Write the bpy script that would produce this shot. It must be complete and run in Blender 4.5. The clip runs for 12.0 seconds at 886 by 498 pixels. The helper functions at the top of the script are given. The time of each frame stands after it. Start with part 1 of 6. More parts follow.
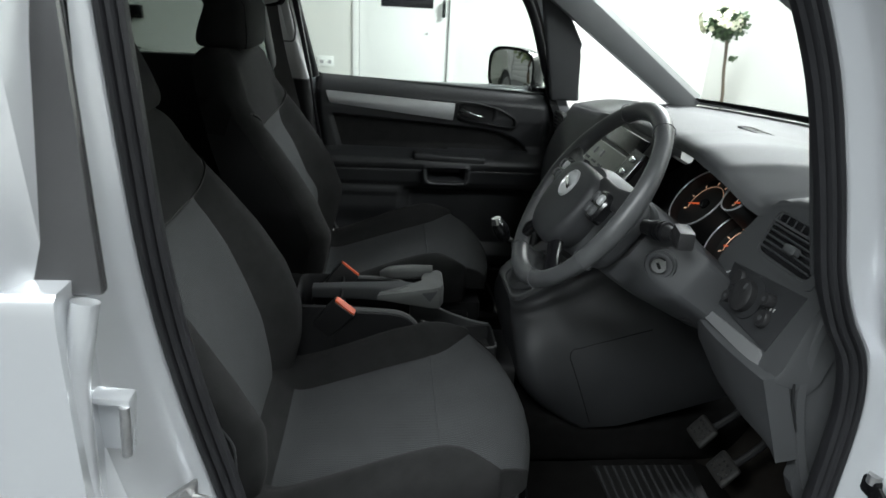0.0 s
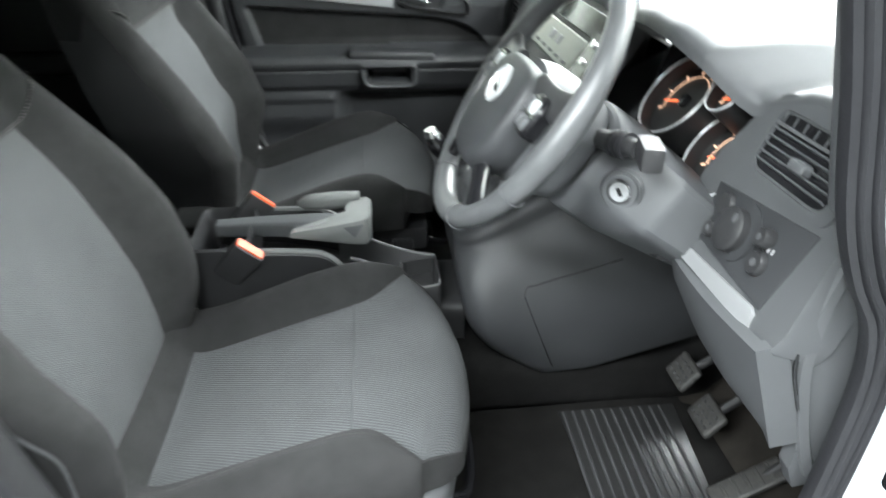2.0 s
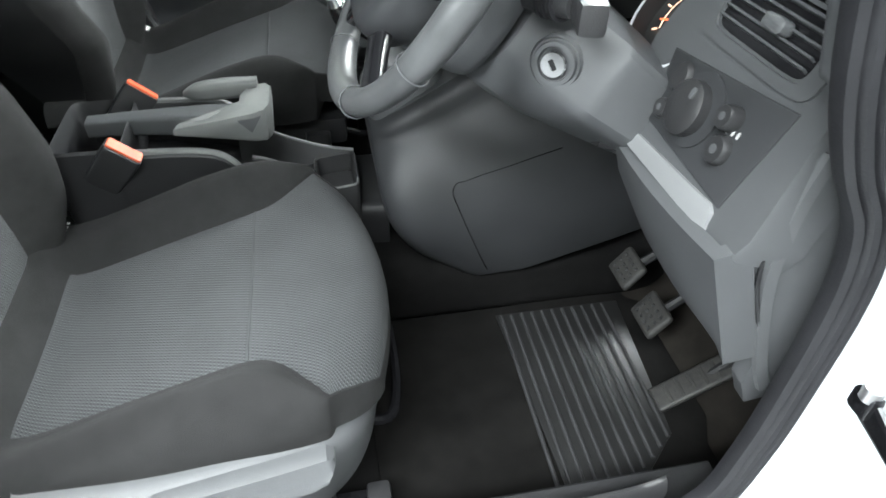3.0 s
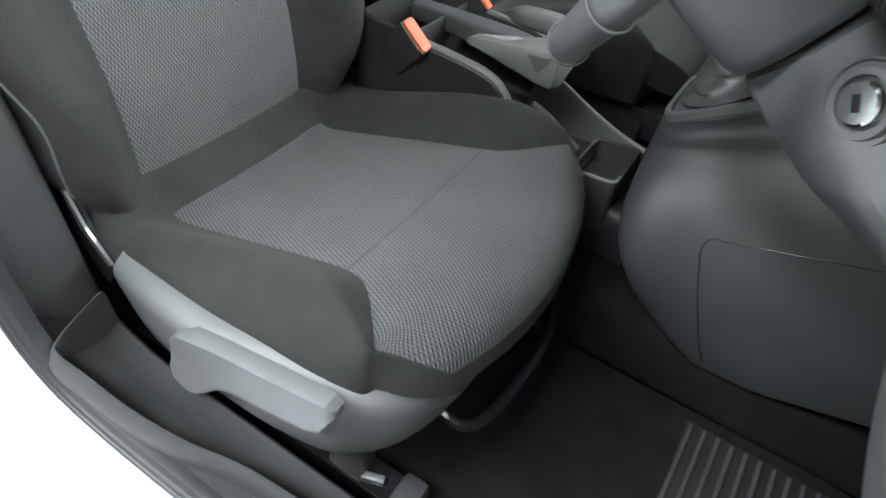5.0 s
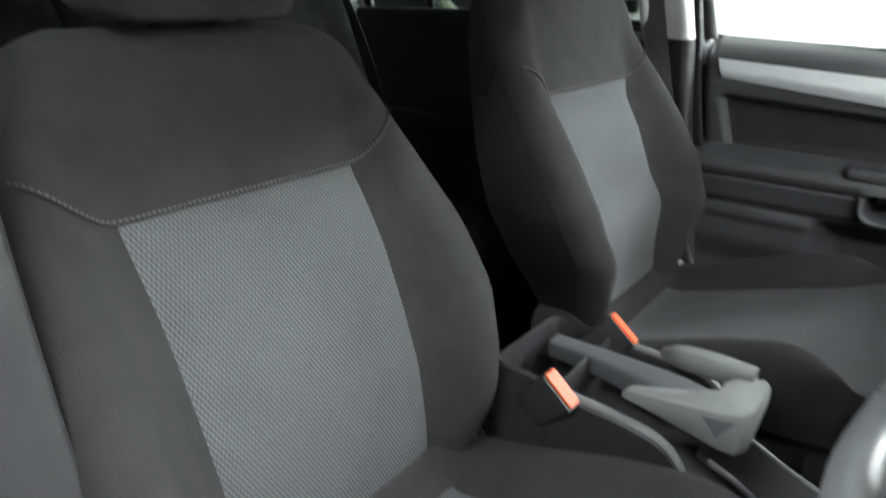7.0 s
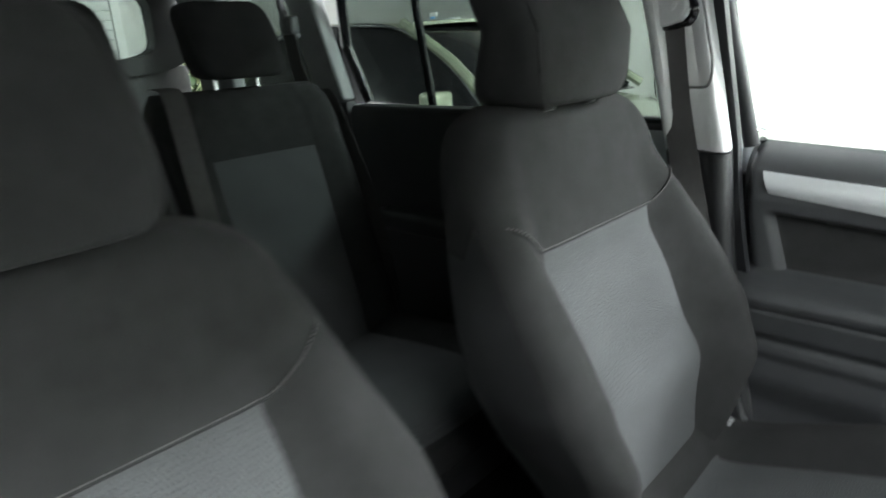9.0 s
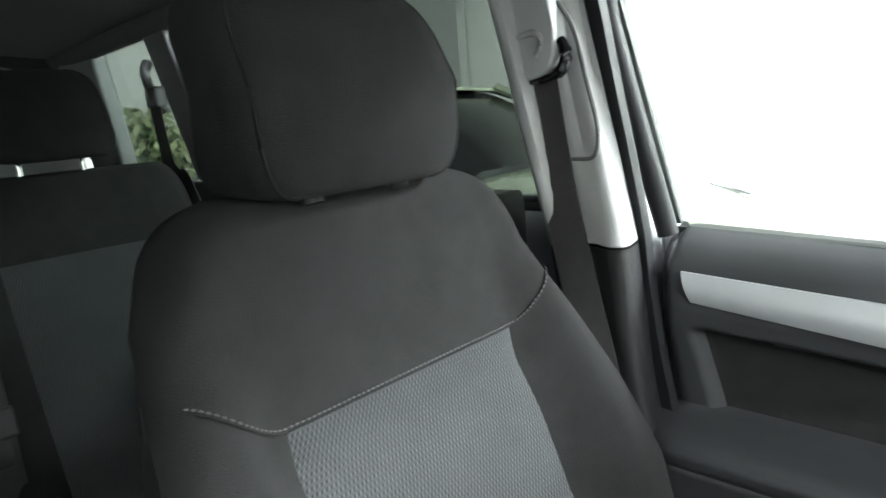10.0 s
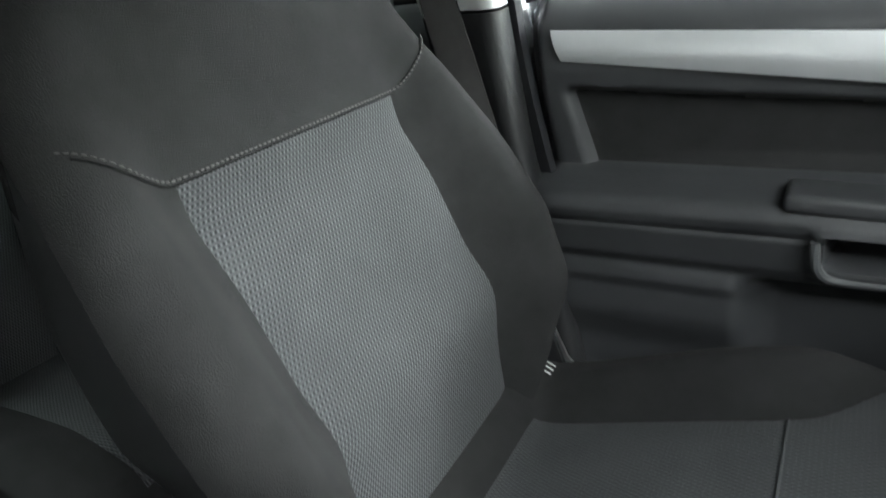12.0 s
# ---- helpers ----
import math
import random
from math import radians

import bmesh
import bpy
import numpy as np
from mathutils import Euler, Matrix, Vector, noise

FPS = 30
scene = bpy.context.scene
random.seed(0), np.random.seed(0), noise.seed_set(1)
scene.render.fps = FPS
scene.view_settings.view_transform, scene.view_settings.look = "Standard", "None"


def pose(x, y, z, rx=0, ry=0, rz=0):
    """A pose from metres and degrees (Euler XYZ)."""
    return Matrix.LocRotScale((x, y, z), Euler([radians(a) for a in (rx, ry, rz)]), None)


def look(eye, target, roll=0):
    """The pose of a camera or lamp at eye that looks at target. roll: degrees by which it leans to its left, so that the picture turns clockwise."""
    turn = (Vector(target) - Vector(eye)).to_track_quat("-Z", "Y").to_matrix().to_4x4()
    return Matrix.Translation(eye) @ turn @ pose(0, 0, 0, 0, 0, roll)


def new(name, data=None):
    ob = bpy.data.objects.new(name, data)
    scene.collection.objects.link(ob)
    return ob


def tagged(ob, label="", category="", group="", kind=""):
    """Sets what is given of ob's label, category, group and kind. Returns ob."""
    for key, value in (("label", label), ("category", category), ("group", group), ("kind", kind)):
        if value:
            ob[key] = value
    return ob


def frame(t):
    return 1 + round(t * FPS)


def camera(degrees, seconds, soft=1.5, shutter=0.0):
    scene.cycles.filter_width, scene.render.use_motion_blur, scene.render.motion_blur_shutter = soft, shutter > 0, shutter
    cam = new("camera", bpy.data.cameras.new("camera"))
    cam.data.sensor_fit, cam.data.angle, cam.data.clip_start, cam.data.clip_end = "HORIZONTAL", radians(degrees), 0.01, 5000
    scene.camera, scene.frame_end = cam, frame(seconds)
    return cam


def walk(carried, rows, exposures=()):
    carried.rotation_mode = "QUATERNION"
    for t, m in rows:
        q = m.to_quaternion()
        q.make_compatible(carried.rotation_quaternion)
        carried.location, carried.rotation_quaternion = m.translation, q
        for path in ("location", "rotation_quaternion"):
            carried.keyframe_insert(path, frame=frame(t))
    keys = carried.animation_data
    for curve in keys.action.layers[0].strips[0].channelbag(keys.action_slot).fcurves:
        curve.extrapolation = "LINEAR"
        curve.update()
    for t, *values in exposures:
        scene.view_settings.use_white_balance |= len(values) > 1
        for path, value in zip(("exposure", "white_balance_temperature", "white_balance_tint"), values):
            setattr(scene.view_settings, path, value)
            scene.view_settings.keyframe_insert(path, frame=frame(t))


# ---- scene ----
cam = camera(69.0, 12.0, shutter=0.5)
EXPOSURES = [(0, -0.92), (0.5, -0.22), (1, 0.48), (1.5, 1.05), (2, 1.3), (2.7, 1.15), (4.5, 0.95), (5.5, 0.85), (6, 0.8), (6.5, 0.85), (7, 0.95), (9, 0.98), (9.5, 0.9), (10.5, 0.95), (11.5, 0.88), (12, 0.75)]
PATH = [
    (0, (0.085, -1.419, 1.356), (0.265, 0.431, 0.619), 3.2),
    (0.5, (0.157, -1.4, 1.343), (0.243, 0.436, 0.556), 3.0),
    (1, (0.197, -1.379, 1.325), (0.255, 0.43, 0.475), 3.8),
    (1.5, (0.202, -1.311, 1.306), (0.266, 0.465, 0.388), 3.9),
    (2, (0.242, -1.167, 1.298), (0.426, 0.546, 0.282), 0.4),
    (2.5, (0.303, -1.063, 1.247), (0.624, 0.48, 0.015), -0.2),
    (2.7, (0.304, -1.056, 1.235), (0.639, 0.461, -0.024), 0.4),
    (4.3, (0.417, -0.967, 1.201), (0.195, 0.436, -0.207), 10.4),
    (4.5, (0.445, -0.955, 1.177), (0.061, 0.477, -0.165), 10.1),
    (5, (0.487, -0.903, 1.13), (-0.168, 0.403, -0.236), 8.7),
    (5.5, (0.48, -0.852, 1.109), (-0.34, 0.49, -0.126), 3.9),
    (6, (0.443, -0.811, 1.122), (-0.461, 0.594, 0.023), 3.1),
    (6.5, (0.38, -0.797, 1.156), (-0.647, 0.649, 0.231), 1.3),
    (7, (0.333, -0.779, 1.183), (-0.841, 0.66, 0.442), -0.1),
    (7.2, (0.314, -0.769, 1.201), (-0.91, 0.66, 0.523), -0.6),
    (8.8, (0.242, -0.606, 1.289), (-1.043, 0.79, 0.657), -3.3),
    (9, (0.235, -0.495, 1.295), (-1.073, 0.89, 0.686), -3.3),
    (9.5, (0.213, -0.22, 1.278), (-1.09, 1.168, 0.666), -1.5),
    (10, (0.217, -0.065, 1.267), (-1.142, 1.344, 0.859), -4.9),
    (10.5, (0.238, -0.052, 1.244), (-1.067, 1.379, 0.745), -6.2),
    (11, (0.234, -0.071, 1.226), (-0.958, 1.418, 0.625), -6.1),
    (11.5, (0.228, -0.093, 1.191), (-0.875, 1.41, 0.467), -7.2),
    (12, (0.223, -0.109, 1.158), (-0.802, 1.397, 0.333), -8.7),
]
walk(cam, [(t, look(eye, target, roll)) for t, eye, target, roll in PATH], exposures=EXPOSURES)

# ---- light of the showroom ----
world = bpy.data.worlds.new("showroom_air")
world.use_nodes = True
world.node_tree.nodes["Background"].inputs[0].default_value = (0.9, 0.95, 1.0, 1)
world.node_tree.nodes["Background"].inputs[1].default_value = 0.15
scene.world = world
LIGHT = 150.0          # watts of an added, unseen ceiling panel with a share of 1


# ---- materials ----
def material(name, colour, rough=0.6, metal=0.0, spots=0.0, spot_scale=8.0, grain=0.0, grain_scale=400.0, coat=0.0, sheen=0.0, spec=0.5, second=None, rough_spots=0.0):
    m = bpy.data.materials.new(name)
    m.use_nodes = True
    nt = m.node_tree
    b = nt.nodes["Principled BSDF"]
    b.inputs["Base Color"].default_value = (*colour, 1)
    b.inputs["Roughness"].default_value = rough
    b.inputs["Metallic"].default_value = metal
    b.inputs["Specular IOR Level"].default_value = spec
    b.inputs["Coat Weight"].default_value = coat
    b.inputs["Coat Roughness"].default_value = 0.06
    b.inputs["Sheen Weight"].default_value = sheen
    co = nt.nodes.new("ShaderNodeTexCoord")
    if spots:
        n = nt.nodes.new("ShaderNodeTexNoise")
        n.inputs["Scale"].default_value = spot_scale
        n.inputs["Detail"].default_value = 6
        n.inputs["Roughness"].default_value = 0.62
        nt.links.new(co.outputs["Object"], n.inputs["Vector"])
        r = nt.nodes.new("ShaderNodeValToRGB")
        r.color_ramp.elements[0].position, r.color_ramp.elements[1].position = 0.3, 0.7
        lo = [c * (1 - spots) for c in (second or colour)]
        hi = [min(1, c * (1 + spots)) for c in colour]
        r.color_ramp.elements[0].color, r.color_ramp.elements[1].color = (*lo, 1), (*hi, 1)
        nt.links.new(n.outputs["Fac"], r.inputs["Fac"])
        nt.links.new(r.outputs["Color"], b.inputs["Base Color"])
        if rough_spots:
            mr = nt.nodes.new("ShaderNodeMapRange")
            mr.inputs["To Min"].default_value, mr.inputs["To Max"].default_value = rough - rough_spots, rough + rough_spots
            nt.links.new(n.outputs["Fac"], mr.inputs["Value"])
            nt.links.new(mr.outputs["Result"], b.inputs["Roughness"])
    if grain:
        g = nt.nodes.new("ShaderNodeTexNoise")
        g.inputs["Scale"].default_value = grain_scale
        g.inputs["Detail"].default_value = 3
        nt.links.new(co.outputs["Object"], g.inputs["Vector"])
        bp = nt.nodes.new("ShaderNodeBump")
        bp.inputs["Strength"].default_value = grain
        bp.inputs["Distance"].default_value = 0.002
        nt.links.new(g.outputs["Fac"], bp.inputs["Height"])
        nt.links.new(bp.outputs["Normal"], b.inputs["Normal"])
    return m


def woven(name, dark, light, pitch, slant):
    """Seat cloth: rows of small raised threads, lighter on the crests."""
    m = bpy.data.materials.new(name)
    m.use_nodes = True
    nt = m.node_tree
    b = nt.nodes["Principled BSDF"]
    b.inputs["Roughness"].default_value = 0.92
    b.inputs["Specular IOR Level"].default_value = 0.12
    b.inputs["Sheen Weight"].default_value = 0.03
    co = nt.nodes.new("ShaderNodeUVMap")
    co.uv_map = "cloth"
    sep = nt.nodes.new("ShaderNodeSeparateXYZ")
    nt.links.new(co.outputs["UV"], sep.inputs["Vector"])

    def wave(sa, sb):
        a = nt.nodes.new("ShaderNodeMath"); a.operation = "MULTIPLY"; a.inputs[1].default_value = sa
        c = nt.nodes.new("ShaderNodeMath"); c.operation = "MULTIPLY_ADD"; c.inputs[1].default_value = sb
        s = nt.nodes.new("ShaderNodeMath"); s.operation = "SINE"
        nt.links.new(sep.outputs["X"], a.inputs[0])
        nt.links.new(sep.outputs["Y"], c.inputs[0])
        nt.links.new(a.outputs[0], c.inputs[2])
        nt.links.new(c.outputs[0], s.inputs[0])
        return s
    k = 2 * math.pi / pitch
    w1, w2 = wave(k, k * slant), wave(0.0, k * 0.9)
    knit = nt.nodes.new("ShaderNodeMath"); knit.operation = "MULTIPLY"
    nt.links.new(w1.outputs[0], knit.inputs[0])
    nt.links.new(w2.outputs[0], knit.inputs[1])
    half = nt.nodes.new("ShaderNodeMath"); half.operation = "MULTIPLY"; half.inputs[1].default_value = 0.46
    nt.links.new(w1.outputs[0], half.inputs[0])
    mul = nt.nodes.new("ShaderNodeMath"); mul.operation = "MULTIPLY_ADD"
    mul.inputs[1].default_value = 0.55
    nt.links.new(knit.outputs[0], mul.inputs[0])
    nt.links.new(half.outputs[0], mul.inputs[2])
    n = nt.nodes.new("ShaderNodeTexNoise")
    n.inputs["Scale"].default_value = 14
    n.inputs["Detail"].default_value = 5
    tc = nt.nodes.new("ShaderNodeTexCoord")
    nt.links.new(tc.outputs["Object"], n.inputs["Vector"])
    add = nt.nodes.new("ShaderNodeMath"); add.operation = "MULTIPLY_ADD"; add.inputs[1].default_value = 0.5
    nt.links.new(n.outputs["Fac"], add.inputs[0])
    nt.links.new(mul.outputs[0], add.inputs[2])
    mr = nt.nodes.new("ShaderNodeMapRange")
    mr.inputs["From Min"].default_value, mr.inputs["From Max"].default_value = -0.85, 1.4
    nt.links.new(add.outputs[0], mr.inputs["Value"])
    mix = nt.nodes.new("ShaderNodeMix"); mix.data_type = "RGBA"
    mix.inputs["A"].default_value, mix.inputs["B"].default_value = (*dark, 1), (*light, 1)
    nt.links.new(mr.outputs["Result"], mix.inputs["Factor"])
    nt.links.new(mix.outputs["Result"], b.inputs["Base Color"])
    bp = nt.nodes.new("ShaderNodeBump")
    bp.inputs["Strength"].default_value, bp.inputs["Distance"].default_value = 0.7, 0.0012
    nt.links.new(mul.outputs[0], bp.inputs["Height"])
    nt.links.new(bp.outputs["Normal"], b.inputs["Normal"])
    return m


def glass(name, colour, alpha_mix):
    """Thin pane: mostly clear with a slight mirror."""
    m = bpy.data.materials.new(name)
    m.use_nodes = True
    nt = m.node_tree
    nt.nodes.remove(nt.nodes["Principled BSDF"])
    t = nt.nodes.new("ShaderNodeBsdfTransparent")
    t.inputs[0].default_value = (*colour, 1)
    g = nt.nodes.new("ShaderNodeBsdfGlossy")
    g.inputs["Roughness"].default_value = 0.02
    mx = nt.nodes.new("ShaderNodeMixShader")
    lw = nt.nodes.new("ShaderNodeLayerWeight")
    pw = nt.nodes.new("ShaderNodeMath")
    pw.operation = "POWER"
    pw.inputs[1].default_value = 4.0
    ad = nt.nodes.new("ShaderNodeMath")
    ad.operation = "MULTIPLY_ADD"
    ad.inputs[1].default_value, ad.inputs[2].default_value = alpha_mix, 0.03
    nt.links.new(lw.outputs["Facing"], pw.inputs[0])
    nt.links.new(pw.outputs[0], ad.inputs[0])
    nt.links.new(ad.outputs[0], mx.inputs[0])
    nt.links.new(t.outputs[0], mx.inputs[1])
    nt.links.new(g.outputs[0], mx.inputs[2])
    nt.links.new(mx.outputs[0], nt.nodes["Material Output"].inputs["Surface"])
    return m


def glow(name, colour, strength):
    m = bpy.data.materials.new(name)
    m.use_nodes = True
    b = m.node_tree.nodes["Principled BSDF"]
    b.inputs["Base Color"].default_value = (*colour, 1)
    b.inputs["Emission Color"].default_value = (*colour, 1)
    b.inputs["Emission Strength"].default_value = strength
    return m


CLOTH = material("plain_seat_cloth", (0.0225, 0.0224, 0.0225), 0.95, spots=0.16, spot_scale=22, grain=0.6, grain_scale=900, sheen=0.03, spec=0.06)
RIB = woven("ribbed_seat_cloth", (0.014, 0.015, 0.0155), (0.096, 0.099, 0.102), 0.0048, -0.445)
THREAD = material("pale_thread", (0.085, 0.082, 0.08), 0.9, grain=0.3)
DASH = material("grained_dash_plastic", (0.058, 0.060, 0.063), 0.56, spots=0.12, spot_scale=5, grain=0.16, grain_scale=1100, rough_spots=0.06, spec=0.45)
COVER = material("smooth_cover_plastic", (0.027, 0.028, 0.030), 0.5, spots=0.14, spot_scale=5, grain=0.16, grain_scale=1100, rough_spots=0.08, spec=0.4)
DARK = material("dark_trim_plastic", (0.021, 0.021, 0.022), 0.44, spots=0.15, spot_scale=9, grain=0.3, grain_scale=700, spec=0.4)
CARD = material("moulded_door_plastic", (0.037, 0.038, 0.040), 0.42, spots=0.12, spot_scale=9, grain=0.2, grain_scale=900, spec=0.45)
BINBLACK = material("matt_black_plastic", (0.015, 0.015, 0.016), 0.5, spots=0.15, spot_scale=9, grain=0.2, grain_scale=900, spec=0.3)
MID = material("grey_trim_plastic", (0.068, 0.070, 0.073), 0.45, spots=0.1, spot_scale=7, grain=0.2, grain_scale=700, spec=0.45)
# Darker copy of PALE: the shade on the rear pillars is in the colour.
SHADE = material("shaded_pillar_plastic", (0.19, 0.195, 0.20), 0.55, spots=0.06, spot_scale=6, grain=0.15, grain_scale=500)
GRIP = material("light_grey_grip_plastic", (0.115, 0.118, 0.116), 0.4, spots=0.1, spot_scale=12, grain=0.15, grain_scale=800)
PALE = material("pale_pillar_plastic", (0.4, 0.4, 0.4), 0.55, spots=0.06, spot_scale=6, grain=0.15, grain_scale=500)
LINER = material("headliner_cloth", (0.13, 0.13, 0.128), 0.95, spots=0.06, spot_scale=30, grain=0.4, grain_scale=700)
SILVER = material("silver_trim_paint", (0.62, 0.63, 0.64), 0.34, 0.45, spots=0.05, spot_scale=12, grain=0.05)
SATIN = material("satin_grey_trim", (0.31, 0.315, 0.32), 0.42, 0.5, spots=0.05, spot_scale=12, grain=0.08)
PAINT = material("silver_car_paint", (0.64, 0.655, 0.68), 0.26, 0.5, spots=0.04, spot_scale=3, coat=0.8)
RUBBER = material("black_door_rubber", (0.016, 0.016, 0.018), 0.5, spots=0.2, spot_scale=14, grain=0.15, grain_scale=300, spec=0.3)
CARPET = material("black_carpet", (0.006, 0.0058, 0.0057), 0.98, spots=0.35, spot_scale=35, grain=1.0, grain_scale=700, spec=0.1)
MATRUB = material("ribbed_mat_rubber", (0.024, 0.024, 0.025), 0.55, spots=0.3, spot_scale=20, grain=0.2)
LEATHER = material("worn_wheel_leather", (0.064, 0.066, 0.068), 0.38, spots=0.15, spot_scale=25, grain=0.14, grain_scale=1000, rough_spots=0.1)
ORANGE = material("orange_release_button", (0.62, 0.085, 0.022), 0.5, spots=0.08, spot_scale=40)
CHROME = material("bright_chrome", (0.75, 0.75, 0.76), 0.12, 1.0, spots=0.05, spot_scale=20)
STEEL = material("bare_steel", (0.45, 0.45, 0.45), 0.35, 0.9, spots=0.25, spot_scale=40)
PILLARGLOSS = material("glossy_pillar_film", (0.05, 0.05, 0.052), 0.25, spots=0.1, spot_scale=12, coat=0.4)
GLOSSBLACK = material("gloss_black_plastic", (0.008, 0.008, 0.009), 0.15, spots=0.1, spot_scale=20)
WEB = material("belt_webbing", (0.04, 0.037, 0.037), 0.8, spots=0.12, spot_scale=60, grain=0.6, grain_scale=1200)
CLEAR = glass("clear_window_glass", (0.93, 0.96, 0.94), 0.35)
# Clear rear glass, its colour lowered so that less light reaches the rear seats.
DIMMED = glass("dimmed_rear_glass", (0.52, 0.56, 0.54), 0.5)
MATPILE = material("worn_mat_pile", (0.0068, 0.0064, 0.0061), 0.98, spots=0.4, spot_scale=18, grain=1.0, grain_scale=800, spec=0.1)
TOEPILE = material("dusty_toe_carpet", (0.017, 0.015, 0.013), 0.98, spots=0.4, spot_scale=14, grain=1.0, grain_scale=700, spec=0.1)
MIRROR = material("mirror_glass", (0.8, 0.8, 0.8), 0.02, 1.0)
WALL = material("white_wall_paint", (0.72, 0.715, 0.68), 0.8, spots=0.03, spot_scale=1.5, grain=0.15, grain_scale=60)
DOORWHITE = material("white_door_paint", (0.85, 0.85, 0.83), 0.5, spots=0.02, spot_scale=2)
# Floor and ceiling greys are kept low to cut bounce into the cabin.
FLOORM = material("grey_painted_floor", (0.20, 0.205, 0.21), 0.35, spots=0.12, spot_scale=2.5, grain=0.1, grain_scale=90, rough_spots=0.1)
CEIL = material("grey_ceiling_board", (0.3, 0.3, 0.3), 0.9, spots=0.03, spot_scale=3)
TUBE = glow("lit_tube", (1.0, 0.98, 0.95), 6.0)
LEAF = material("leaf_green", (0.045, 0.085, 0.03), 0.55, spots=0.35, spot_scale=9)
LEAFPALE = material("variegated_leaf", (0.28, 0.32, 0.17), 0.55, spots=0.4, spot_scale=12)
PETAL = material("cream_petal", (0.72, 0.72, 0.55), 0.7, spots=0.1, spot_scale=20)
BARK = material("brown_stem", (0.11, 0.085, 0.06), 0.9, spots=0.3, spot_scale=40, grain=0.5, grain_scale=200)
PEDAL = material("dusty_pedal_rubber", (0.026, 0.025, 0.023), 0.6, spots=0.5, spot_scale=90, grain=0.4, grain_scale=300, second=(0.03, 0.03, 0.03))
CAROLIVE = material("pale_olive_car_paint", (0.30, 0.33, 0.24), 0.25, 0.4, spots=0.05, spot_scale=3, coat=1.0)
REDLIT = glow("red_lit_dial", (1.0, 0.16, 0.05), 0.7)
PALELIT = glow("pale_lit_scale", (1.0, 0.62, 0.42), 0.45)
DIAL = material("black_dial_face", (0.012, 0.012, 0.012), 0.4, spots=0.1, spot_scale=30)
DISPLAY = material("grey_display_frame", (0.33, 0.345, 0.305), 0.38, 0.2, spots=0.1, spot_scale=15)
ROOMGREY = material("grey_partition_paint", (0.35, 0.36, 0.34), 0.8, spots=0.06, spot_scale=2)


# ---- shaping helpers ----
def thing(name, place, label, category, group="", kind=""):
    ob = new(name)
    ob.location = place
    ob.empty_display_size = 0.05
    return tagged(ob, label, category, group, kind)


def finish(bm, name, mat, sharp=38):
    bmesh.ops.recalc_face_normals(bm, faces=bm.faces[:])
    me = bpy.data.meshes.new(name)
    bm.to_mesh(me)
    bm.free()
    me.polygons.foreach_set("use_smooth", [True] * len(me.polygons))
    me.set_sharp_from_angle(angle=radians(sharp))
    me.materials.append(mat)
    return me


def part(name, bm, mat, parent, label="", sharp=38):
    ob = new(name, finish(bm, name, mat, sharp))
    ob.parent = parent
    if parent is not None and parent.data is None:
        ob.matrix_parent_inverse = Matrix.Translation(-Vector(parent.location))
    if label:
        ob["label"] = label
    return ob


def solo(name, bm, mat, label, category, kind="", group="", sharp=38):
    return tagged(new(name, finish(bm, name, mat, sharp)), label, category, group, kind)


def box(bm, c, s, bevel=0.0, turn=None, seg=2):
    """A box of size s about c, its edges rounded; turn: a 3x3 or Euler degrees."""
    m = Matrix.Translation(c)
    if turn is not None:
        m = m @ Euler([radians(a) for a in turn]).to_matrix().to_4x4()
    m = m @ Matrix.Diagonal((*s, 1))
    made = bmesh.ops.create_cube(bm, size=1.0, matrix=m)
    if bevel:
        edges = {e for v in made["verts"] for e in v.link_edges}
        bmesh.ops.bevel(bm, geom=list(edges), offset=bevel, segments=seg, affect="EDGES", profile=0.6)
    return bm


def boxed(c, s, bevel=0.0, turn=None, seg=2):
    return box(bmesh.new(), c, s, bevel, turn, seg)


def skin(bm, rings, cap=True, closed=True):
    rows = [[bm.verts.new(p) for p in ring] for ring in rings]
    n = len(rows[0])
    for a, b in zip(rows, rows[1:]):
        for j in range(n if closed else n - 1):
            k = (j + 1) % n
            bm.faces.new((a[j], a[k], b[k], b[j]))
    if cap and closed:
        bm.faces.new(rows[0][::-1])
        bm.faces.new(rows[-1])
    return bm


def skinned(rings, cap=True, closed=True):
    return skin(bmesh.new(), rings, cap, closed)


def smooth_path(points, per=6):
    """Catmull-Rom points through the given ones."""
    P = [Vector(p) for p in points]
    P = [P[0] * 2 - P[1]] + P + [P[-1] * 2 - P[-2]]
    out = []
    for i in range(1, len(P) - 2):
        for k in range(per):
            t = k / per
            a, b, c, d = P[i - 1], P[i], P[i + 1], P[i + 2]
            out.append(0.5 * ((2 * b) + (c - a) * t + (2 * a - 5 * b + 4 * c - d) * t * t + (3 * b - a - 3 * c + d) * t ** 3))
    out.append(P[-2])
    return out


def tube(bm, path, radius, sides=10, flat=1.0, up=(0, 0, 1), cap=True):
    """A round or flattened rod along the path; radius may be a list."""
    P = [Vector(p) for p in path]
    R = radius if isinstance(radius, (list, tuple)) else [radius] * len(P)
    rings = []
    for i, p in enumerate(P):
        d = (P[min(i + 1, len(P) - 1)] - P[max(i - 1, 0)]).normalized()
        a = d.cross(Vector(up))
        if a.length < 1e-4:
            a = d.cross(Vector((1, 0, 0)))
        a.normalize()
        b = a.cross(d)
        rings.append([p + R[i] * (math.cos(2 * math.pi * k / sides) * a + flat * math.sin(2 * math.pi * k / sides) * b) for k in range(sides)])
    return skin(bm, rings, cap)


def tubed(path, radius, sides=10, flat=1.0, up=(0, 0, 1)):
    return tube(bmesh.new(), path, radius, sides, flat, up)


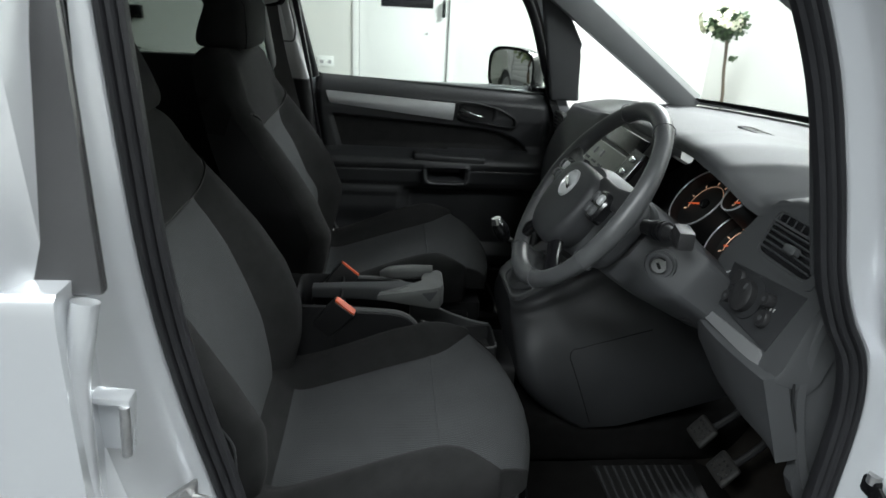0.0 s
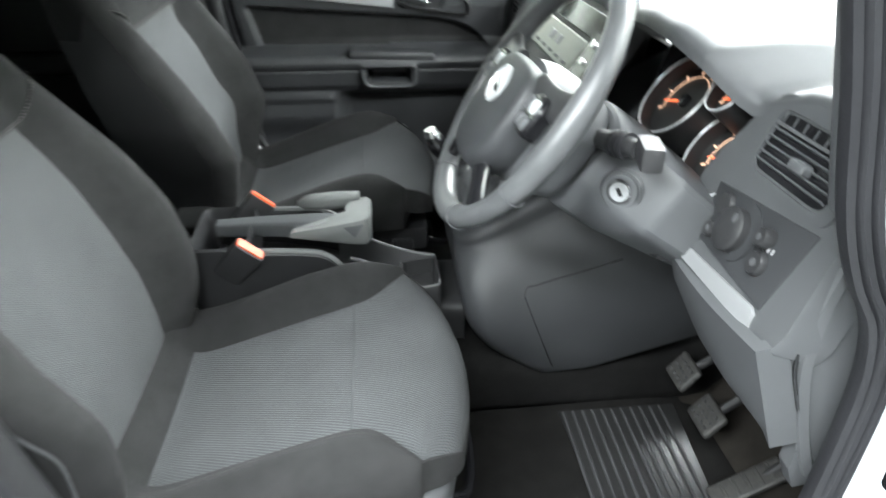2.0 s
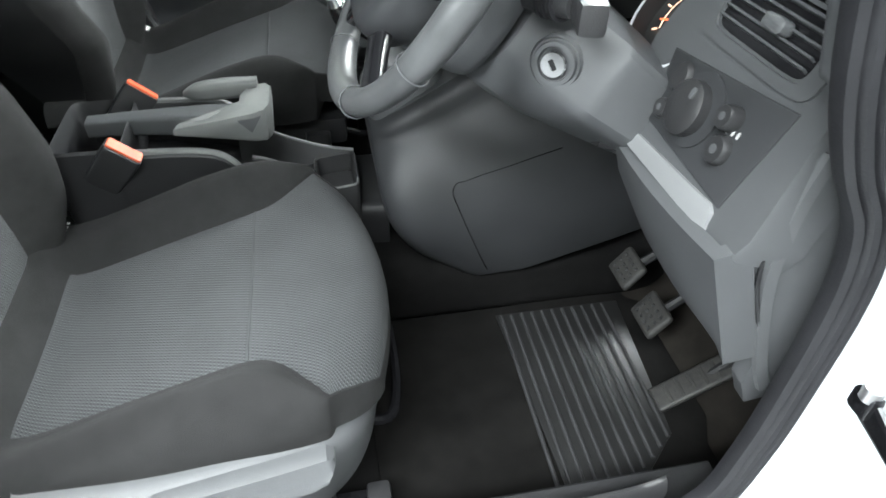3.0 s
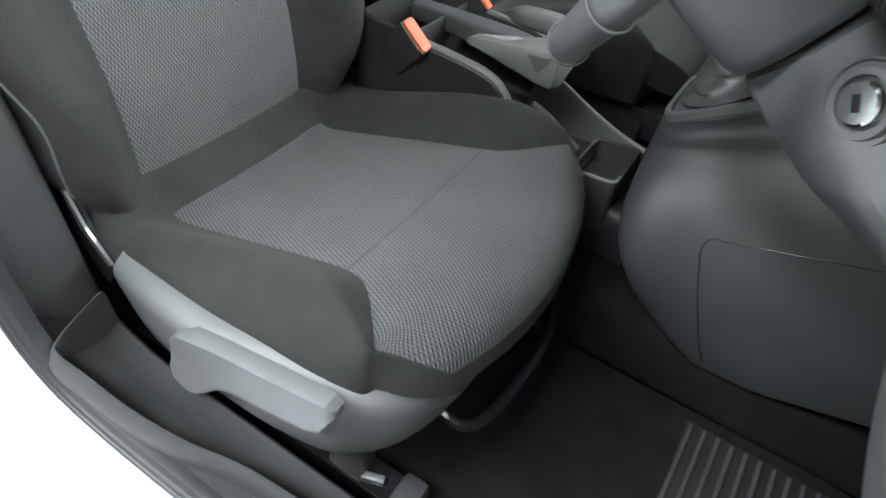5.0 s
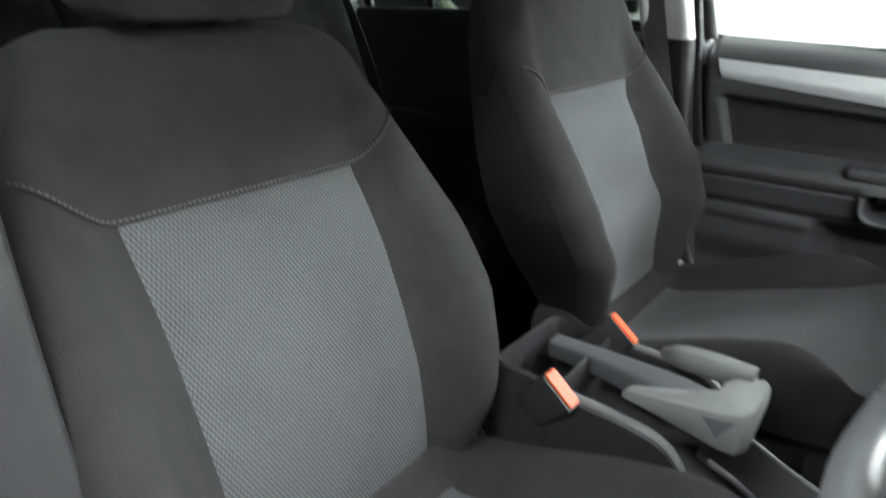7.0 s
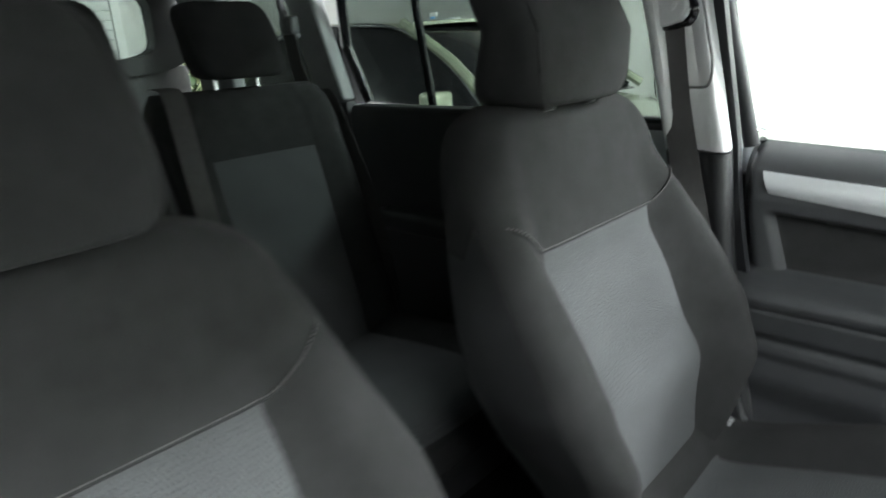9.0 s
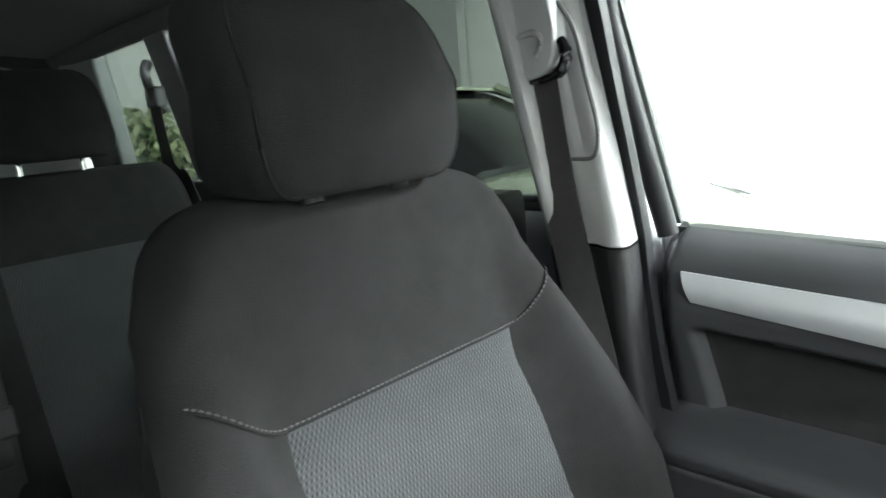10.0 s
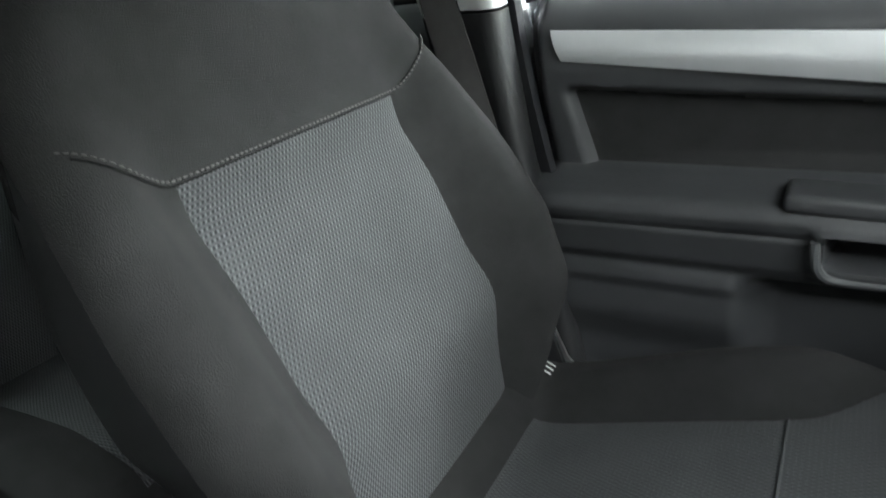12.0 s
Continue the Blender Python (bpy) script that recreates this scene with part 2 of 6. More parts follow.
def slab(points, depth, bevel=0.0, seg=2):
    """A flat outline given the depth vector, with rounded edges."""
    bm = bmesh.new()
    d = Vector(depth)
    skin(bm, [[Vector(p) for p in points], [Vector(p) + d for p in points]])
    if bevel:
        bmesh.ops.bevel(bm, geom=bm.edges[:], offset=bevel, segments=seg, affect="EDGES", profile=0.6)
    return bm


def sheet(fn, us, vs, thick=0.0):
    """A surface fn(u, v), closed behind by thick (a vector)."""
    bm = bmesh.new()
    rows = [[bm.verts.new(fn(u, v)) for v in vs] for u in us]
    for a, b in zip(rows, rows[1:]):
        for j in range(len(vs) - 1):
            bm.faces.new((a[j], a[j + 1], b[j + 1], b[j]))
    if thick:
        d = Vector(thick)
        back = [[bm.verts.new(v.co + d) for v in row] for row in rows]
        edge = [r[0] for r in rows] + rows[-1][1:] + [r[-1] for r in rows[-2::-1]] + rows[0][-2:0:-1]
        bedge = [r[0] for r in back] + back[-1][1:] + [r[-1] for r in back[-2::-1]] + back[0][-2:0:-1]
        for i in range(len(edge)):
            k = (i + 1) % len(edge)
            bm.faces.new((edge[i], bedge[i], bedge[k], edge[k]))
        for a, b in zip(back, back[1:]):
            for j in range(len(vs) - 1):
                bm.faces.new((a[j], b[j], b[j + 1], a[j + 1]))
    return bm


def squared(w, h, n=24, power=5.0):
    """A rounded rectangle round the origin."""
    out = []
    for k in range(n):
        a = 2 * math.pi * (k + 0.5) / n
        c, s = math.cos(a), math.sin(a)
        out.append((w * math.copysign(abs(c) ** (2 / power), c), h * math.copysign(abs(s) ** (2 / power), s)))
    return out


def disc(centre, normal, rows, n=28):
    nrm = Vector(normal).normalized()
    a = nrm.cross(Vector((0, 0, 1))).normalized()
    b = a.cross(nrm)
    return skinned([[Vector(centre) + r * (math.cos(t) * a + math.sin(t) * b) + h * nrm for t in [2 * math.pi * j / n for j in range(n)]] for r, h in rows])


def ease(t):
    t = min(1.0, max(0.0, t))
    return t * t * (3 - 2 * t)


def table(rows, n):
    """Columns interpolated smoothly along the first one."""
    cols = np.array(rows, float)
    d = np.r_[0, np.cumsum(np.hypot(np.diff(cols[:, 0]), np.diff(cols[:, 1])) + 1e-6)]
    at = np.linspace(0, d[-1], n)
    out = np.stack([np.interp(at, d, c) for c in cols.T], 1)
    for _ in range(3):
        out[1:-1] = (out[:-2] + 2 * out[1:-1] + out[2:]) / 4
    return out


# ---- seats ----
SIDE_T = (0.07, 0.18, 0.32, 0.46, 0.58, 0.68, 0.77, 0.85, 0.91, 0.96, 0.99, 1.0)


def split_pad(rings, coords, region):
    """Closed padding out of rings; region(i, j) names the piece that a face belongs to. Returns a bmesh for each piece."""
    out = {}
    n = len(rings[0])
    for i in range(len(rings) - 1):
        for j in range(n):
            name = region(i, j)
            if name not in out:
                bm = bmesh.new()
                out[name] = (bm, {}, bm.loops.layers.uv.new("cloth"))
            bm, seen, uv = out[name]
            quad = ((i, j), (i, (j + 1) % n), (i + 1, (j + 1) % n), (i + 1, j))
            vs = []
            for key in quad:
                if key not in seen:
                    seen[key] = bm.verts.new(rings[key[0]][key[1]])
                vs.append(seen[key])
            f = bm.faces.new(vs)
            for loop, key in zip(f.loops, quad):
                loop[uv].uv = coords[key[0]][key[1]]
    for i in (0, len(rings) - 1):
        bm, seen, uv = out[region(min(i, len(rings) - 2), n - 2)]
        bm.faces.new([seen.get((i, j)) or bm.verts.new(rings[i][j]) for j in range(n)])
    return {k: v[0] for k, v in out.items()}


def pad_ring(half, inner, rise, edge, low, sag=0.0, groove=0.0035):
    """Across a cushion: (across, height) pairs over the top from one side to the other, then back below. low: the height of the underside."""
    one = [(f * inner, -groove * (f == 1.0) - sag * (1 - f * f)) for f in (0.3, 0.6, 0.85, 1.0)]
    for t in SIDE_T:
        q = max(0.0, (t - 0.55) / 0.45)
        one.append((inner + (half - inner) * t, rise * ease(t / 0.6) - edge * (1 - math.sqrt(max(0.0, 1 - q * q)))))
    top = [(-a, h) for a, h in one[::-1]] + [(0.0, -sag)] + one
    under = [(half * 0.99, low * 0.55), (half * 0.93, low * 0.93), (half * 0.6, low), (0.0, low), (-half * 0.6, low), (-half * 0.93, low * 0.93), (-half * 0.99, low * 0.55)]
    return top + under


N_SIDE = len(SIDE_T)


def cushion_parts(y0, dx, parent, flip):
    """The seat cushion: x, top height, half width, insert's half width, bolster rise."""
    rows = [(-0.22, 0.600, 0.215, 0.146, 0.004), (-0.165, 0.606, 0.222, 0.146, 0.006), (-0.135, 0.592, 0.232, 0.146, 0.012), (-0.115, 0.562, 0.240, 0.146, 0.024), (-0.10, 0.549, 0.245, 0.146, 0.030), (-0.06, 0.558, 0.246, 0.146, 0.034), (0.0, 0.578, 0.248, 0.146, 0.040), (0.10, 0.611, 0.252, 0.146, 0.047),
            (0.18, 0.636, 0.252, 0.146, 0.045), (0.215, 0.644, 0.251, 0.152, 0.038), (0.245, 0.649, 0.247, 0.182, 0.021), (0.27, 0.650, 0.241, 0.216, 0.008),
            (0.293, 0.649, 0.234, 0.226, 0.002), (0.325, 0.645, 0.226, 0.218, 0), (0.350, 0.634, 0.210, 0.203, 0), (0.365, 0.614, 0.189, 0.183, 0), (0.369, 0.592, 0.168, 0.162, 0), (0.368, 0.568, 0.150, 0.143, 0)]
    T = table(rows, 64)
    rings, coords, xs = [], [], []
    for x, top, half, inner, rise in T:
        low = 0.54 - top if x < 0.28 else 0.54 + 0.035 * ease((x - 0.28) / 0.05) - top
        prof = pad_ring(half, inner, rise, min(0.055, 0.6 * (top - 0.54)), low, 0.006)
        bow = 0.040 * ease((x - 0.26) / 0.09)
        rings.append([(x + dx - bow * min(1.3, (a / 0.2) ** 2), y0 + flip * a, top + h) for a, h in prof])
        coords.append([(a, x * 1.03) for a, h in prof])
        xs.append(x)
    ins = range(N_SIDE, N_SIDE + 8)
    first = min(range(64), key=lambda i: abs(xs[i] + 0.10))

    def region(i, j):
        return "insert" if (j in ins and i >= first and xs[i] < 0.3655) else "bolster"
    got = split_pad(rings, coords, region)
    cushion = part("cushion", got["bolster"], CLOTH, parent, "plain charcoal cloth bolsters", 60)
    part("cushion_insert", got["insert"], RIB, cushion, "ribbed grey cloth insert", 60)
    # seam across the insert
    seam = min(range(64), key=lambda i: abs(xs[i] - 0.19))
    line = [Vector(rings[seam][j]) + Vector((0, 0, 0.0005)) for j in range(N_SIDE, N_SIDE + 9)]
    part("cross_seam", tubed(line, 0.0016, 6), RIB, cushion)
    return rings, xs


def backrest_parts(y0, dx, parent, flip, stitched=True):
    """The backrest: height, front of the insert, back, half width, bolster rise, insert's half width."""
    rows = [(0.54, -0.146, -0.235, 0.172, 0.02, 0.146), (0.58, -0.142, -0.255, 0.182, 0.033, 0.147), (0.64, -0.146, -0.28, 0.207, 0.054, 0.148), (0.72, -0.158, -0.31, 0.250, 0.068, 0.149), (0.80, -0.185, -0.335, 0.275, 0.064, 0.150),
            (0.88, -0.217, -0.36, 0.272, 0.046, 0.151), (0.94, -0.252, -0.38, 0.256, 0.030, 0.152), (0.975, -0.277, -0.39, 0.247, 0.022, 0.152), (1.03, -0.293, -0.402, 0.236, 0.010, 0.15), (1.08, -0.303, -0.412, 0.227, 0.006, 0.15),
            (1.115, -0.311, -0.418, 0.215, 0.002, 0.148), (1.14, -0.320, -0.420, 0.196, 0, 0.14), (1.155, -0.334, -0.416, 0.172, 0, 0.125), (1.162, -0.352, -0.405, 0.145, 0, 0.11)]
    T = table(rows, 72)
    rings, coords, zs = [], [], []
    run = 0.0
    for i, (z, front, back, half, rise, inner) in enumerate(T):
        half += 0.043 * (1 - ease((z - 0.62) / 0.12)) * (flip < 0)
        if flip > 0:
            front -= 0.017 * ease((z - 0.73) / 0.07) * ease((0.98 - z) / 0.05) + 0.024 * (1 - ease((z - 0.62) / 0.16))
            rise += 0.016 * ease((z - 0.74) / 0.08) * ease((0.98 - z) / 0.05)
        z -= 0.014 * ease((z - 1.0) / 0.15) * (flip < 0)
        prof = pad_ring(half, inner, rise, 0.05 if z < 1.1 else 0.05 * (front - back) / 0.11, back - front, 0.012 * ease((z - 0.55) / 0.2) * ease((1.0 - z) / 0.2), 0.0035 * ease((0.99 - z) / 0.03))
        near = math.exp(-((z - 0.975) / 0.085) ** 2) * (0.056 if flip < 0 else 0.049)
        row = []
        for a, h in prof:
            up = near * ease((abs(a) - inner) / (half - inner) / 0.9) if h > -0.06 else 0.0
            if flip < 0 and a < -inner:
                a -= 0.020 * ease((-a - inner) / (half - inner)) * ease((z - 0.60) / 0.08) * ease((0.96 - z) / 0.12)
            row.append((front + dx + h - 0.30 * up, y0 + flip * a, z + up))
        rings.append(row)
        run = z / math.cos(radians(18))
        coords.append([(a, run) for a, h in prof])
        zs.append(z)
    ins = range(N_SIDE, N_SIDE + 8)
    last = min(range(72), key=lambda i: abs(zs[i] - 0.975))

    def region(i, j):
        if i >= last:
            return "shoulder"
        return "insert" if j in ins else ("shell" if j >= 2 * N_SIDE + 9 else ("bolster_a" if j < N_SIDE else "bolster_b"))
    got = split_pad(rings, coords, region)
    back = part("backrest", got["shoulder"], CLOTH, parent, "plain charcoal cloth top panel", 60)
    part("side_bolster", got["bolster_a"], CLOTH, back, "plain charcoal cloth bolster", 60)
    part("side_bolster", got["bolster_b"], CLOTH, back, "plain charcoal cloth bolster", 60)
    part("backrest_insert", got["insert"], RIB, back, "ribbed grey cloth insert", 60)
    if "shell" in got:
        part("back_shell", got["shell"], DARK, back)
    # the seam below the shoulder panel, with its row of stitches
    line = [Vector(rings[last][j]) for j in range(0, 2 * N_SIDE + 9)]
    seam = [p + Vector((0.0012, 0, 0)) for p in line[5:-5]]
    part("piped_seam", tubed(seam, 0.0022, 6), CLOTH, back)
    bm = bmesh.new()
    pts = []
    for a, b in zip(line[4:-4], line[5:-3]):
        n = max(1, int((b - a).length / 0.0052))
        pts += [a.lerp(b, k / n) for k in range(n)]
    for a, b in zip(pts, pts[1:]):
        if (b - a).length > 0.002:
            m = a.lerp(b, 0.5) + Vector((0.0032, 0, 0.0028))
            d = (b - a) * 0.33
            tube(bm, [m - d, m, m + d], [0.0005, 0.0012, 0.0005], 5)
    part("stitching", bm, THREAD, back, "pale stitches in a row")
    for j in ((2 * N_SIDE + 7,) if flip < 0 else ()):
        edge = [Vector(rings[i][j]) for i in range(6, last - 4)]
        part("side_piping", tubed(edge, 0.0022, 6), MID, back)
    return rings, zs


def headrest_parts(y0, dx, parent, x=-0.345, z=1.259, w=0.136, h=0.098, d=0.058, foot=0.045):
    rings = []
    for k in range(15):
        a = -math.pi / 2 + math.pi * k / 14
        s = math.copysign(abs(math.sin(a)) ** 0.46, math.sin(a))
        c = max(0.06, math.cos(a)) ** (0.30 if s > 0 else 0.22)
        narrow = 1 - 0.05 * s * s
        ring = []
        for px, py in squared(d * c, w * c * narrow, 32, 3.8):
            ring.append((x + dx - (0.045 if s > 0 else foot) * s * h / 0.092 + px * (1.0 if px > 0 else 1.0 + 0.75 * max(0.0, -s)), y0 + py, z + s * h))
        rings.append(ring)
    head = part("headrest", skinned(rings), CLOTH, parent, "padded charcoal headrest", 60)
    for k in (4, 27):
        part("headrest_seam", tubed([Vector(ring[k]) for ring in rings[1:-1]], 0.0017, 5), CLOTH, head)
    for s in (-0.055, 0.055):
        part("headrest_post", tubed([(x + dx + 0.012, y0 + s, 1.12), (x + dx + 0.004, y0 + s, z - h * 0.9)], 0.006, 10), CHROME, head, "polished post")
        part("post_collar", tubed([(x + dx + 0.014, y0 + s, 1.150), (x + dx + 0.010, y0 + s, 1.164)], 0.012, 12), DARK, head)


def seat_base(y0, dx, parent, flip, lift):
    """Moulded side panel that runs round the front corner, lever, rails."""
    keys = [(-0.06, 0.250, 0.592, 0.500), (-0.03, 0.256, 0.588, 0.470), (0.06, 0.264, 0.586, 0.458), (0.17, 0.264, 0.598, 0.462), (0.25, 0.252, 0.596, 0.460), (0.298, 0.218, 0.584, 0.472), (0.324, 0.175, 0.570, 0.490), (0.336, 0.125, 0.555, 0.51)]
    K = table(keys, 34)
    rings = []
    for x, a, zt, zb in K:
        m = (zt + zb) / 2
        hgt = (zt - zb) / 2
        lip_z = zt - 0.008
        sec = [(-0.016, lip_z + 0.004), (-0.004, lip_z + 0.002), (0.010, lip_z - 0.007), (0.015, lip_z - 0.012), (0.0175, lip_z - 0.019), (0.0175, lip_z - 0.03), (0.016, m - 0.1 * hgt), (0.011, zb + 0.25 * hgt), (0.005, zb + 0.08 * hgt), (-0.004, zb), (-0.024, zb), (-0.020, m), (-0.019, lip_z - 0.004)]
        rings.append([(x + dx, y0 + flip * (a + o - 0.004), z) for o, z in sec])
    part("side_panel", skinned(rings), MID, parent, "grey moulded plastic valance", 50)
    # height lever
    tops = [(0.045, 0.528), (0.050, 0.552), (0.062, 0.568), (0.085, 0.577), (0.12, 0.586), (0.16, 0.595), (0.21, 0.606), (0.255, 0.617), (0.270, 0.620), (0.279, 0.612)]
    lows = [(0.045, 0.512), (0.050, 0.488), (0.062, 0.474), (0.075, 0.470), (0.09, 0.477), (0.108, 0.497), (0.128, 0.520), (0.15, 0.534), (0.20, 0.547), (0.25, 0.562), (0.270, 0.578), (0.279, 0.602)]
    rings = []
    for k in range(36):
        x = 0.0455 + 0.233 * (k / 35 + 0.06 * math.sin(2 * math.pi * k / 35) * -1)
        zt, zb = float(np.interp(x, *zip(*tops))), float(np.interp(x, *zip(*lows)))
        h = zt - zb
        end = min(1.0, 0.35 + (x - 0.0455) / 0.008, 0.35 + (0.2785 - x) / 0.008)
        sec = [(0.266, zt), (0.272 + 0.004 * end, zt - 0.02 * h), (0.274 + 0.010 * end, zt - 0.08 * h), (0.274 + 0.012 * end, zt - 0.30 * h), (0.274 + 0.015 * end, zb + min(0.42 * h, 0.026)), (0.274 + 0.019 * end, zb + min(0.30 * h, 0.018)), (0.274 + 0.019 * end, zb + min(0.2 * h, 0.011)), (0.274 + 0.012 * end, zb + min(0.08 * h, 0.004)), (0.266, zb)]
        rings.append([(x + dx, y0 + flip * o, z) for o, z in sec])
    part("height_lever", skinned(rings), MID, parent, "grey lever for the seat height", 40)
    part("hinge_bracket", slab([(-0.085 + dx, y0 + flip * 0.238, 0.535), (-0.125 + dx, y0 + flip * 0.236, 0.575), (-0.140 + dx, y0 + flip * 0.236, 0.635), (-0.160 + dx, y0 + flip * 0.236, 0.63), (-0.165 + dx, y0 + flip * 0.236, 0.53), (-0.12 + dx, y0 + flip * 0.238, 0.49)], (0, flip * 0.006, 0), 0.002), BINBLACK, parent, "black backrest hinge plate")
    part("hinge_edge", slab([(-0.088 + dx, y0 + flip * 0.245, 0.545), (-0.122 + dx, y0 + flip * 0.245, 0.585), (-0.138 + dx, y0 + flip * 0.245, 0.632), (-0.146 + dx, y0 + flip * 0.245, 0.63), (-0.132 + dx, y0 + flip * 0.245, 0.58), (-0.098 + dx, y0 + flip * 0.245, 0.538)], (0, flip * 0.004, 0), 0.001), STEEL, parent, "bare steel hinge edge")
    for s in (-0.2, 0.2):
        rail = part("seat_rail", boxed((0.09 + dx, y0 + s, 0.345 - lift), (0.46, 0.045, 0.04), 0.006), GLOSSBLACK, parent, "black steel runner bolted to the floor")
        part("rail_cover", boxed((0.325 + dx, y0 + s, 0.352 - lift), (0.035, 0.052, 0.05), 0.008), DARK, rail)
        # Small steel piece added for the pale glints at the runner.
        part("rail_glint", boxed((0.275 + dx, y0 + s * 1.03, 0.370 - lift), (0.032, 0.009, 0.006), 0.001, (0, 0, 20)), STEEL, rail, "small steel piece for the glints on the runner")
        for x in (-0.08, 0.24):
            part("rail_leg", boxed((x + dx, y0 + s, 0.435 - lift / 2), (0.05, 0.035, 0.15 + lift), 0.006), DARK, rail)
    part("seat_pan", boxed((0.10 + dx, y0, 0.505), (0.40, 0.40, 0.06), 0.012), DARK, parent)
    bar = smooth_path([(0.29 + dx, y0 - 0.13, 0.47), (0.355 + dx, y0 - 0.12, 0.452), (0.372 + dx, y0, 0.449), (0.355 + dx, y0 + 0.12, 0.452), (0.29 + dx, y0 + 0.13, 0.47)], 6)
    part("slide_bar", tubed(bar, 0.008, 8), GLOSSBLACK, parent, "black bar under the front edge")


def front_seat(y0, dx, flip, label, lift=0.0):
    seat = thing("car_seat", (dx, y0, 0.32), label, "car seat", "front seats")
    cushion_parts(y0, dx - (0.03 if flip > 0 else 0.0), seat, flip)
    backrest_parts(y0, dx, seat, flip)
    headrest_parts(y0 if flip < 0 else y0 - 0.006, dx - (0.038 if flip < 0 else 0.0), seat, w=0.127 if flip < 0 else 0.140, z=1.254 if flip < 0 else 1.256, foot=0.045 if flip < 0 else 0.0)
    seat_base(y0, dx, seat, flip, lift)
    # bright wire clips where the backrest meets the cushion
    wire = bmesh.new()
    for k in (0, 1, 2):
        out = 0.212 if flip < 0 else 0.197
        back = -0.160 if flip < 0 else -0.176
        tube(wire, [(back + dx, y0 + out + 0.009 * k, 0.611), (back + 0.048 + dx, y0 + out + 0.004 + 0.009 * k, 0.584)], 0.0022, 6)
    part("wire_clip", wire, CHROME, seat)
    seat.location.z += lift
    return seat


front_seat(-0.3735, 0.0, -1, "charcoal cloth driver seat with ribbed grey inserts and height lever")
front_seat(0.345, 0.048, 1, "charcoal cloth passenger seat with ribbed grey inserts beside the door", 0.045)


def buckle(x, y, z, tilt):
    b = thing("seat_belt_buckle", (x, y, z - 0.1), "black seat belt buckle with an orange release button", "belt buckle", "front belt buckles")
    m = Euler((radians(tilt), radians(40), 0)).to_matrix()

    def at(p):
        return Vector((x, y, z)) + m @ Vector(p)
    rings = [[at((px, py, h)) for px, py in squared(0.029 * s, 0.013 * s, 24, 8)] for h, s in ((-0.12, 0.8), (-0.11, 0.95), (-0.03, 1.0), (-0.003, 1.0), (0.0, 0.96))]
    body = part("buckle_body", skinned(rings), DARK, b)
    rings = [[at((px, py * 1.0 + 0.001, h)) for px, py in squared(0.027 * s, 0.0095 * s, 24, 10)] for h, s in ((-0.012, 1), (0.0025, 1), (0.0035, 0.96))]
    part("release_button", skinned(rings), ORANGE, body, "bright orange button")
    part("stalk", tubed([at((0, 0, -0.1)), at((-0.01, 0, -0.17)), at((-0.04, 0, -0.22))], 0.012, 8, 0.6), DARK, b)


buckle(0.0, -0.126, 0.699, 12)
buckle(0.0, 0.062, 0.708, -12)


# ---- centre console, handbrake and gear lever ----
console = thing("centre_console", (0.12, -0.02, 0.33), "dark grey plastic centre console between the front seats", "centre console")
CY = -0.015
# open bin at the rear, dark inside
def bin_ring(f, z, drop=0.0):
    return [(-0.065 + px * f * 0.055 / 0.055, -0.028 + py * f, z + drop) for px, py in squared(0.055, 0.09, 28, 8)]


part("rear_bin", skinned([bin_ring(1.02, 0.34), bin_ring(1.03, 0.66), bin_ring(1.0, 0.692), bin_ring(0.95, 0.696), bin_ring(0.90, 0.688), bin_ring(0.86, 0.60), bin_ring(0.2, 0.598)]), BINBLACK, console, "open rear storage bin", 35)
rings = []
for x, hw, zt in ((-0.05, 0.088, 0.62), (0.02, 0.088, 0.615), (0.12, 0.088, 0.595), (0.20, 0.086, 0.565), (0.26, 0.085, 0.55), (0.40, 0.10, 0.54)):
    rings.append([(x, -0.02 + py, (zt + 0.33) / 2 + pz) for py, pz in squared(hw, (zt - 0.33) / 2, 28, 10)])
part("console_body", skinned(rings), BINBLACK, console)
for s in (-1, 1):
    y = -0.112 if s < 0 else 0.062
    K = table([(-0.02, 0.686, 0.60), (0.06, 0.684, 0.58), (0.125, 0.679, 0.56), (0.15, 0.668, 0.54), (0.185, 0.60, 0.5)], 16)
    part("side_rim", skinned([[(x, y + a * s, z) for a, z in ((-0.010, zt - 0.004), (-0.007, zt), (0.004, zt), (0.009, zt - 0.005), (0.010, zb), (0.006, 0.36), (-0.008, 0.36), (-0.010, zb))] for x, zt, zb in K]), BINBLACK, console, "raised side wall of the console", 40)
    part("rim_cap", tubed([(x, y, zt) for x, zt, zb in K[:-3]], 0.006, 8), GRIP, console)
tray = thing("cup_tray", (0.28, -0.055, 0.55), "dark open tray with a raised rim in front of the handbrake", "tray")


def rim_at(f, z):
    return [(0.315 + px * f, -0.060 + py * f, z + 0.10 * px) for px, py in squared(0.036, 0.056, 24, 9)]


pocket = part("pocket", skinned([rim_at(1.06, 0.50), rim_at(1.08, 0.584), rim_at(1.03, 0.590), rim_at(0.94, 0.587), rim_at(0.84, 0.552), rim_at(0.2, 0.550)]), DARK, tray, "shallow cup pocket", 30)
part("pocket_rim", tubed([Vector(p) + Vector((0, 0, 0.001)) for p in rim_at(1.0, 0.588)[12:24]], 0.0028, 6), GRIP, pocket, "pale pocket rim")
part("pocket_mat", slab(rim_at(0.78, 0.553), (0, 0, 0.004), 0.001), MATRUB, pocket)
K = table([(0.150, 0.652, 0.022), (0.20, 0.632, 0.024), (0.25, 0.606, 0.026), (0.31, 0.584, 0.026), (0.352, 0.580, 0.020)], 18)
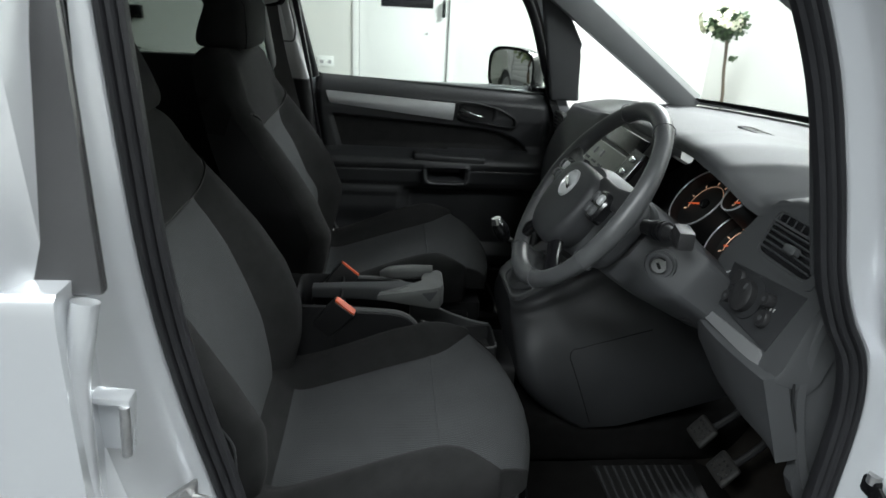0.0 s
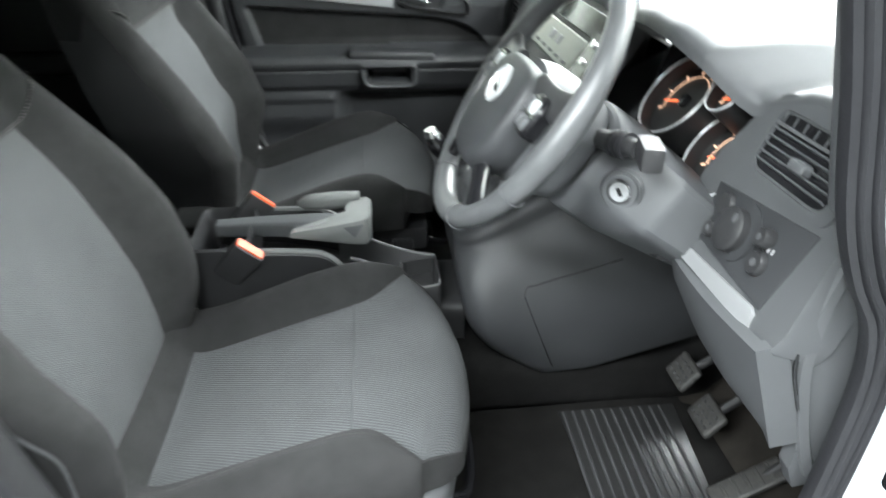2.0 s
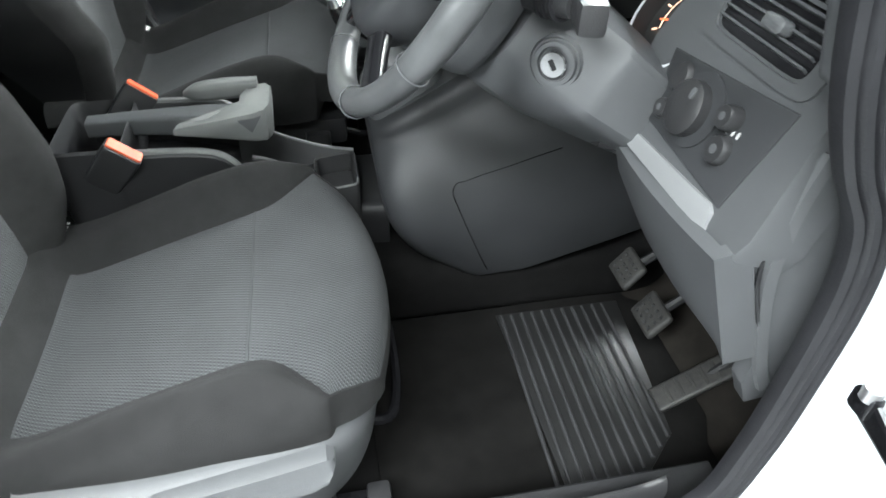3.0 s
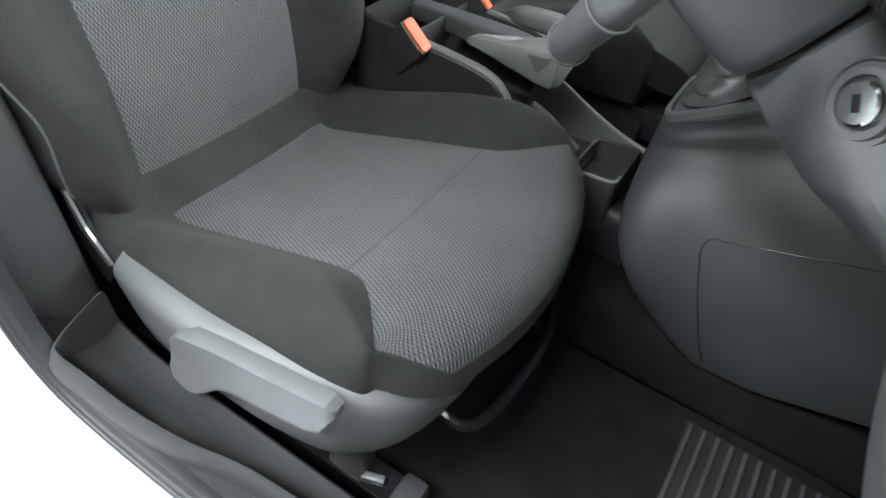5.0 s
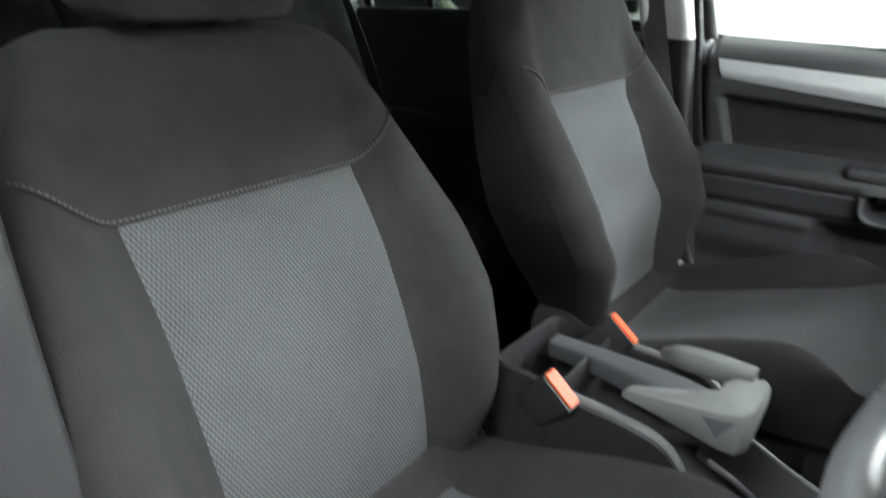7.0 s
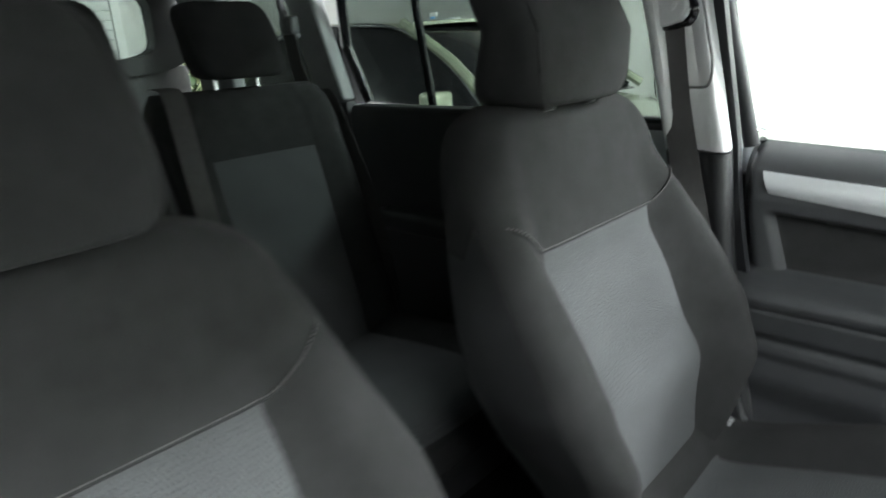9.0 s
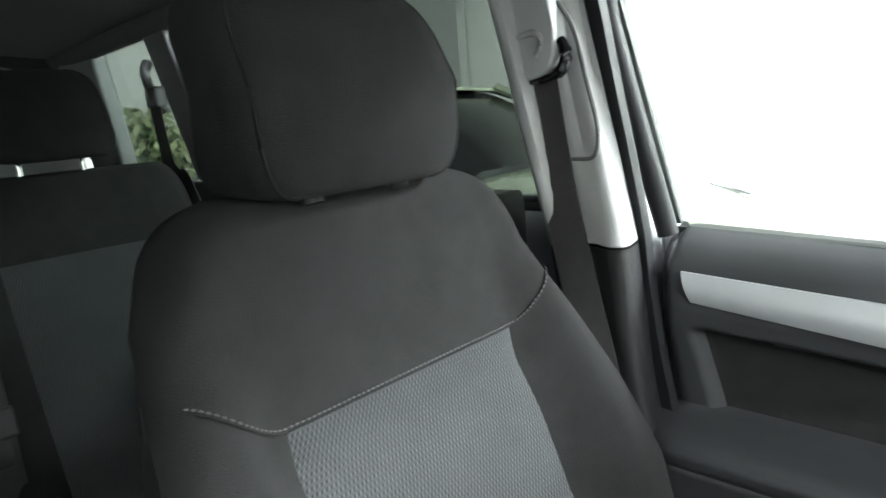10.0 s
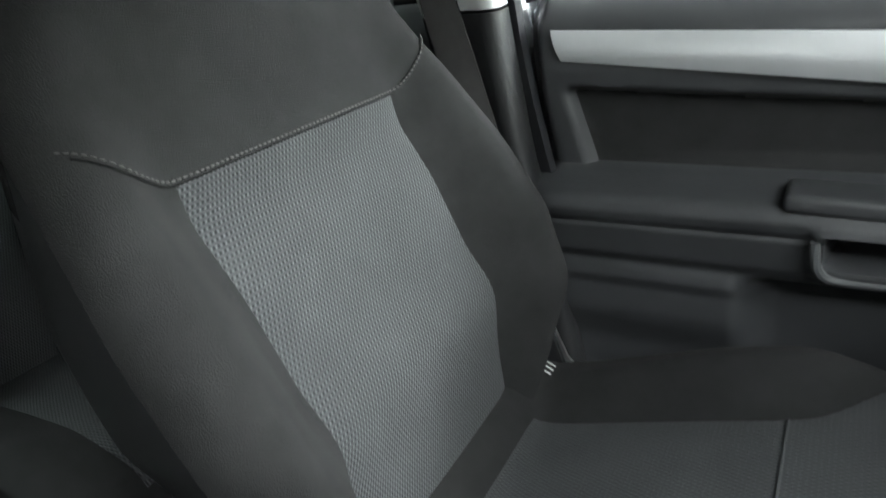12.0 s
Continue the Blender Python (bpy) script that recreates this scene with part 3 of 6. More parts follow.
part("side_wall", skinned([[(x, y + a, z + b) for a, b in ((-0.030, -0.060), (-0.007, -0.006), (-0.003, 0.0), (0.004, 0.0), (0.008, -0.005), (0.010, -0.07))] for x, z, y in K]), DARK, tray, "sloping side of the tray", 40)
part("wall_edge", tubed([(x, y, z) for x, z, y in K], 0.0034, 7), GRIP, tray, "pale top edge")
part("slot_floor", slab([(0.16, -0.105, 0.556), (0.285, -0.105, 0.556), (0.285, 0.012, 0.556), (0.16, 0.012, 0.556)], (0, 0, 0.008), 0.002), BINBLACK, tray)
for y in (-0.098, -0.048):
    part("slot_rib", tubed(smooth_path([(0.175, y, 0.622), (0.205, y, 0.612), (0.235, y + 0.006, 0.590), (0.262, y + 0.008, 0.572)], 4), 0.0055, 8, 0.7), DARK, tray, "narrow rib beside the handbrake slot")
part("slot_catch", boxed((0.235, -0.075, 0.585), (0.024, 0.020, 0.030), 0.005, (0, 30, 0), 3), MID, tray, "small grey catch")

brake = thing("handbrake", (0.07, -0.04, 0.64), "grey looped handbrake lever with a triangular release button", "handbrake")
arm = table([(-0.085, 0.004, 0.676, 0.016, 0.014), (0.0, -0.010, 0.684, 0.018, 0.016), (0.07, -0.028, 0.692, 0.022, 0.017), (0.13, -0.045, 0.699, 0.026, 0.018), (0.16, -0.05, 0.703, 0.02, 0.014)], 18)
lever = part("lever_arm", skinned([[(x, y + a, z + b) for a, b in squared(w, h, 20, 6)] for x, y, z, w, h in arm]), DASH, brake, sharp=50)
top_view = [(0.070, -0.096), (0.13, -0.099), (0.195, -0.101), (0.214, -0.096), (0.222, -0.08), (0.222, -0.01), (0.214, 0.004), (0.186, 0.004), (0.184, -0.040), (0.13, -0.062), (0.075, -0.078)]


def block(f, low):
    out = []
    for x, y in top_view:
        z = 0.712 + 0.16 * (x - 0.07)
        x2, y2 = 0.16 + (x - 0.16) * f, -0.062 + (y + 0.062) * f
        near = 1.0 if y < -0.05 else 0.45
        out.append((x2, y2, z - low * (0.012 + 0.30 * (x - 0.07)) * near))
    return out


part("grip_block", skinned([block(0.92, 1.0), block(1.0, 0.85), block(1.0, 0.12), block(0.96, 0.0), block(0.5, -0.02)]), GRIP, brake, "light grey looped hand grip", 40)
grip = table([(0.20, 0.004, 0.730, 0.014, 0.014), (0.15, 0.012, 0.725, 0.017, 0.016), (0.10, 0.020, 0.719, 0.017, 0.014), (0.082, 0.023, 0.716, 0.013, 0.010), (0.074, 0.024, 0.714, 0.005, 0.004)], 16)
part("grip", skinned([[(x, y + a, z + b) for a, b in squared(w, h, 18, 3.5)] for x, y, z, w, h in grip]), GRIP, brake, sharp=50)
part("release_button", slab([(0.170, -0.1035, 0.722), (0.208, -0.100, 0.727), (0.190, -0.1035, 0.700)], (0, 0.006, 0), 0.002), DASH, brake)

# the raised tower that carries the gear lever
tower = thing("centre_tower", (0.6, -0.02, 0.33), "dark plastic centre tower below the dashboard with a panel line", "centre console")


def tower_top(x):
    return 0.708 + 0.60 * (x - 0.374) + 0.10 * max(0.0, x - 0.50) - 0.20 * max(0.0, x - 0.62)


def tower_side(u, v):
    """u from the rear edge forwards, v from the bottom up; the driver's side."""
    x = 0.374 + 0.53 * u
    low = float(np.interp(x, (0.374, 0.42, 0.46, 0.52, 0.62, 0.79, 0.92), (0.525, 0.490, 0.465, 0.430, 0.443, 0.507, 0.56)))
    z = low + v * (tower_top(x) - low)
    x += 0.028 * (1 - v) ** 2 * (1 - u)
    bulge = 0.062 * math.sin(math.pi * min(1, v * 1.1 + 0.05)) ** 0.8 * (1 - 0.3 * u)
    y = -0.150 - bulge - 0.05 * u - 0.03 * (1 - v)
    if u < 0.10:
        y += 0.05 * (1 - math.sqrt(max(0, 1 - (1 - u / 0.10) ** 2)))
    if v > 0.93:
        y += 0.022 * (1 - math.sqrt(max(0, 1 - ((v - 0.93) / 0.07) ** 2)))
    return (x, y, z)


us = [0, 0.002, 0.006, 0.012, 0.02, 0.032, 0.048, 0.07, 0.10] + [0.10 + 0.90 * k / 18 for k in range(1, 19)]
vs = [k / 24 for k in range(22)] + [0.9, 0.93, 0.95, 0.97, 0.985, 0.995, 1.0]
part("side_cover", sheet(tower_side, us, vs, (0, 0.02, 0)), COVER, tower, "large smooth cover facing the footwell", 60)
part("side_cover", sheet(lambda u, v: (tower_side(u, v)[0], -0.04 - tower_side(u, v)[1], tower_side(u, v)[2]), us, vs, (0, -0.02, 0)), COVER, tower, "", 60)
part("rear_face", sheet(lambda u, v: (tower_side(0, v)[0], -0.02 + (u - 0.5) * 2 * (tower_side(0, v)[1] + 0.02) * -1, tower_side(0, v)[2]), [0, 0.25, 0.5, 0.75, 1], vs, (0.02, 0, 0)), COVER, tower)
part("top_deck", sheet(lambda u, v: (tower_side(u, 1)[0], -0.02 + (v - 0.5) * 2 * (tower_side(u, 1)[1] + 0.02) * -1, tower_side(u, 1)[2] + 0.001 + 0.006 * (1 - (2 * v - 1) ** 2)), us, [k / 8 for k in range(9)], (0.005, 0, -0.012)), DASH, tower)


def on_cover(x, z):
    u = (x - 0.374) / 0.53
    return min((Vector(tower_side(u, v / 240)) for v in range(241)), key=lambda p: abs(p.z - z)) + Vector((0, -0.0004, 0))


groove = [on_cover(0.545 - 0.32 * (z - 0.455), z) for z in (0.455, 0.50, 0.54, 0.58, 0.61, 0.63)] + [on_cover(0.491, 0.641), on_cover(0.498, 0.649)] + [on_cover(x, 0.652 + 0.36 * (x - 0.51)) for x in (0.51, 0.54, 0.58, 0.62, 0.66)]
part("panel_line", tubed(smooth_path(groove, 3), 0.0009, 5), GLOSSBLACK, tower)
part("tunnel_carpet", boxed((0.55, -0.02, 0.385), (1.1, 0.36, 0.15), 0.05, None, 4), CARPET, tower)

gear = thing("gear_lever", (0.42, -0.03, 0.8), "short gear lever with a bright capped knob and folded boot", "gear lever")
deck_n = Vector((-0.55, 0, 0.835))
deck_t = Vector((0.835, 0, 0.55))
BASE = Vector((0.435, -0.045, tower_top(0.435) + 0.008))


def on_deck(a, b, h):
    return BASE + deck_t * a + Vector((0, b, 0)) + deck_n * h


boot = []
for k in range(13):
    f = k / 12
    ring = []
    for j in range(28):
        a = 2 * math.pi * j / 28
        r = (0.066 - 0.048 * f ** 0.8) * (1 + 0.10 * math.sin(4 * a + 1.1 * k) * math.sin(math.pi * f) + 0.05 * math.sin(k * 2.3))
        ring.append(on_deck(0.95 * r * math.cos(a) + 0.01 * f, 1.05 * r * math.sin(a), 0.004 + 0.062 * f ** 1.2))
    boot.append(ring)
part("boot", skinned(boot), LEATHER, gear, "wrinkled leather boot", 60)
part("boot_frame", skinned([[on_deck(px * s, py * s, h) for px, py in squared(0.072, 0.082, 28, 5)] for s, h in ((1.02, -0.012), (1.0, 0.004), (0.97, 0.006), (0.90, 0.005), (0.88, -0.008))]), MID, gear)
knob = []
for k in range(11):
    a = -math.pi / 2 + math.pi * k / 10
    knob.append([(0.352 + 0.02 * math.cos(a) * math.cos(b) - 0.01 * math.sin(a), -0.035 + 0.02 * math.cos(a) * math.sin(b), 0.855 + 0.03 * math.sin(a)) for b in [2 * math.pi * j / 16 for j in range(16)]])
stick = part("knob", skinned(knob), GLOSSBLACK, gear)
part("knob_cap", tubed([(0.342, -0.035, 0.872), (0.338, -0.035, 0.884)], [0.016, 0.011], 14), CHROME, stick, "bright cap")
part("shaft", tubed([on_deck(0.01, 0.01, 0.06), (0.36, -0.035, 0.838)], 0.008, 8), CHROME, gear)

# ---- steering wheel and column ----
WC = Vector((0.426, -0.379, 1.049))
WT = radians(34)
WX = Vector((0, 1, 0))
WU = Vector((math.sin(WT), 0, math.cos(WT)))
WN = Vector((-math.cos(WT), 0, math.sin(WT)))      # towards the driver


def on_wheel(a, b, c=0.0):
    return WC + a * WX + b * WU + c * WN


wheel = thing("steering_wheel", tuple(WC), "leather wrapped four spoke steering wheel with bright badge and buttons", "steering wheel")
R = 0.171
rings = []
for k in range(64):
    a = 2 * math.pi * k / 64
    rad = 0.0148 + 0.0012 * math.cos(4 * a)
    rings.append([on_wheel(math.cos(a) * (R + rad * math.cos(b)), math.sin(a) * (R + rad * math.cos(b)), rad * 1.05 * math.sin(b)) for b in [2 * math.pi * j / 16 for j in range(16)]])
rings.append(rings[0])
rim = part("rim", skinned(rings, cap=False), LEATHER, wheel, "worn black leather rim", 70)
for ang in (62, 118, 205, 245, 295, 335):
    a = radians(ang)
    ring = [on_wheel(math.cos(a) * (R + 0.0165 * math.cos(b)), math.sin(a) * (R + 0.0165 * math.cos(b)), 0.0172 * math.sin(b)) for b in [2 * math.pi * j / 20 for j in range(21)]]
    part("rim_seam", tubed(ring, 0.0009, 5), DASH, rim)
hub = []
for c, s, d in ((-0.03, 0.80, 0), (-0.01, 0.97, 0), (0.016, 1.0, 0), (0.026, 0.975, 0), (0.031, 0.91, 0), (0.0325, 0.80, 0), (0.0335, 0.5, 0), (0.034, 0.2, 0)):
    ring = []
    for j in range(40):
        t = 2 * math.pi * j / 40
        x, y = math.cos(t), math.sin(t)
        w = 0.083 * (1 - 0.16 * max(0, -y) ** 2)
        ring.append(on_wheel(w * s * math.copysign(abs(x) ** 0.52, x), (0.062 if y > 0 else 0.085) * s * math.copysign(abs(y) ** 0.72, y) - 0.020, c))
    hub.append(ring)
pad = part("airbag_pad", skinned(hub), COVER, wheel, "dark grey airbag cover", 50)
rings = [[on_wheel(r * math.cos(t) + 0.004, r * math.sin(t) - 0.002, c) for t in [2 * math.pi * j / 28 for j in range(28)]] for r, c in ((0.026, 0.028), (0.026, 0.036), (0.0235, 0.038), (0.022, 0.0355), (0.004, 0.0355))]
badge = part("badge", skinned(rings), SILVER, pad, "round bright emblem")
part("emblem_bar", skinned([[on_wheel(a * s + 0.2 * b * s + 0.004, b * s - 0.002 + 0.35 * a * s, c) for a, b in squared(0.018, 0.0045, 16, 4)] for s, c in ((1, 0.035), (1, 0.0385), (0.8, 0.040))]), CHROME, badge)
for sx in (-1, 1):
    for lo, (a0, b0, a1, b1, wid) in enumerate(((0.06, 0.02, 0.168, 0.035, 0.026), (0.04, -0.075, 0.108, -0.135, 0.02))):
        rings = []
        for k in range(7):
            f = k / 6
            a, b = a0 + (a1 - a0) * f, b0 + (b1 - b0) * f
            d = Vector((a1 - a0, b1 - b0)).normalized()
            w = wid * (1 - 0.3 * math.sin(math.pi * f))
            rings.append([on_wheel(sx * (a - d.y * w * p), b + d.x * w * p, q + 0.012 * (1 - f)) for p, q in squared(1.0, 0.009, 16, 3)])
        part("spoke", skinned(rings), DARK if lo == 0 else GLOSSBLACK, wheel, "" if lo == 0 else "gloss black lower spoke", 50)
    btn = part("button_pad", skinned([[on_wheel(sx * 0.106 + a * s, 0.004 + b * s, c) for a, b in squared(0.024, 0.026, 20, 4)] for s, c in ((1, 0.004), (1, 0.018), (0.85, 0.022))]), GLOSSBLACK, wheel)
    for i, (a, b) in enumerate(((-0.009, 0.010), (0.010, 0.010), (-0.009, -0.011), (0.010, -0.011))):
        part("button", skinned([[on_wheel(sx * 0.106 + a + u * s, 0.004 + b + v * s, c) for u, v in squared(0.0075, 0.0085, 14, 4)] for s, c in ((1, 0.020), (1, 0.025), (0.7, 0.027))]), SILVER if i == 0 else MID, btn)

column = thing("steering_column", (0.55, -0.372, 0.95), "grey plastic column shroud with ignition lock and stalk", "steering column")
casing = []
for d, w, top, low in ((-0.005, 0.070, 0.050, -0.085), (0.02, 0.078, 0.058, -0.098), (0.055, 0.076, 0.058, -0.098), (0.085, 0.071, 0.055, -0.096), (0.095, 0.067, 0.052, -0.093), (0.098, 0.060, 0.046, -0.086)):
    mid, half = (top + low) / 2, (top - low) / 2
    casing.append([on_wheel(a, mid + b, -d) for a, b in squared(w, half, 32, 2.5)])
part("hub_casing", skinned(casing), DASH, wheel, "grey rear cover behind the airbag pad", 50)
rings = []
for d, wl, wr, top, low in ((0.101, 0.058, 0.058, 0.044, -0.085), (0.104, 0.066, 0.066, 0.048, -0.091), (0.112, 0.074, 0.074, 0.050, -0.092), (0.125, 0.088, 0.082, 0.050, -0.092), (0.150, 0.114, 0.088, 0.050, -0.091), (0.176, 0.134, 0.092, 0.050, -0.089), (0.182, 0.137, 0.092, 0.049, -0.088), (0.190, 0.138, 0.092, 0.048, -0.087), (0.30, 0.138, 0.092, 0.040, -0.075)):
    sec = [(0.0, top + 0.008), (-0.55 * wl, top + 0.005), (-0.90 * wl, top - 0.003), (-0.97 * wl, top - 0.007), (-wl, top - 0.014), (-wl, -0.028), (-0.97 * wl, -0.036), (-0.91 * wl, -0.043), (-0.50 * wl, low + 0.010), (-0.35 * wl, low + 0.003), (0.0, low), (0.5 * wr, low + 0.008), (0.8 * wr, low + 0.025), (0.97 * wr, -0.03), (wr, 0.0), (0.95 * wr, top - 0.01), (0.6 * wr, top + 0.003)]
    rings.append([on_wheel(a, b, -d) for a, b in sec])
part("shroud", skinned(rings), DASH, column, "", 24)
IG = Vector((0.534, -0.481, 0.962))
IN = Vector((-0.62, -0.75, 0.12)).normalized()


lock = part("ignition_ring", disc(IG, IN, ((0.027, -0.03), (0.027, 0.001), (0.0255, 0.004), (0.0245, 0.002), (0.0225, 0.002), (0.021, 0.006), (0.017, 0.006), (0.016, 0.001), (0.004, 0.001))), DASH, column, "round dark lock surround")
part("lock_barrel", disc(IG, IN, ((0.0135, 0.0), (0.0135, 0.008), (0.012, 0.0095), (0.002, 0.0097))), CHROME, lock, "bright key barrel")
slot_u = IN.cross(Vector((0, 0, 1))).normalized()
slot_v = slot_u.cross(IN)
part("key_slot", skinned([[IG + IN * h + slot_u * (0.7 * a + 0.5 * b) + slot_v * (0.7 * b - 0.5 * a) for a, b in squared(0.0028, 0.0065, 12, 6)] for h in (0.006, 0.0105)]), GLOSSBLACK, lock)
stalk = part("stalk", tubed([(0.51, -0.43, 1.012), (0.526, -0.47, 1.018), (0.536, -0.505, 1.024)], [0.012, 0.014, 0.011], 12), DARK, column, "black indicator stalk")
part("stalk_end", boxed((0.540, -0.527, 1.028), (0.026, 0.05, 0.03), 0.007, (0, 0, -12)), DARK, stalk)
for k in range(3):
    part("stalk_ring", tubed([(0.524 + 0.003 * k, -0.463 - 0.010 * k, 1.0165 + 0.002 * k), (0.5253 + 0.003 * k, -0.467 - 0.010 * k, 1.0171 + 0.002 * k)], 0.0165, 14), RUBBER, stalk)
stalk = part("stalk", tubed([(0.50, -0.30, 1.02), (0.50, -0.25, 1.03), (0.50, -0.21, 1.04)], [0.010, 0.011, 0.008], 10), DARK, column)
part("stalk_end", tubed([(0.50, -0.215, 1.04), (0.50, -0.20, 1.043)], [0.0075, 0.006], 12), CHROME, stalk)


# ---- dashboard ----
dash = thing("dashboard", (0.75, 0, 0.9), "dark grey grained dashboard with hooded dials, vents and switches", "dashboard")


def lip(y):
    """The dash's rear upper edge: x and z."""
    k = [(-0.72, 0.715, 1.066), (-0.66, 0.703, 1.092), (-0.60, 0.695, 1.107), (-0.55, 0.690, 1.101), (-0.51, 0.685, 1.085), (-0.487, 0.680, 1.072), (-0.470, 0.660, 1.085), (-0.445, 0.628, 1.116), (-0.37, 0.612, 1.136), (-0.27, 0.618, 1.135), (-0.20, 0.635, 1.125), (-0.13, 0.655, 1.112), (0.0, 0.665, 1.105), (0.15, 0.665, 1.098), (0.35, 0.665, 1.075), (0.55, 0.675, 1.055), (0.66, 0.69, 1.045), (0.72, 0.70, 1.035)]
    c = np.array(k)
    return float(np.interp(y, c[:, 0], c[:, 1])), float(np.interp(y, c[:, 0], c[:, 2]))


def screen_base(y):
    return 1.38 - 0.27 * (y / 0.72) ** 2, 1.048 + 0.01 * (1 - (y / 0.72) ** 2)


def top_fn(u, y):
    (xl, zl), (xb, zb) = lip(y), screen_base(y)
    x = xl + (xb - xl) * u
    z = zl + (zb - zl) * ease(u * 1.05) + 0.018 * math.sin(math.pi * min(1, u * 1.6)) * (1 if u < 0.62 else 0)
    if u < 0.04:
        z -= 0.010 * (1 - math.sqrt(max(0.0, 1 - (1 - u / 0.04) ** 2)))
    return (x, y, z)


ys = [-0.72 + 1.44 * k / 110 for k in range(111)]
part("dash_top", sheet(top_fn, [0, 0.004, 0.012, 0.025, 0.04, 0.08, 0.14, 0.2, 0.28, 0.36, 0.45, 0.55, 0.66, 0.78, 0.9, 1.0], ys, (0, 0, -0.012)), DASH, dash, "grained upper moulding with a hood over the dials", 60)
for y in (-0.10, 0.42):
    grille = part("defroster_grille", skinned([[(0.87 + px * s, y + py * s, top_fn((0.87 + px - lip(y)[0]) / (screen_base(y)[0] - lip(y)[0]), y)[2] + h) for px, py in squared(0.022, 0.045, 20, 5)] for s, h in ((1.0, -0.004), (1.0, 0.003), (0.9, 0.003), (0.88, 0.0005))]), DARK, dash, "small dark air slot")
    for k in range(4):
        part("slat", boxed((0.855 + 0.01 * k, y, top_fn(0.3, y)[2] + 0.0), (0.003, 0.07, 0.004)), GLOSSBLACK, grille)


def face(y, z, out=0.0):
    """A point on the driver's end face; out: towards the driver."""
    return Vector((0.625 + (z - 0.903) * 0.37 - 0.938 * out, y, z + 0.347 * out))


def on_face(rows):
    return skinned([[face(y, z, o) for y, z in ring] for ring, o in rows])


def oval(cy, cz, w, h, n=24, power=5.0):
    return [(cy + a, cz + b) for a, b in squared(w, h, n, power)]


outline = [(-0.484, 1.061), (-0.474, 1.035), (-0.459, 1.004), (-0.450, 0.973), (-0.453, 0.938), (-0.478, 0.890), (-0.492, 0.868), (-0.672, 0.868), (-0.705, 0.885), (-0.71, 0.905), (-0.70, 1.0), (-0.69, 1.055), (-0.66, 1.078), (-0.60, 1.094), (-0.55, 1.087), (-0.51, 1.072)]
end = part("end_face", on_face([(outline, -0.06), (outline, -0.006), ([(-0.58 + (y + 0.58) * 0.985, 0.98 + (z - 0.98) * 0.97) for y, z in outline], 0.0), ([(-0.58 + (y + 0.58) * 0.5, 0.98 + (z - 0.98) * 0.5) for y, z in outline], 0.0002)]), DASH, dash, "", 30)
# the vent
vent = part("air_vent", on_face([(oval(-0.59, 1.045, 0.083, 0.046, 28, 7), -0.002), (oval(-0.59, 1.045, 0.083, 0.046, 28, 7), 0.003), (oval(-0.59, 1.042, 0.066, 0.034, 28, 8), 0.003), (oval(-0.59, 1.042, 0.063, 0.031, 28, 8), -0.012)]), DASH, dash, "black louvred air vent")
part("vent_well", on_face([(oval(-0.59, 1.042, 0.063, 0.031, 24, 8), 0.0004), (oval(-0.59, 1.042, 0.03, 0.015, 24, 8), 0.0006)]), GLOSSBLACK, vent)
for k in range(5):
    z = 1.019 + 0.0085 * k
    bm = bmesh.new()
    skin(bm, [[face(-0.59 + s * 0.061, z + dz, o) for dz, o in ((-0.0008, 0.001), (0.0012, 0.0055), (0.0032, 0.0055), (0.0012, 0.001))] for s in (-1, 1)])
    part("louvre", bm, DASH, vent)
for k in range(7):
    bm = bmesh.new()
    skin(bm, [[face(-0.645 + 0.0185 * k + dy, z, o) for dy, o in ((-0.0007, 0.001), (0.0007, 0.001), (0.0007, 0.003), (-0.0007, 0.003))] for z in (1.062, 1.072)])
    part("fin", bm, MID, vent)
part("vent_bar", on_face([([(-0.653, 1.0585), (-0.527, 1.0585), (-0.527, 1.0615), (-0.653, 1.0615)], 0.001), ([(-0.653, 1.0585), (-0.527, 1.0585), (-0.527, 1.0615), (-0.653, 1.0615)], 0.0045)]), MID, vent)
tab = part("vent_tab", on_face([(oval(-0.602, 1.036, 0.014, 0.006, 16, 4), 0.003), (oval(-0.602, 1.036, 0.013, 0.006, 16, 4), 0.013), (oval(-0.602, 1.036, 0.010, 0.004, 16, 4), 0.015)]), MID, vent)
# the light switch panel
tilt = [(-0.513, 0.912), (-0.495, 0.976), (-0.671, 0.996), (-0.661, 0.906)]


def shrink(f):
    cy, cz = -0.585, 0.948
    return [(cy + (y - cy) * f, cz + (z - cz) * f) for y, z in tilt]


sw = part("switch_panel", on_face([(shrink(1.0), -0.001), (shrink(1.0), 0.0015), (shrink(0.98), 0.0022), (shrink(0.4), 0.0023)]), COVER, dash, "dark light-switch panel", 25)


def knob_at(y, z, r, out, mat, name, parent, label=""):
    return part(name, on_face([(oval(y, z, r, r, 24, 2), 0.002), (oval(y, z, r * 0.97, r * 0.97, 24, 2), out), (oval(y, z, r * 0.82, r * 0.82, 24, 2), out + 0.003), (oval(y, z, r * 0.3, r * 0.3, 24, 2), out + 0.0032)]), mat, parent, label)


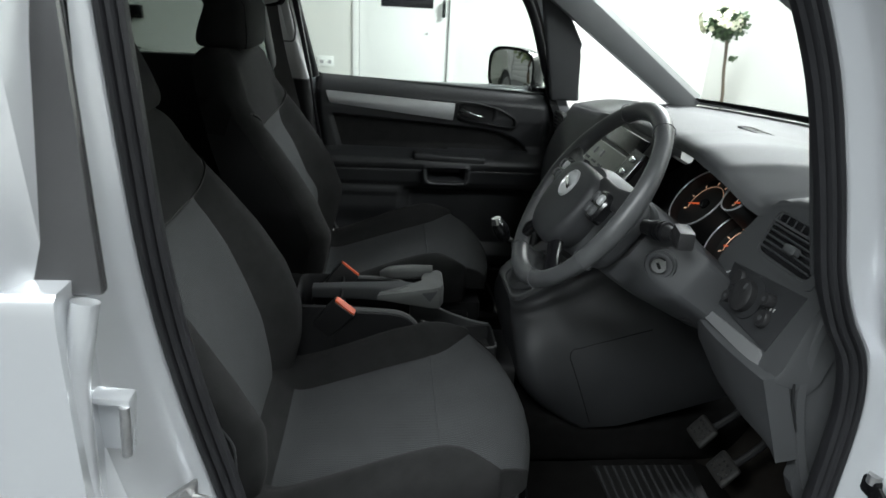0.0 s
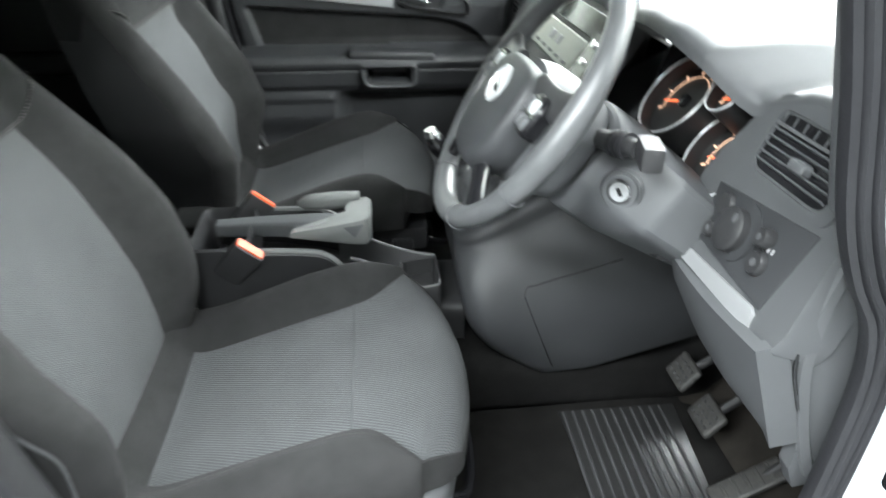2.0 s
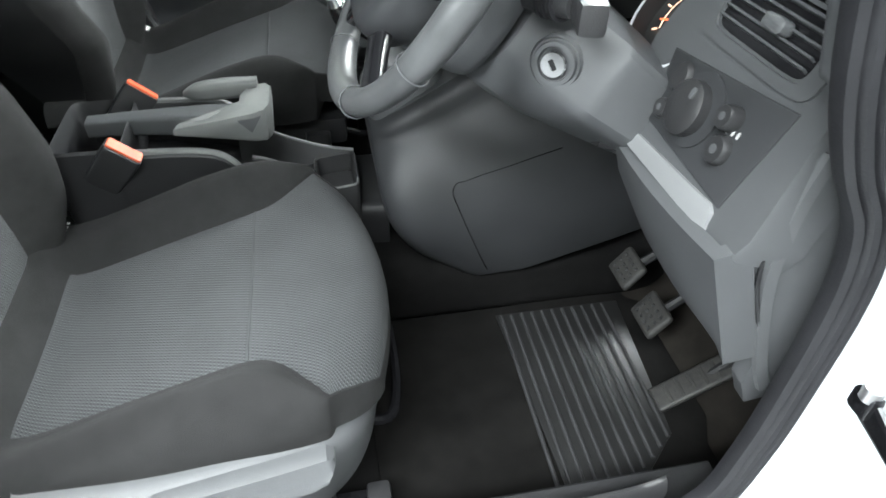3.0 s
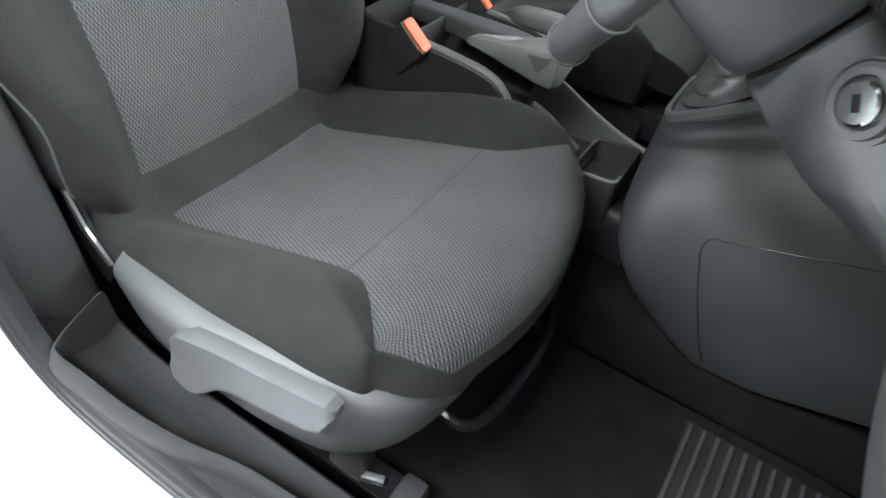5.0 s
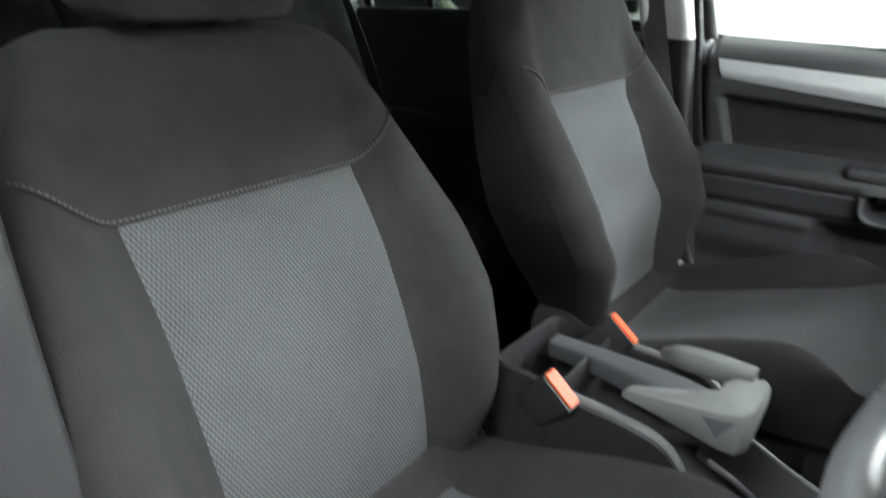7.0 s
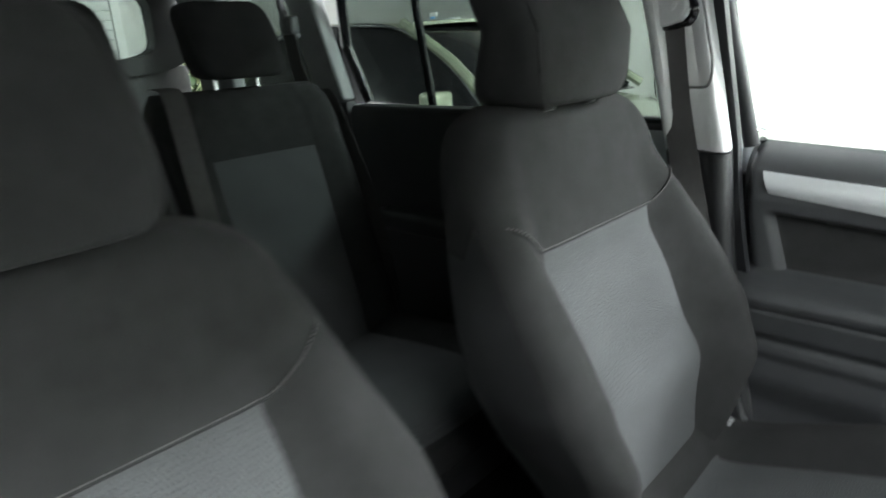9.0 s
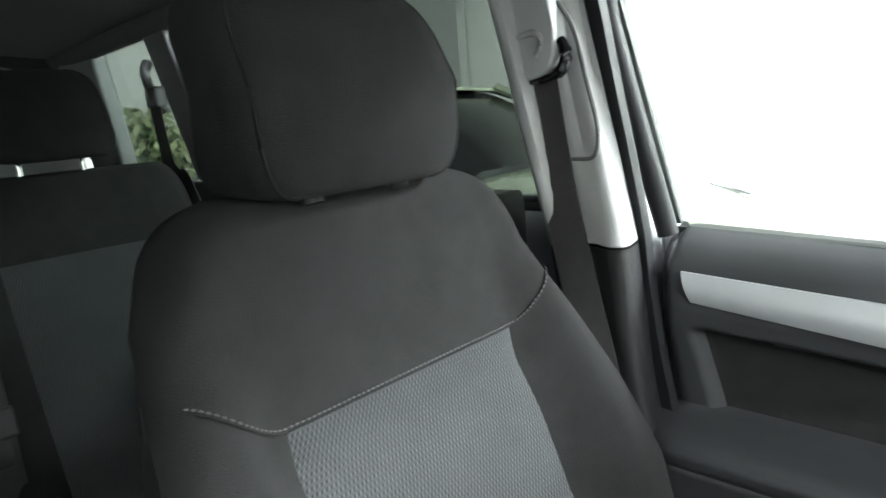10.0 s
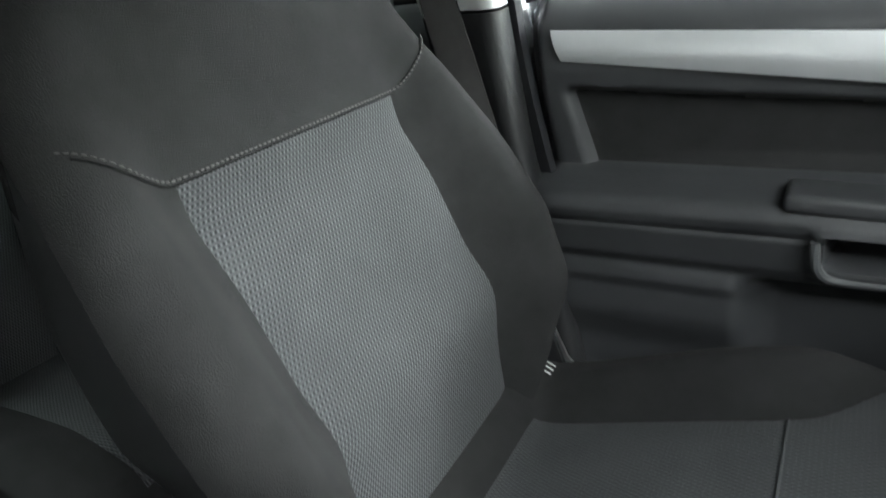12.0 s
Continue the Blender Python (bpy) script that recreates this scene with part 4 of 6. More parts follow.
part("dial_scale", on_face([(oval(-0.572, 0.949, 0.033, 0.033, 28, 2), 0.002), (oval(-0.572, 0.949, 0.033, 0.033, 28, 2), 0.0045), (oval(-0.572, 0.949, 0.029, 0.029, 28, 2), 0.005), (oval(-0.572, 0.949, 0.01, 0.01, 28, 2), 0.005)]), COVER, sw)
kn = knob_at(-0.567, 0.947, 0.025, 0.015, DARK, "light_knob", sw, "large round light switch")
part("knob_mark", on_face([(oval(-0.574, 0.962, 0.003, 0.005, 12, 3), 0.016), (oval(-0.574, 0.962, 0.003, 0.005, 12, 3), 0.0195)]), MID, kn)
for y, z, r, out in ((-0.529, 0.961, 0.014, 0.005), (-0.530, 0.930, 0.010, 0.006), (-0.618, 0.964, 0.011, 0.013), (-0.625, 0.939, 0.013, 0.007)):
    b = knob_at(y, z, r, out, DARK, "small_knob", sw)
    if out != 0.005:
        part("knob_mark", on_face([(oval(y, z, r * 0.32, r * 0.32, 12, 2), out + 0.002), (oval(y, z, r * 0.32, r * 0.32, 12, 2), out + 0.0038)]), MID, b)
for k in range(4):
    y, z = -0.612 - 0.007 * k, 0.954 + 0.001 * k
    part("scale_tick", on_face([(oval(y, z, 0.0012, 0.003, 8, 4), 0.002), (oval(y, z, 0.0012, 0.003, 8, 4), 0.0032)]), PALE, sw)
# silver strip with its curled end
strip = [face(-0.484 - 0.168 * k / 12, 0.893 + 0.011 * k / 12, 0.004) for k in range(13)] + [face(-0.660, 0.900, 0.004), face(-0.662, 0.890, 0.004), face(-0.668, 0.876, 0.004)] + [face(-0.660 + 0.155 * k / 12, 0.884 - 0.003 * k / 12, 0.007) for k in range(13)] + [face(-0.487, 0.885, 0.005)]
part("silver_strip", slab(strip, (0.02, 0, -0.006), 0.0018), SATIN, dash, "satin silver trim strip")
# knee panel below
def knee(u, v):
    """u from the column outwards, round the corner past 1; v downwards; bellied, with a rising inner lower edge."""
    w = min(u, 1.0)
    y = -0.488 - 0.214 * w + 0.01 * v * (1 - w)
    drop = float(np.interp(w, (0, 0.25, 0.6, 1), (0.055, 0.115, 0.132, 0.130)))
    z = 0.874 + 0.012 * w - (drop + 0.012 * w) * v
    x = 0.612 - 0.38 * (z - 0.868) - 0.010 * math.sin(math.pi * w) * math.sin(math.pi * (0.25 + 0.75 * v)) + 0.03 * max(0.0, v - 0.85) / 0.15 * (1 - max(0.0, w - 0.7) / 0.3)
    q = max(0.0, u - 1.0) / 0.14
    return (x + 0.006 * ease(q) + 0.024 * q, y - 0.003 * ease(q), z + 0.010 * q)


part("knee_panel", sheet(knee, [k / 14 for k in range(15)] + [1.02, 1.04, 1.08, 1.14], [k / 12 for k in range(13)], (0.012, 0.012, 0.004)), DASH, dash, "hinged panel below the switches", 40)
fan = [(0.643, 0.884), (0.650, 0.93), (0.660, 0.978), (0.680, 1.0), (0.720, 0.99), (0.745, 0.93), (0.75, 0.84), (0.745, 0.75), (0.735, 0.68), (0.705, 0.675), (0.690, 0.71), (0.694, 0.758), (0.660, 0.842)]
cover = part("end_cover", slab([(x, -0.703, z) for x, z in fan], (0, 0.02, 0), 0.002), DASH, dash, "fan-shaped fuse cover at the dash end")
arc = smooth_path([(0.670, -0.7045, 0.985), (0.662, -0.7045, 0.93), (0.664, -0.7045, 0.865), (0.680, -0.7045, 0.80), (0.702, -0.7045, 0.735), (0.718, -0.7045, 0.700)], 6)
part("cover_rib", skinned([[p + Vector((a, b, 0.3 * a)) for a, b in ((-0.008, 0.002), (-0.006, -0.003), (0.004, -0.0045), (0.008, 0.002))] for p in arc]), MID, cover, "", 50)
part("panel_gap", tubed(smooth_path([(0.648, -0.7055, 0.884), (0.655, -0.7055, 0.85), (0.675, -0.7055, 0.80), (0.694, -0.7055, 0.756)], 4), 0.0022, 6), GLOSSBLACK, cover)
part("under_panel", sheet(lambda u, v: (0.60 + 0.30 * v, -0.47 + 0.32 * u, 0.855 - 0.10 * v - 0.03 * math.sin(math.pi * u) * (1 - v)), [k / 8 for k in range(9)], [k / 6 for k in range(7)], (0.01, 0, 0.015)), DARK, dash)
part("footwell_wall", sheet(lambda u, v: (1.0 + 0.05 * v, -0.74 + 0.60 * u, 0.33 + 0.55 * v), [0, 0.5, 1], [0, 0.5, 1], (0.02, 0, 0)), CARPET, dash)
part("footwell_wall", sheet(lambda u, v: (1.0 + 0.05 * v, 0.14 + 0.60 * u, 0.33 + 0.55 * v), [0, 0.5, 1], [0, 0.5, 1], (0.02, 0, 0)), CARPET, dash)
# the dials in their hooded well
well = part("dial_panel", sheet(lambda u, v: (0.742 - 0.055 * v - 0.03 * (2 * u - 1) ** 2, -0.488 + 0.303 * u, min(1.116, lip(-0.488 + 0.303 * u)[1] - 0.022) * (1 - v) + 0.918 * v), [k / 12 for k in range(13)], [k / 8 for k in range(9)], (0.01, 0, 0)), GLOSSBLACK, dash, "dark panel round the dials", 60)
part("hood_lining", sheet(lambda u, v: (lip(-0.485 + 0.305 * u)[0] + 0.008 + (0.765 - lip(-0.485 + 0.305 * u)[0]) * v, -0.485 + 0.305 * u, lip(-0.485 + 0.305 * u)[1] - 0.016 - 0.012 * v), [k / 12 for k in range(13)], [0, 0.5, 1], (0, 0, 0.006)), DARK, dash)


def gauge(y, z, r, tick, parent, x=0.682):
    nrm = Vector((-0.78, 0.0, 0.62))
    c = Vector((x, y, z))
    pod = part("dial_pod", disc(c, nrm, ((r * 1.08, -0.03), (r * 1.08, 0.022), (r * 1.0, 0.024), (r * 0.97, 0.004), (r * 0.3, 0.0035))), DIAL, parent, "round dial", 30)
    ring = [c + nrm.normalized() * 0.024 + r * 1.04 * (math.cos(t) * Vector((0, 1, 0)) + math.sin(t) * Vector((0.62, 0, 0.78))) for t in [2 * math.pi * k / 40 for k in range(41)]]
    part("dial_ring", tubed(ring, 0.0015, 6), SILVER, pod, "satin ring")

    def at(a, q, h=0.006):
        return c + nrm.normalized() * h + q * (math.cos(a) * Vector((0, -1, 0)) + math.sin(a) * Vector((0.62, 0, 0.78)))
    for k in range(tick):
        a = radians(215 - 250 * k / (tick - 1))
        part("dial_mark", tubed([at(a, r * 0.70), at(a, r * 0.80)], 0.0012, 4), PALELIT, pod, "pale lit mark")
    part("scale_arc", tubed([at(radians(215 - 250 * k / 24), r * 0.64) for k in range(25)], 0.0007, 4), PALELIT, pod, "thin lit scale line")
    part("needle", tubed([at(radians(200), 0.0), at(radians(200), r * 0.72)], [0.0022, 0.001], 5), REDLIT, pod, "lit red needle")
    part("needle_hub", disc(c, nrm, ((r * 0.16, 0.003), (r * 0.16, 0.009), (r * 0.1, 0.010), (0.001, 0.010))), GLOSSBLACK, pod)


gauge(-0.316, 1.014, 0.062, 8, well, 0.680)
gauge(-0.448, 0.978, 0.062, 8, well, 0.692)
gauge(-0.424, 1.050, 0.028, 4, well, 0.690)
# centre stack with display and buttons
stack = part("centre_panel", sheet(lambda u, v: (0.64 - 0.13 * v - 0.05 * v * v, -0.165 + 0.33 * u, 1.095 - 0.215 * v - 0.03 * v * v), [k / 10 for k in range(11)], [k / 12 for k in range(13)], (0.03, 0, -0.02)), DARK, dash, "sloping centre stack", 50)


def on_stack(u, v, out):
    return Vector((0.64 - 0.13 * v - 0.05 * v * v, -0.165 + 0.33 * u, 1.095 - 0.215 * v - 0.03 * v * v)) + out * Vector((-0.85, 0, 0.52))


def plate(name, u0, u1, v0, v1, out, mat, parent, label=""):
    ring = [(u0, v0), (u1, v0), (u1, v1), (u0, v1)]
    return part(name, skinned([[on_stack(u, v, o) for u, v in ring] for o in (0.0, out)] + [[on_stack((u - (u0 + u1) / 2) * 0.95 + (u0 + u1) / 2, (v - (v0 + v1) / 2) * 0.93 + (v0 + v1) / 2, out + 0.002) for u, v in ring]]), mat, parent, label, 20)


plate("display", 0.12, 0.88, 0.04, 0.20, 0.006, GLOSSBLACK, stack, "dark information display")
radio = plate("radio", 0.20, 0.99, 0.23, 0.44, 0.012, DISPLAY, stack, "pale grey radio face with two square buttons")
for u in (0.52, 0.66):
    plate("button", u, u + 0.06, 0.29, 0.35, 0.016, SATIN, radio)
for k in range(5):
    plate("slit", 0.26 + 0.14 * k, 0.34 + 0.14 * k, 0.395, 0.415, 0.0135, MID, radio)
keys_panel = plate("key_panel", 0.01, 0.19, 0.14, 0.52, 0.010, GLOSSBLACK, stack, "gloss black panel with bright keys")
for k in range(3):
    part("bright_key", tubed([on_stack(0.10, 0.22 + 0.11 * k, 0.010), on_stack(0.10, 0.22 + 0.11 * k, 0.018)], [0.008, 0.006], 14), CHROME, keys_panel, "small chrome key")
heat = plate("heater_panel", 0.08, 0.92, 0.54, 0.84, 0.008, GLOSSBLACK, stack, "gloss black heater panel")
for u in (0.2, 0.5, 0.8):
    part("heater_knob", tubed([on_stack(u, 0.69, 0.008), on_stack(u, 0.69, 0.032)], [0.022, 0.019], 22), MID, heat, "round heater knob")
# the passenger's face with its end vent
def far_face(u, v):
    y = 0.165 + 0.55 * u
    xl, zl = lip(y)
    bow = 0.05 * math.sin(math.pi * v) + 0.02 * math.sin(math.pi * u)
    return (xl + 0.0 - bow - 0.055 * v + 0.12 * max(0, v - 0.75) / 0.25, y, zl - 0.002 - 0.36 * v)


part("glovebox_face", sheet(far_face, [k / 14 for k in range(15)], [k / 14 for k in range(15)], (0.02, 0, 0)), DASH, dash, "rounded passenger side face", 60)
ev = part("air_vent", skinned([[Vector(far_face(0.86, 0.17)) + Vector((-o, a, b * 0.95 + a * 0.0)) for a, b in squared(w, h, 24, 6)] for w, h, o in ((0.062, 0.036, -0.01), (0.062, 0.036, 0.008), (0.052, 0.028, 0.008), (0.05, 0.026, 0.0))]), DARK, dash, "black louvred air vent")
for k in range(4):
    part("louvre", boxed(Vector(far_face(0.86, 0.17)) + Vector((-0.006, 0, -0.018 + 0.012 * k)), (0.006, 0.098, 0.0035), 0, (0, 25, 0)), MID, ev)

# ---- floor, mat, pedals ----
floor_car = thing("floor", (0, 0, 0.3), "black carpeted car floor with tunnel and raised sills", "car floor", "", "structure")
part("carpet", boxed((-0.45, 0, 0.302), (3.1, 1.36, 0.03), 0.008), CARPET, floor_car)
part("rear_footwell", boxed((-0.72, 0, 0.34), (0.5, 1.3, 0.06), 0.02), CARPET, floor_car)
part("toe_board", sheet(lambda u, v: (0.86 + 0.16 * v, -0.70 + 1.40 * u, 0.318 + 0.24 * v * v), [0, 0.5, 1], [k / 8 for k in range(9)], (0.02, 0, -0.02)), TOEPILE, floor_car)
mat = thing("floor_mat", (0.6, -0.4, 0.32), "black carpet floor mat with a ribbed rubber heel pad", "floor mat")
edge = [(0.33, -0.66), (0.60, -0.65), (0.84, -0.58), (0.88, -0.50), (0.88, -0.22), (0.80, -0.185), (0.36, -0.20), (0.33, -0.24)]
part("mat_base", slab([(x, y, 0.319) for x, y in edge], (0, 0, 0.006), 0.002), MATPILE, mat)
heel = part("heel_pad", slab([(0.588, -0.215, 0.325), (0.835, -0.215, 0.325), (0.806, -0.52, 0.325), (0.72, -0.60, 0.325), (0.605, -0.60, 0.325)], (0, 0, 0.003), 0.001), DIAL, mat, "ribbed black rubber pad")
for k in range(11):
    x = 0.597 + 0.0205 * k
    y1 = -0.59 if x < 0.72 else -0.59 + (x - 0.72) * 0.75
    part("rib", tubed([(x, -0.222, 0.3295), (x - 0.003, (y1 - 0.222) / 2, 0.3295), (x - 0.006, y1, 0.3295)], 0.0038, 8), MATRUB, heel)
def pedal(name, c, s, turn, label, arm_to):
    p = thing(name, c, label, "pedal", "foot pedals")
    padm = part("pedal_pad", boxed(c, s, 0.008, turn, 3), PEDAL, p, "dusty studded rubber pad")
    m = Euler([radians(a) for a in turn]).to_matrix()
    for i in range(4):
        for j in range(3):
            q = Vector(c) + m @ Vector((-s[0] / 2 - 0.001, (i - 1.5) * s[1] / 5, (j - 1) * s[2] / 4))
            part("stud", boxed(q, (0.004, 0.006, 0.006), 0.001, turn, 1), MATRUB, padm)
    part("pedal_arm", tubed(smooth_path([Vector(c) + m @ Vector((0.008, 0, 0)), Vector(c).lerp(Vector(arm_to), 0.4) + Vector((0.03, 0, -0.02)), arm_to], 4), 0.008, 8), DARK, p)


pedal("clutch_pedal", (0.80, -0.281, 0.476), (0.014, 0.068, 0.055), (0, 38, 0), "black studded rubber clutch pedal above the mat", (0.93, -0.29, 0.70))
pedal("brake_pedal", (0.812, -0.368, 0.446), (0.014, 0.072, 0.055), (0, 38, 0), "black studded rubber brake pedal above the mat", (0.94, -0.38, 0.70))
acc = thing("accelerator_pedal", (0.80, -0.5, 0.33), "long black accelerator pedal hinged at the floor", "pedal", "foot pedals")
part("pedal_plate", boxed((0.848, -0.474, 0.388), (0.012, 0.046, 0.135), 0.006, (0, 58, 0), 3), PEDAL, acc)
for k in range(5):
    part("pedal_ridge", boxed((0.810 + 0.018 * k, -0.474, 0.3705 + 0.0112 * k), (0.004, 0.038, 0.006), 0.001, (0, 58, 0), 1), PEDAL, acc)
part("pedal_arm", tubed([(0.86, -0.474, 0.388), (0.90, -0.475, 0.43), (0.96, -0.476, 0.62)], 0.008, 8), DARK, acc)


# ---- the car's shell ----
shell = thing("car_body", (0, 0, 0.2), "silver people carrier body with the driver door open", "car body", "", "structure")
LOOP = [(0.20, 1.545), (0.38, 1.51), (0.483, 1.43), (0.547, 1.318), (0.589, 1.192), (0.622, 1.072), (0.654, 1.0), (0.688, 0.945), (0.705, 0.87), (0.707, 0.76), (0.702, 0.65), (0.680, 0.55), (0.60, 0.495), (0.45, 0.475), (0.2, 0.472), (0.02, 0.482), (-0.055, 0.525), (-0.085, 0.62), (-0.108, 0.74), (-0.142, 0.895), (-0.163, 1.03), (-0.176, 1.2), (-0.186, 1.36), (-0.185, 1.47), (-0.12, 1.535), (0.02, 1.55)]


def loop_points(per=5):
    P = [Vector((x, 0, z)) for x, z in LOOP]
    n = len(P)
    out = []
    for i in range(n):
        a, b, c, d = P[i - 1], P[i], P[(i + 1) % n], P[(i + 2) % n]
        for k in range(per):
            t = k / per
            out.append(0.5 * ((2 * b) + (c - a) * t + (2 * a - 5 * b + 4 * c - d) * t * t + (3 * b - a - 3 * c + d) * t ** 3))
    return out


RING = loop_points()


def sweep_loop(section, side, closed_section=True, lean=0.0):
    """Carries (outwards, across) pairs round the door opening. side: -1 driver, 1 passenger."""
    n = len(RING)
    rows = []
    for i, p in enumerate(RING):
        d = (RING[(i + 1) % n] - RING[i - 1]).normalized()
        nrm = Vector((-d.z, 0, d.x))
        if nrm.dot(p - Vector((0.25, 0, 1.0))) < 0:
            nrm = -nrm
        inward = 0.09 * max(0.0, p.z - 1.10) ** 1.25
        back = 0.0
        if side > 0:
            rear = ease((0.05 - p.x) / 0.12)
            inward += 0.033 * rear
            back = 0.09 * rear * max(0.0, p.z - 1.10)
        rows.append([(p.x + nrm.x * o - back, side * (a - inward), p.z + nrm.z * o) for o, a in section])
    rows.append(rows[0])
    return skinned(rows, cap=False, closed=closed_section)


SEAL = [(-0.012, 0.728), (-0.015, 0.737), (-0.0135, 0.745), (-0.009, 0.7495), (-0.007, 0.745), (-0.003, 0.7515), (0.001, 0.7535), (0.003, 0.7485), (0.006, 0.7545), (0.010, 0.756), (0.0135, 0.752), (0.0145, 0.744), (0.012, 0.735)]
FLANGE = [(0.006, 0.740), (0.0135, 0.7525), (0.023, 0.762), (0.033, 0.779), (0.047, 0.812), (0.055, 0.850), (0.068, 0.862), (0.078, 0.888), (0.10, 0.888), (0.10, 0.733), (0.006, 0.733)]
for side in (-1, 1):
    part("door_seal", sweep_loop(SEAL, side), RUBBER, shell, "ribbed black rubber seal round the door opening", 30)
    part("door_frame", sweep_loop(FLANGE if side < 0 else [(0.004, 0.742), (0.006, 0.80), (0.012, 0.825), (0.045, 0.825), (0.045, 0.742)], side), PAINT, shell, "silver painted door aperture", 30)
# striker and latch plate on the pillar, door check strap on the other side
st = part("striker_plate", boxed((-0.155, -0.80, 0.762), (0.006, 0.055, 0.075), 0.004, (0, 8, -38)), STEEL, shell, "bright steel striker")
part("striker_loop", tubed(smooth_path([(-0.148, -0.783, 0.775), (-0.118, -0.795, 0.775), (-0.115, -0.80, 0.762), (-0.118, -0.80, 0.750), (-0.148, -0.785, 0.748)], 5), 0.005, 8), STEEL, st)
for dz in (0.025, -0.028):
    part("striker_screw", disc((-0.149, -0.80, 0.762 + dz), (0.8, -0.6, 0), ((0.008, 0), (0.008, 0.004), (0.005, 0.005), (0.001, 0.005)), 12), STEEL, st)
br = part("hinge_bracket", boxed((-0.196, -0.846, 0.932), (0.060, 0.010, 0.066), 0.004, (0, 6, 0), 2), PAINT, shell, "silver painted bracket plate")
for dx in (-0.027, 0.026):
    part("bracket_flange", boxed((-0.196 + dx, -0.853, 0.932), (0.008, 0.022, 0.068), 0.003, (0, 6, 0), 2), PAINT, br)
part("bracket_flange", boxed((-0.193, -0.853, 0.966), (0.060, 0.022, 0.008), 0.003, (0, 6, 0), 2), PAINT, br)
part("bracket_pin", tubed([(-0.172, -0.864, 0.902), (-0.168, -0.864, 0.960)], 0.005, 10), STEEL, br)
chk = part("check_strap", skinned([[Vector((x, y, z)) + Vector((0.004 * a, 0, b)) for a, b in squared(1.0, h, 12, 5)] for x, y, z, h in ((0.748, -0.765, 0.768, 0.016), (0.744, -0.785, 0.766, 0.015), (0.738, -0.83, 0.758, 0.010), (0.735, -0.88, 0.75, 0.009), (0.735, -0.98, 0.74, 0.009))]), GLOSSBLACK, shell, "black door check strap")
part("strap_bolt", tubed([(0.741, -0.782, 0.778), (0.741, -0.782, 0.792)], 0.009, 12), STEEL, chk)
part("strap_housing", boxed((0.75, -0.775, 0.772), (0.03, 0.036, 0.030), 0.006), GLOSSBLACK, chk)
# sills: painted outside, moulded trim inside
for side in (-1, 1):
    rings = []
    for k in range(20):
        x = -0.22 + 0.98 * k / 19
        r = 0.035 * ease((0.02 - x) / 0.12)
        rings.append([(x, side * y, z + (r if z > 0.38 else 0)) for y, z in ((0.742, 0.445), (0.740, 0.470), (0.732, 0.486), (0.712, 0.484), (0.69, 0.470), (0.668, 0.462), (0.650, 0.462), (0.646, 0.458), (0.642, 0.33), (0.70, 0.32))])
    part("sill_trim", skinned(rings), DARK, shell, "dark moulded sill trim", 30)
    ridge = smooth_path([(-0.058, side * 0.660, 0.552), (-0.050, side * 0.698, 0.547), (-0.042, side * 0.726, 0.543), (-0.030, side * 0.737, 0.540), (0.012, side * 0.735, 0.533), (0.075, side * 0.732, 0.523), (0.14, side * 0.722, 0.515), (0.205, side * 0.706, 0.510), (0.29, side * 0.699, 0.507), (0.42, side * 0.695, 0.506), (0.60, side * 0.694, 0.512), (0.66, side * 0.695, 0.53)], 6)
    part("sill_ridge", skinned([[p + Vector((0, side * a, b)) for a, b in ((-0.010, -0.06), (-0.005, -0.006), (-0.002, 0.0), (0.002, 0.0), (0.005, -0.004), (0.010, -0.016), (0.010, -0.06))] for p in ridge]), DARK, shell, "raised grey moulding along the sill", 50)
    part("sill_panel", slab([(-1.2, side * 0.80, 0.2), (0.80, side * 0.80, 0.2), (0.80, side * 0.80, 0.43), (-1.2, side * 0.80, 0.43)], (0, side * 0.085, 0), 0.02, 3), PAINT, shell)
# driver's pillar trim
def b_trim(side, zs, mat, name, label):
    """Pillar cover: a lip behind, a channel for the belt, a ridge that softens upwards."""
    rings = []
    for z in zs:
        f0 = float(np.interp(z, (0.46, 0.62, 0.74, 0.895, 1.09, 1.2, 1.55), (-0.062, -0.092, -0.114, -0.146, -0.166, -0.186, -0.256))) - (0.035 if side < 0 else 0.0)
        r0 = -0.266 - 0.16 * (z - 1.09)
        w = ease((z - 1.09) / 0.11)
        rx, ry = f0 + 0.008 - 0.014 * w, 0.638 + 0.020 * w
        tilt = 0.05 * max(0.0, z - 1.09)
        ch, lip_y = 0.650 + 0.008 * w - 0.5 * tilt, 0.636 - 0.115 * max(0.0, z - 1.09)
        m = (rx + r0) / 2
        sec = [(f0 - 0.014, 0.742 - tilt), (f0 - 0.003, 0.702 - tilt), (f0 + 0.002, 0.690 - tilt), (rx + 0.001, ry + 0.018), (rx - 0.001, ry + 0.006), (rx - 0.006, ry + 0.001), (rx - 0.016, ry - 0.001), (rx - 0.026, ry + 0.002), (m + 0.012, ch), (m - 0.02, ch), (r0 + 0.018, lip_y + 0.004), (r0 + 0.008, lip_y), (r0 + 0.002, lip_y + 0.003), (r0 - 0.002, lip_y + 0.014), (r0 - 0.004, 0.742 - tilt)]
        rings.append([(x, side * y, z) for x, y in sec])
    return part(name, skinned(rings), mat, shell, label, 50)


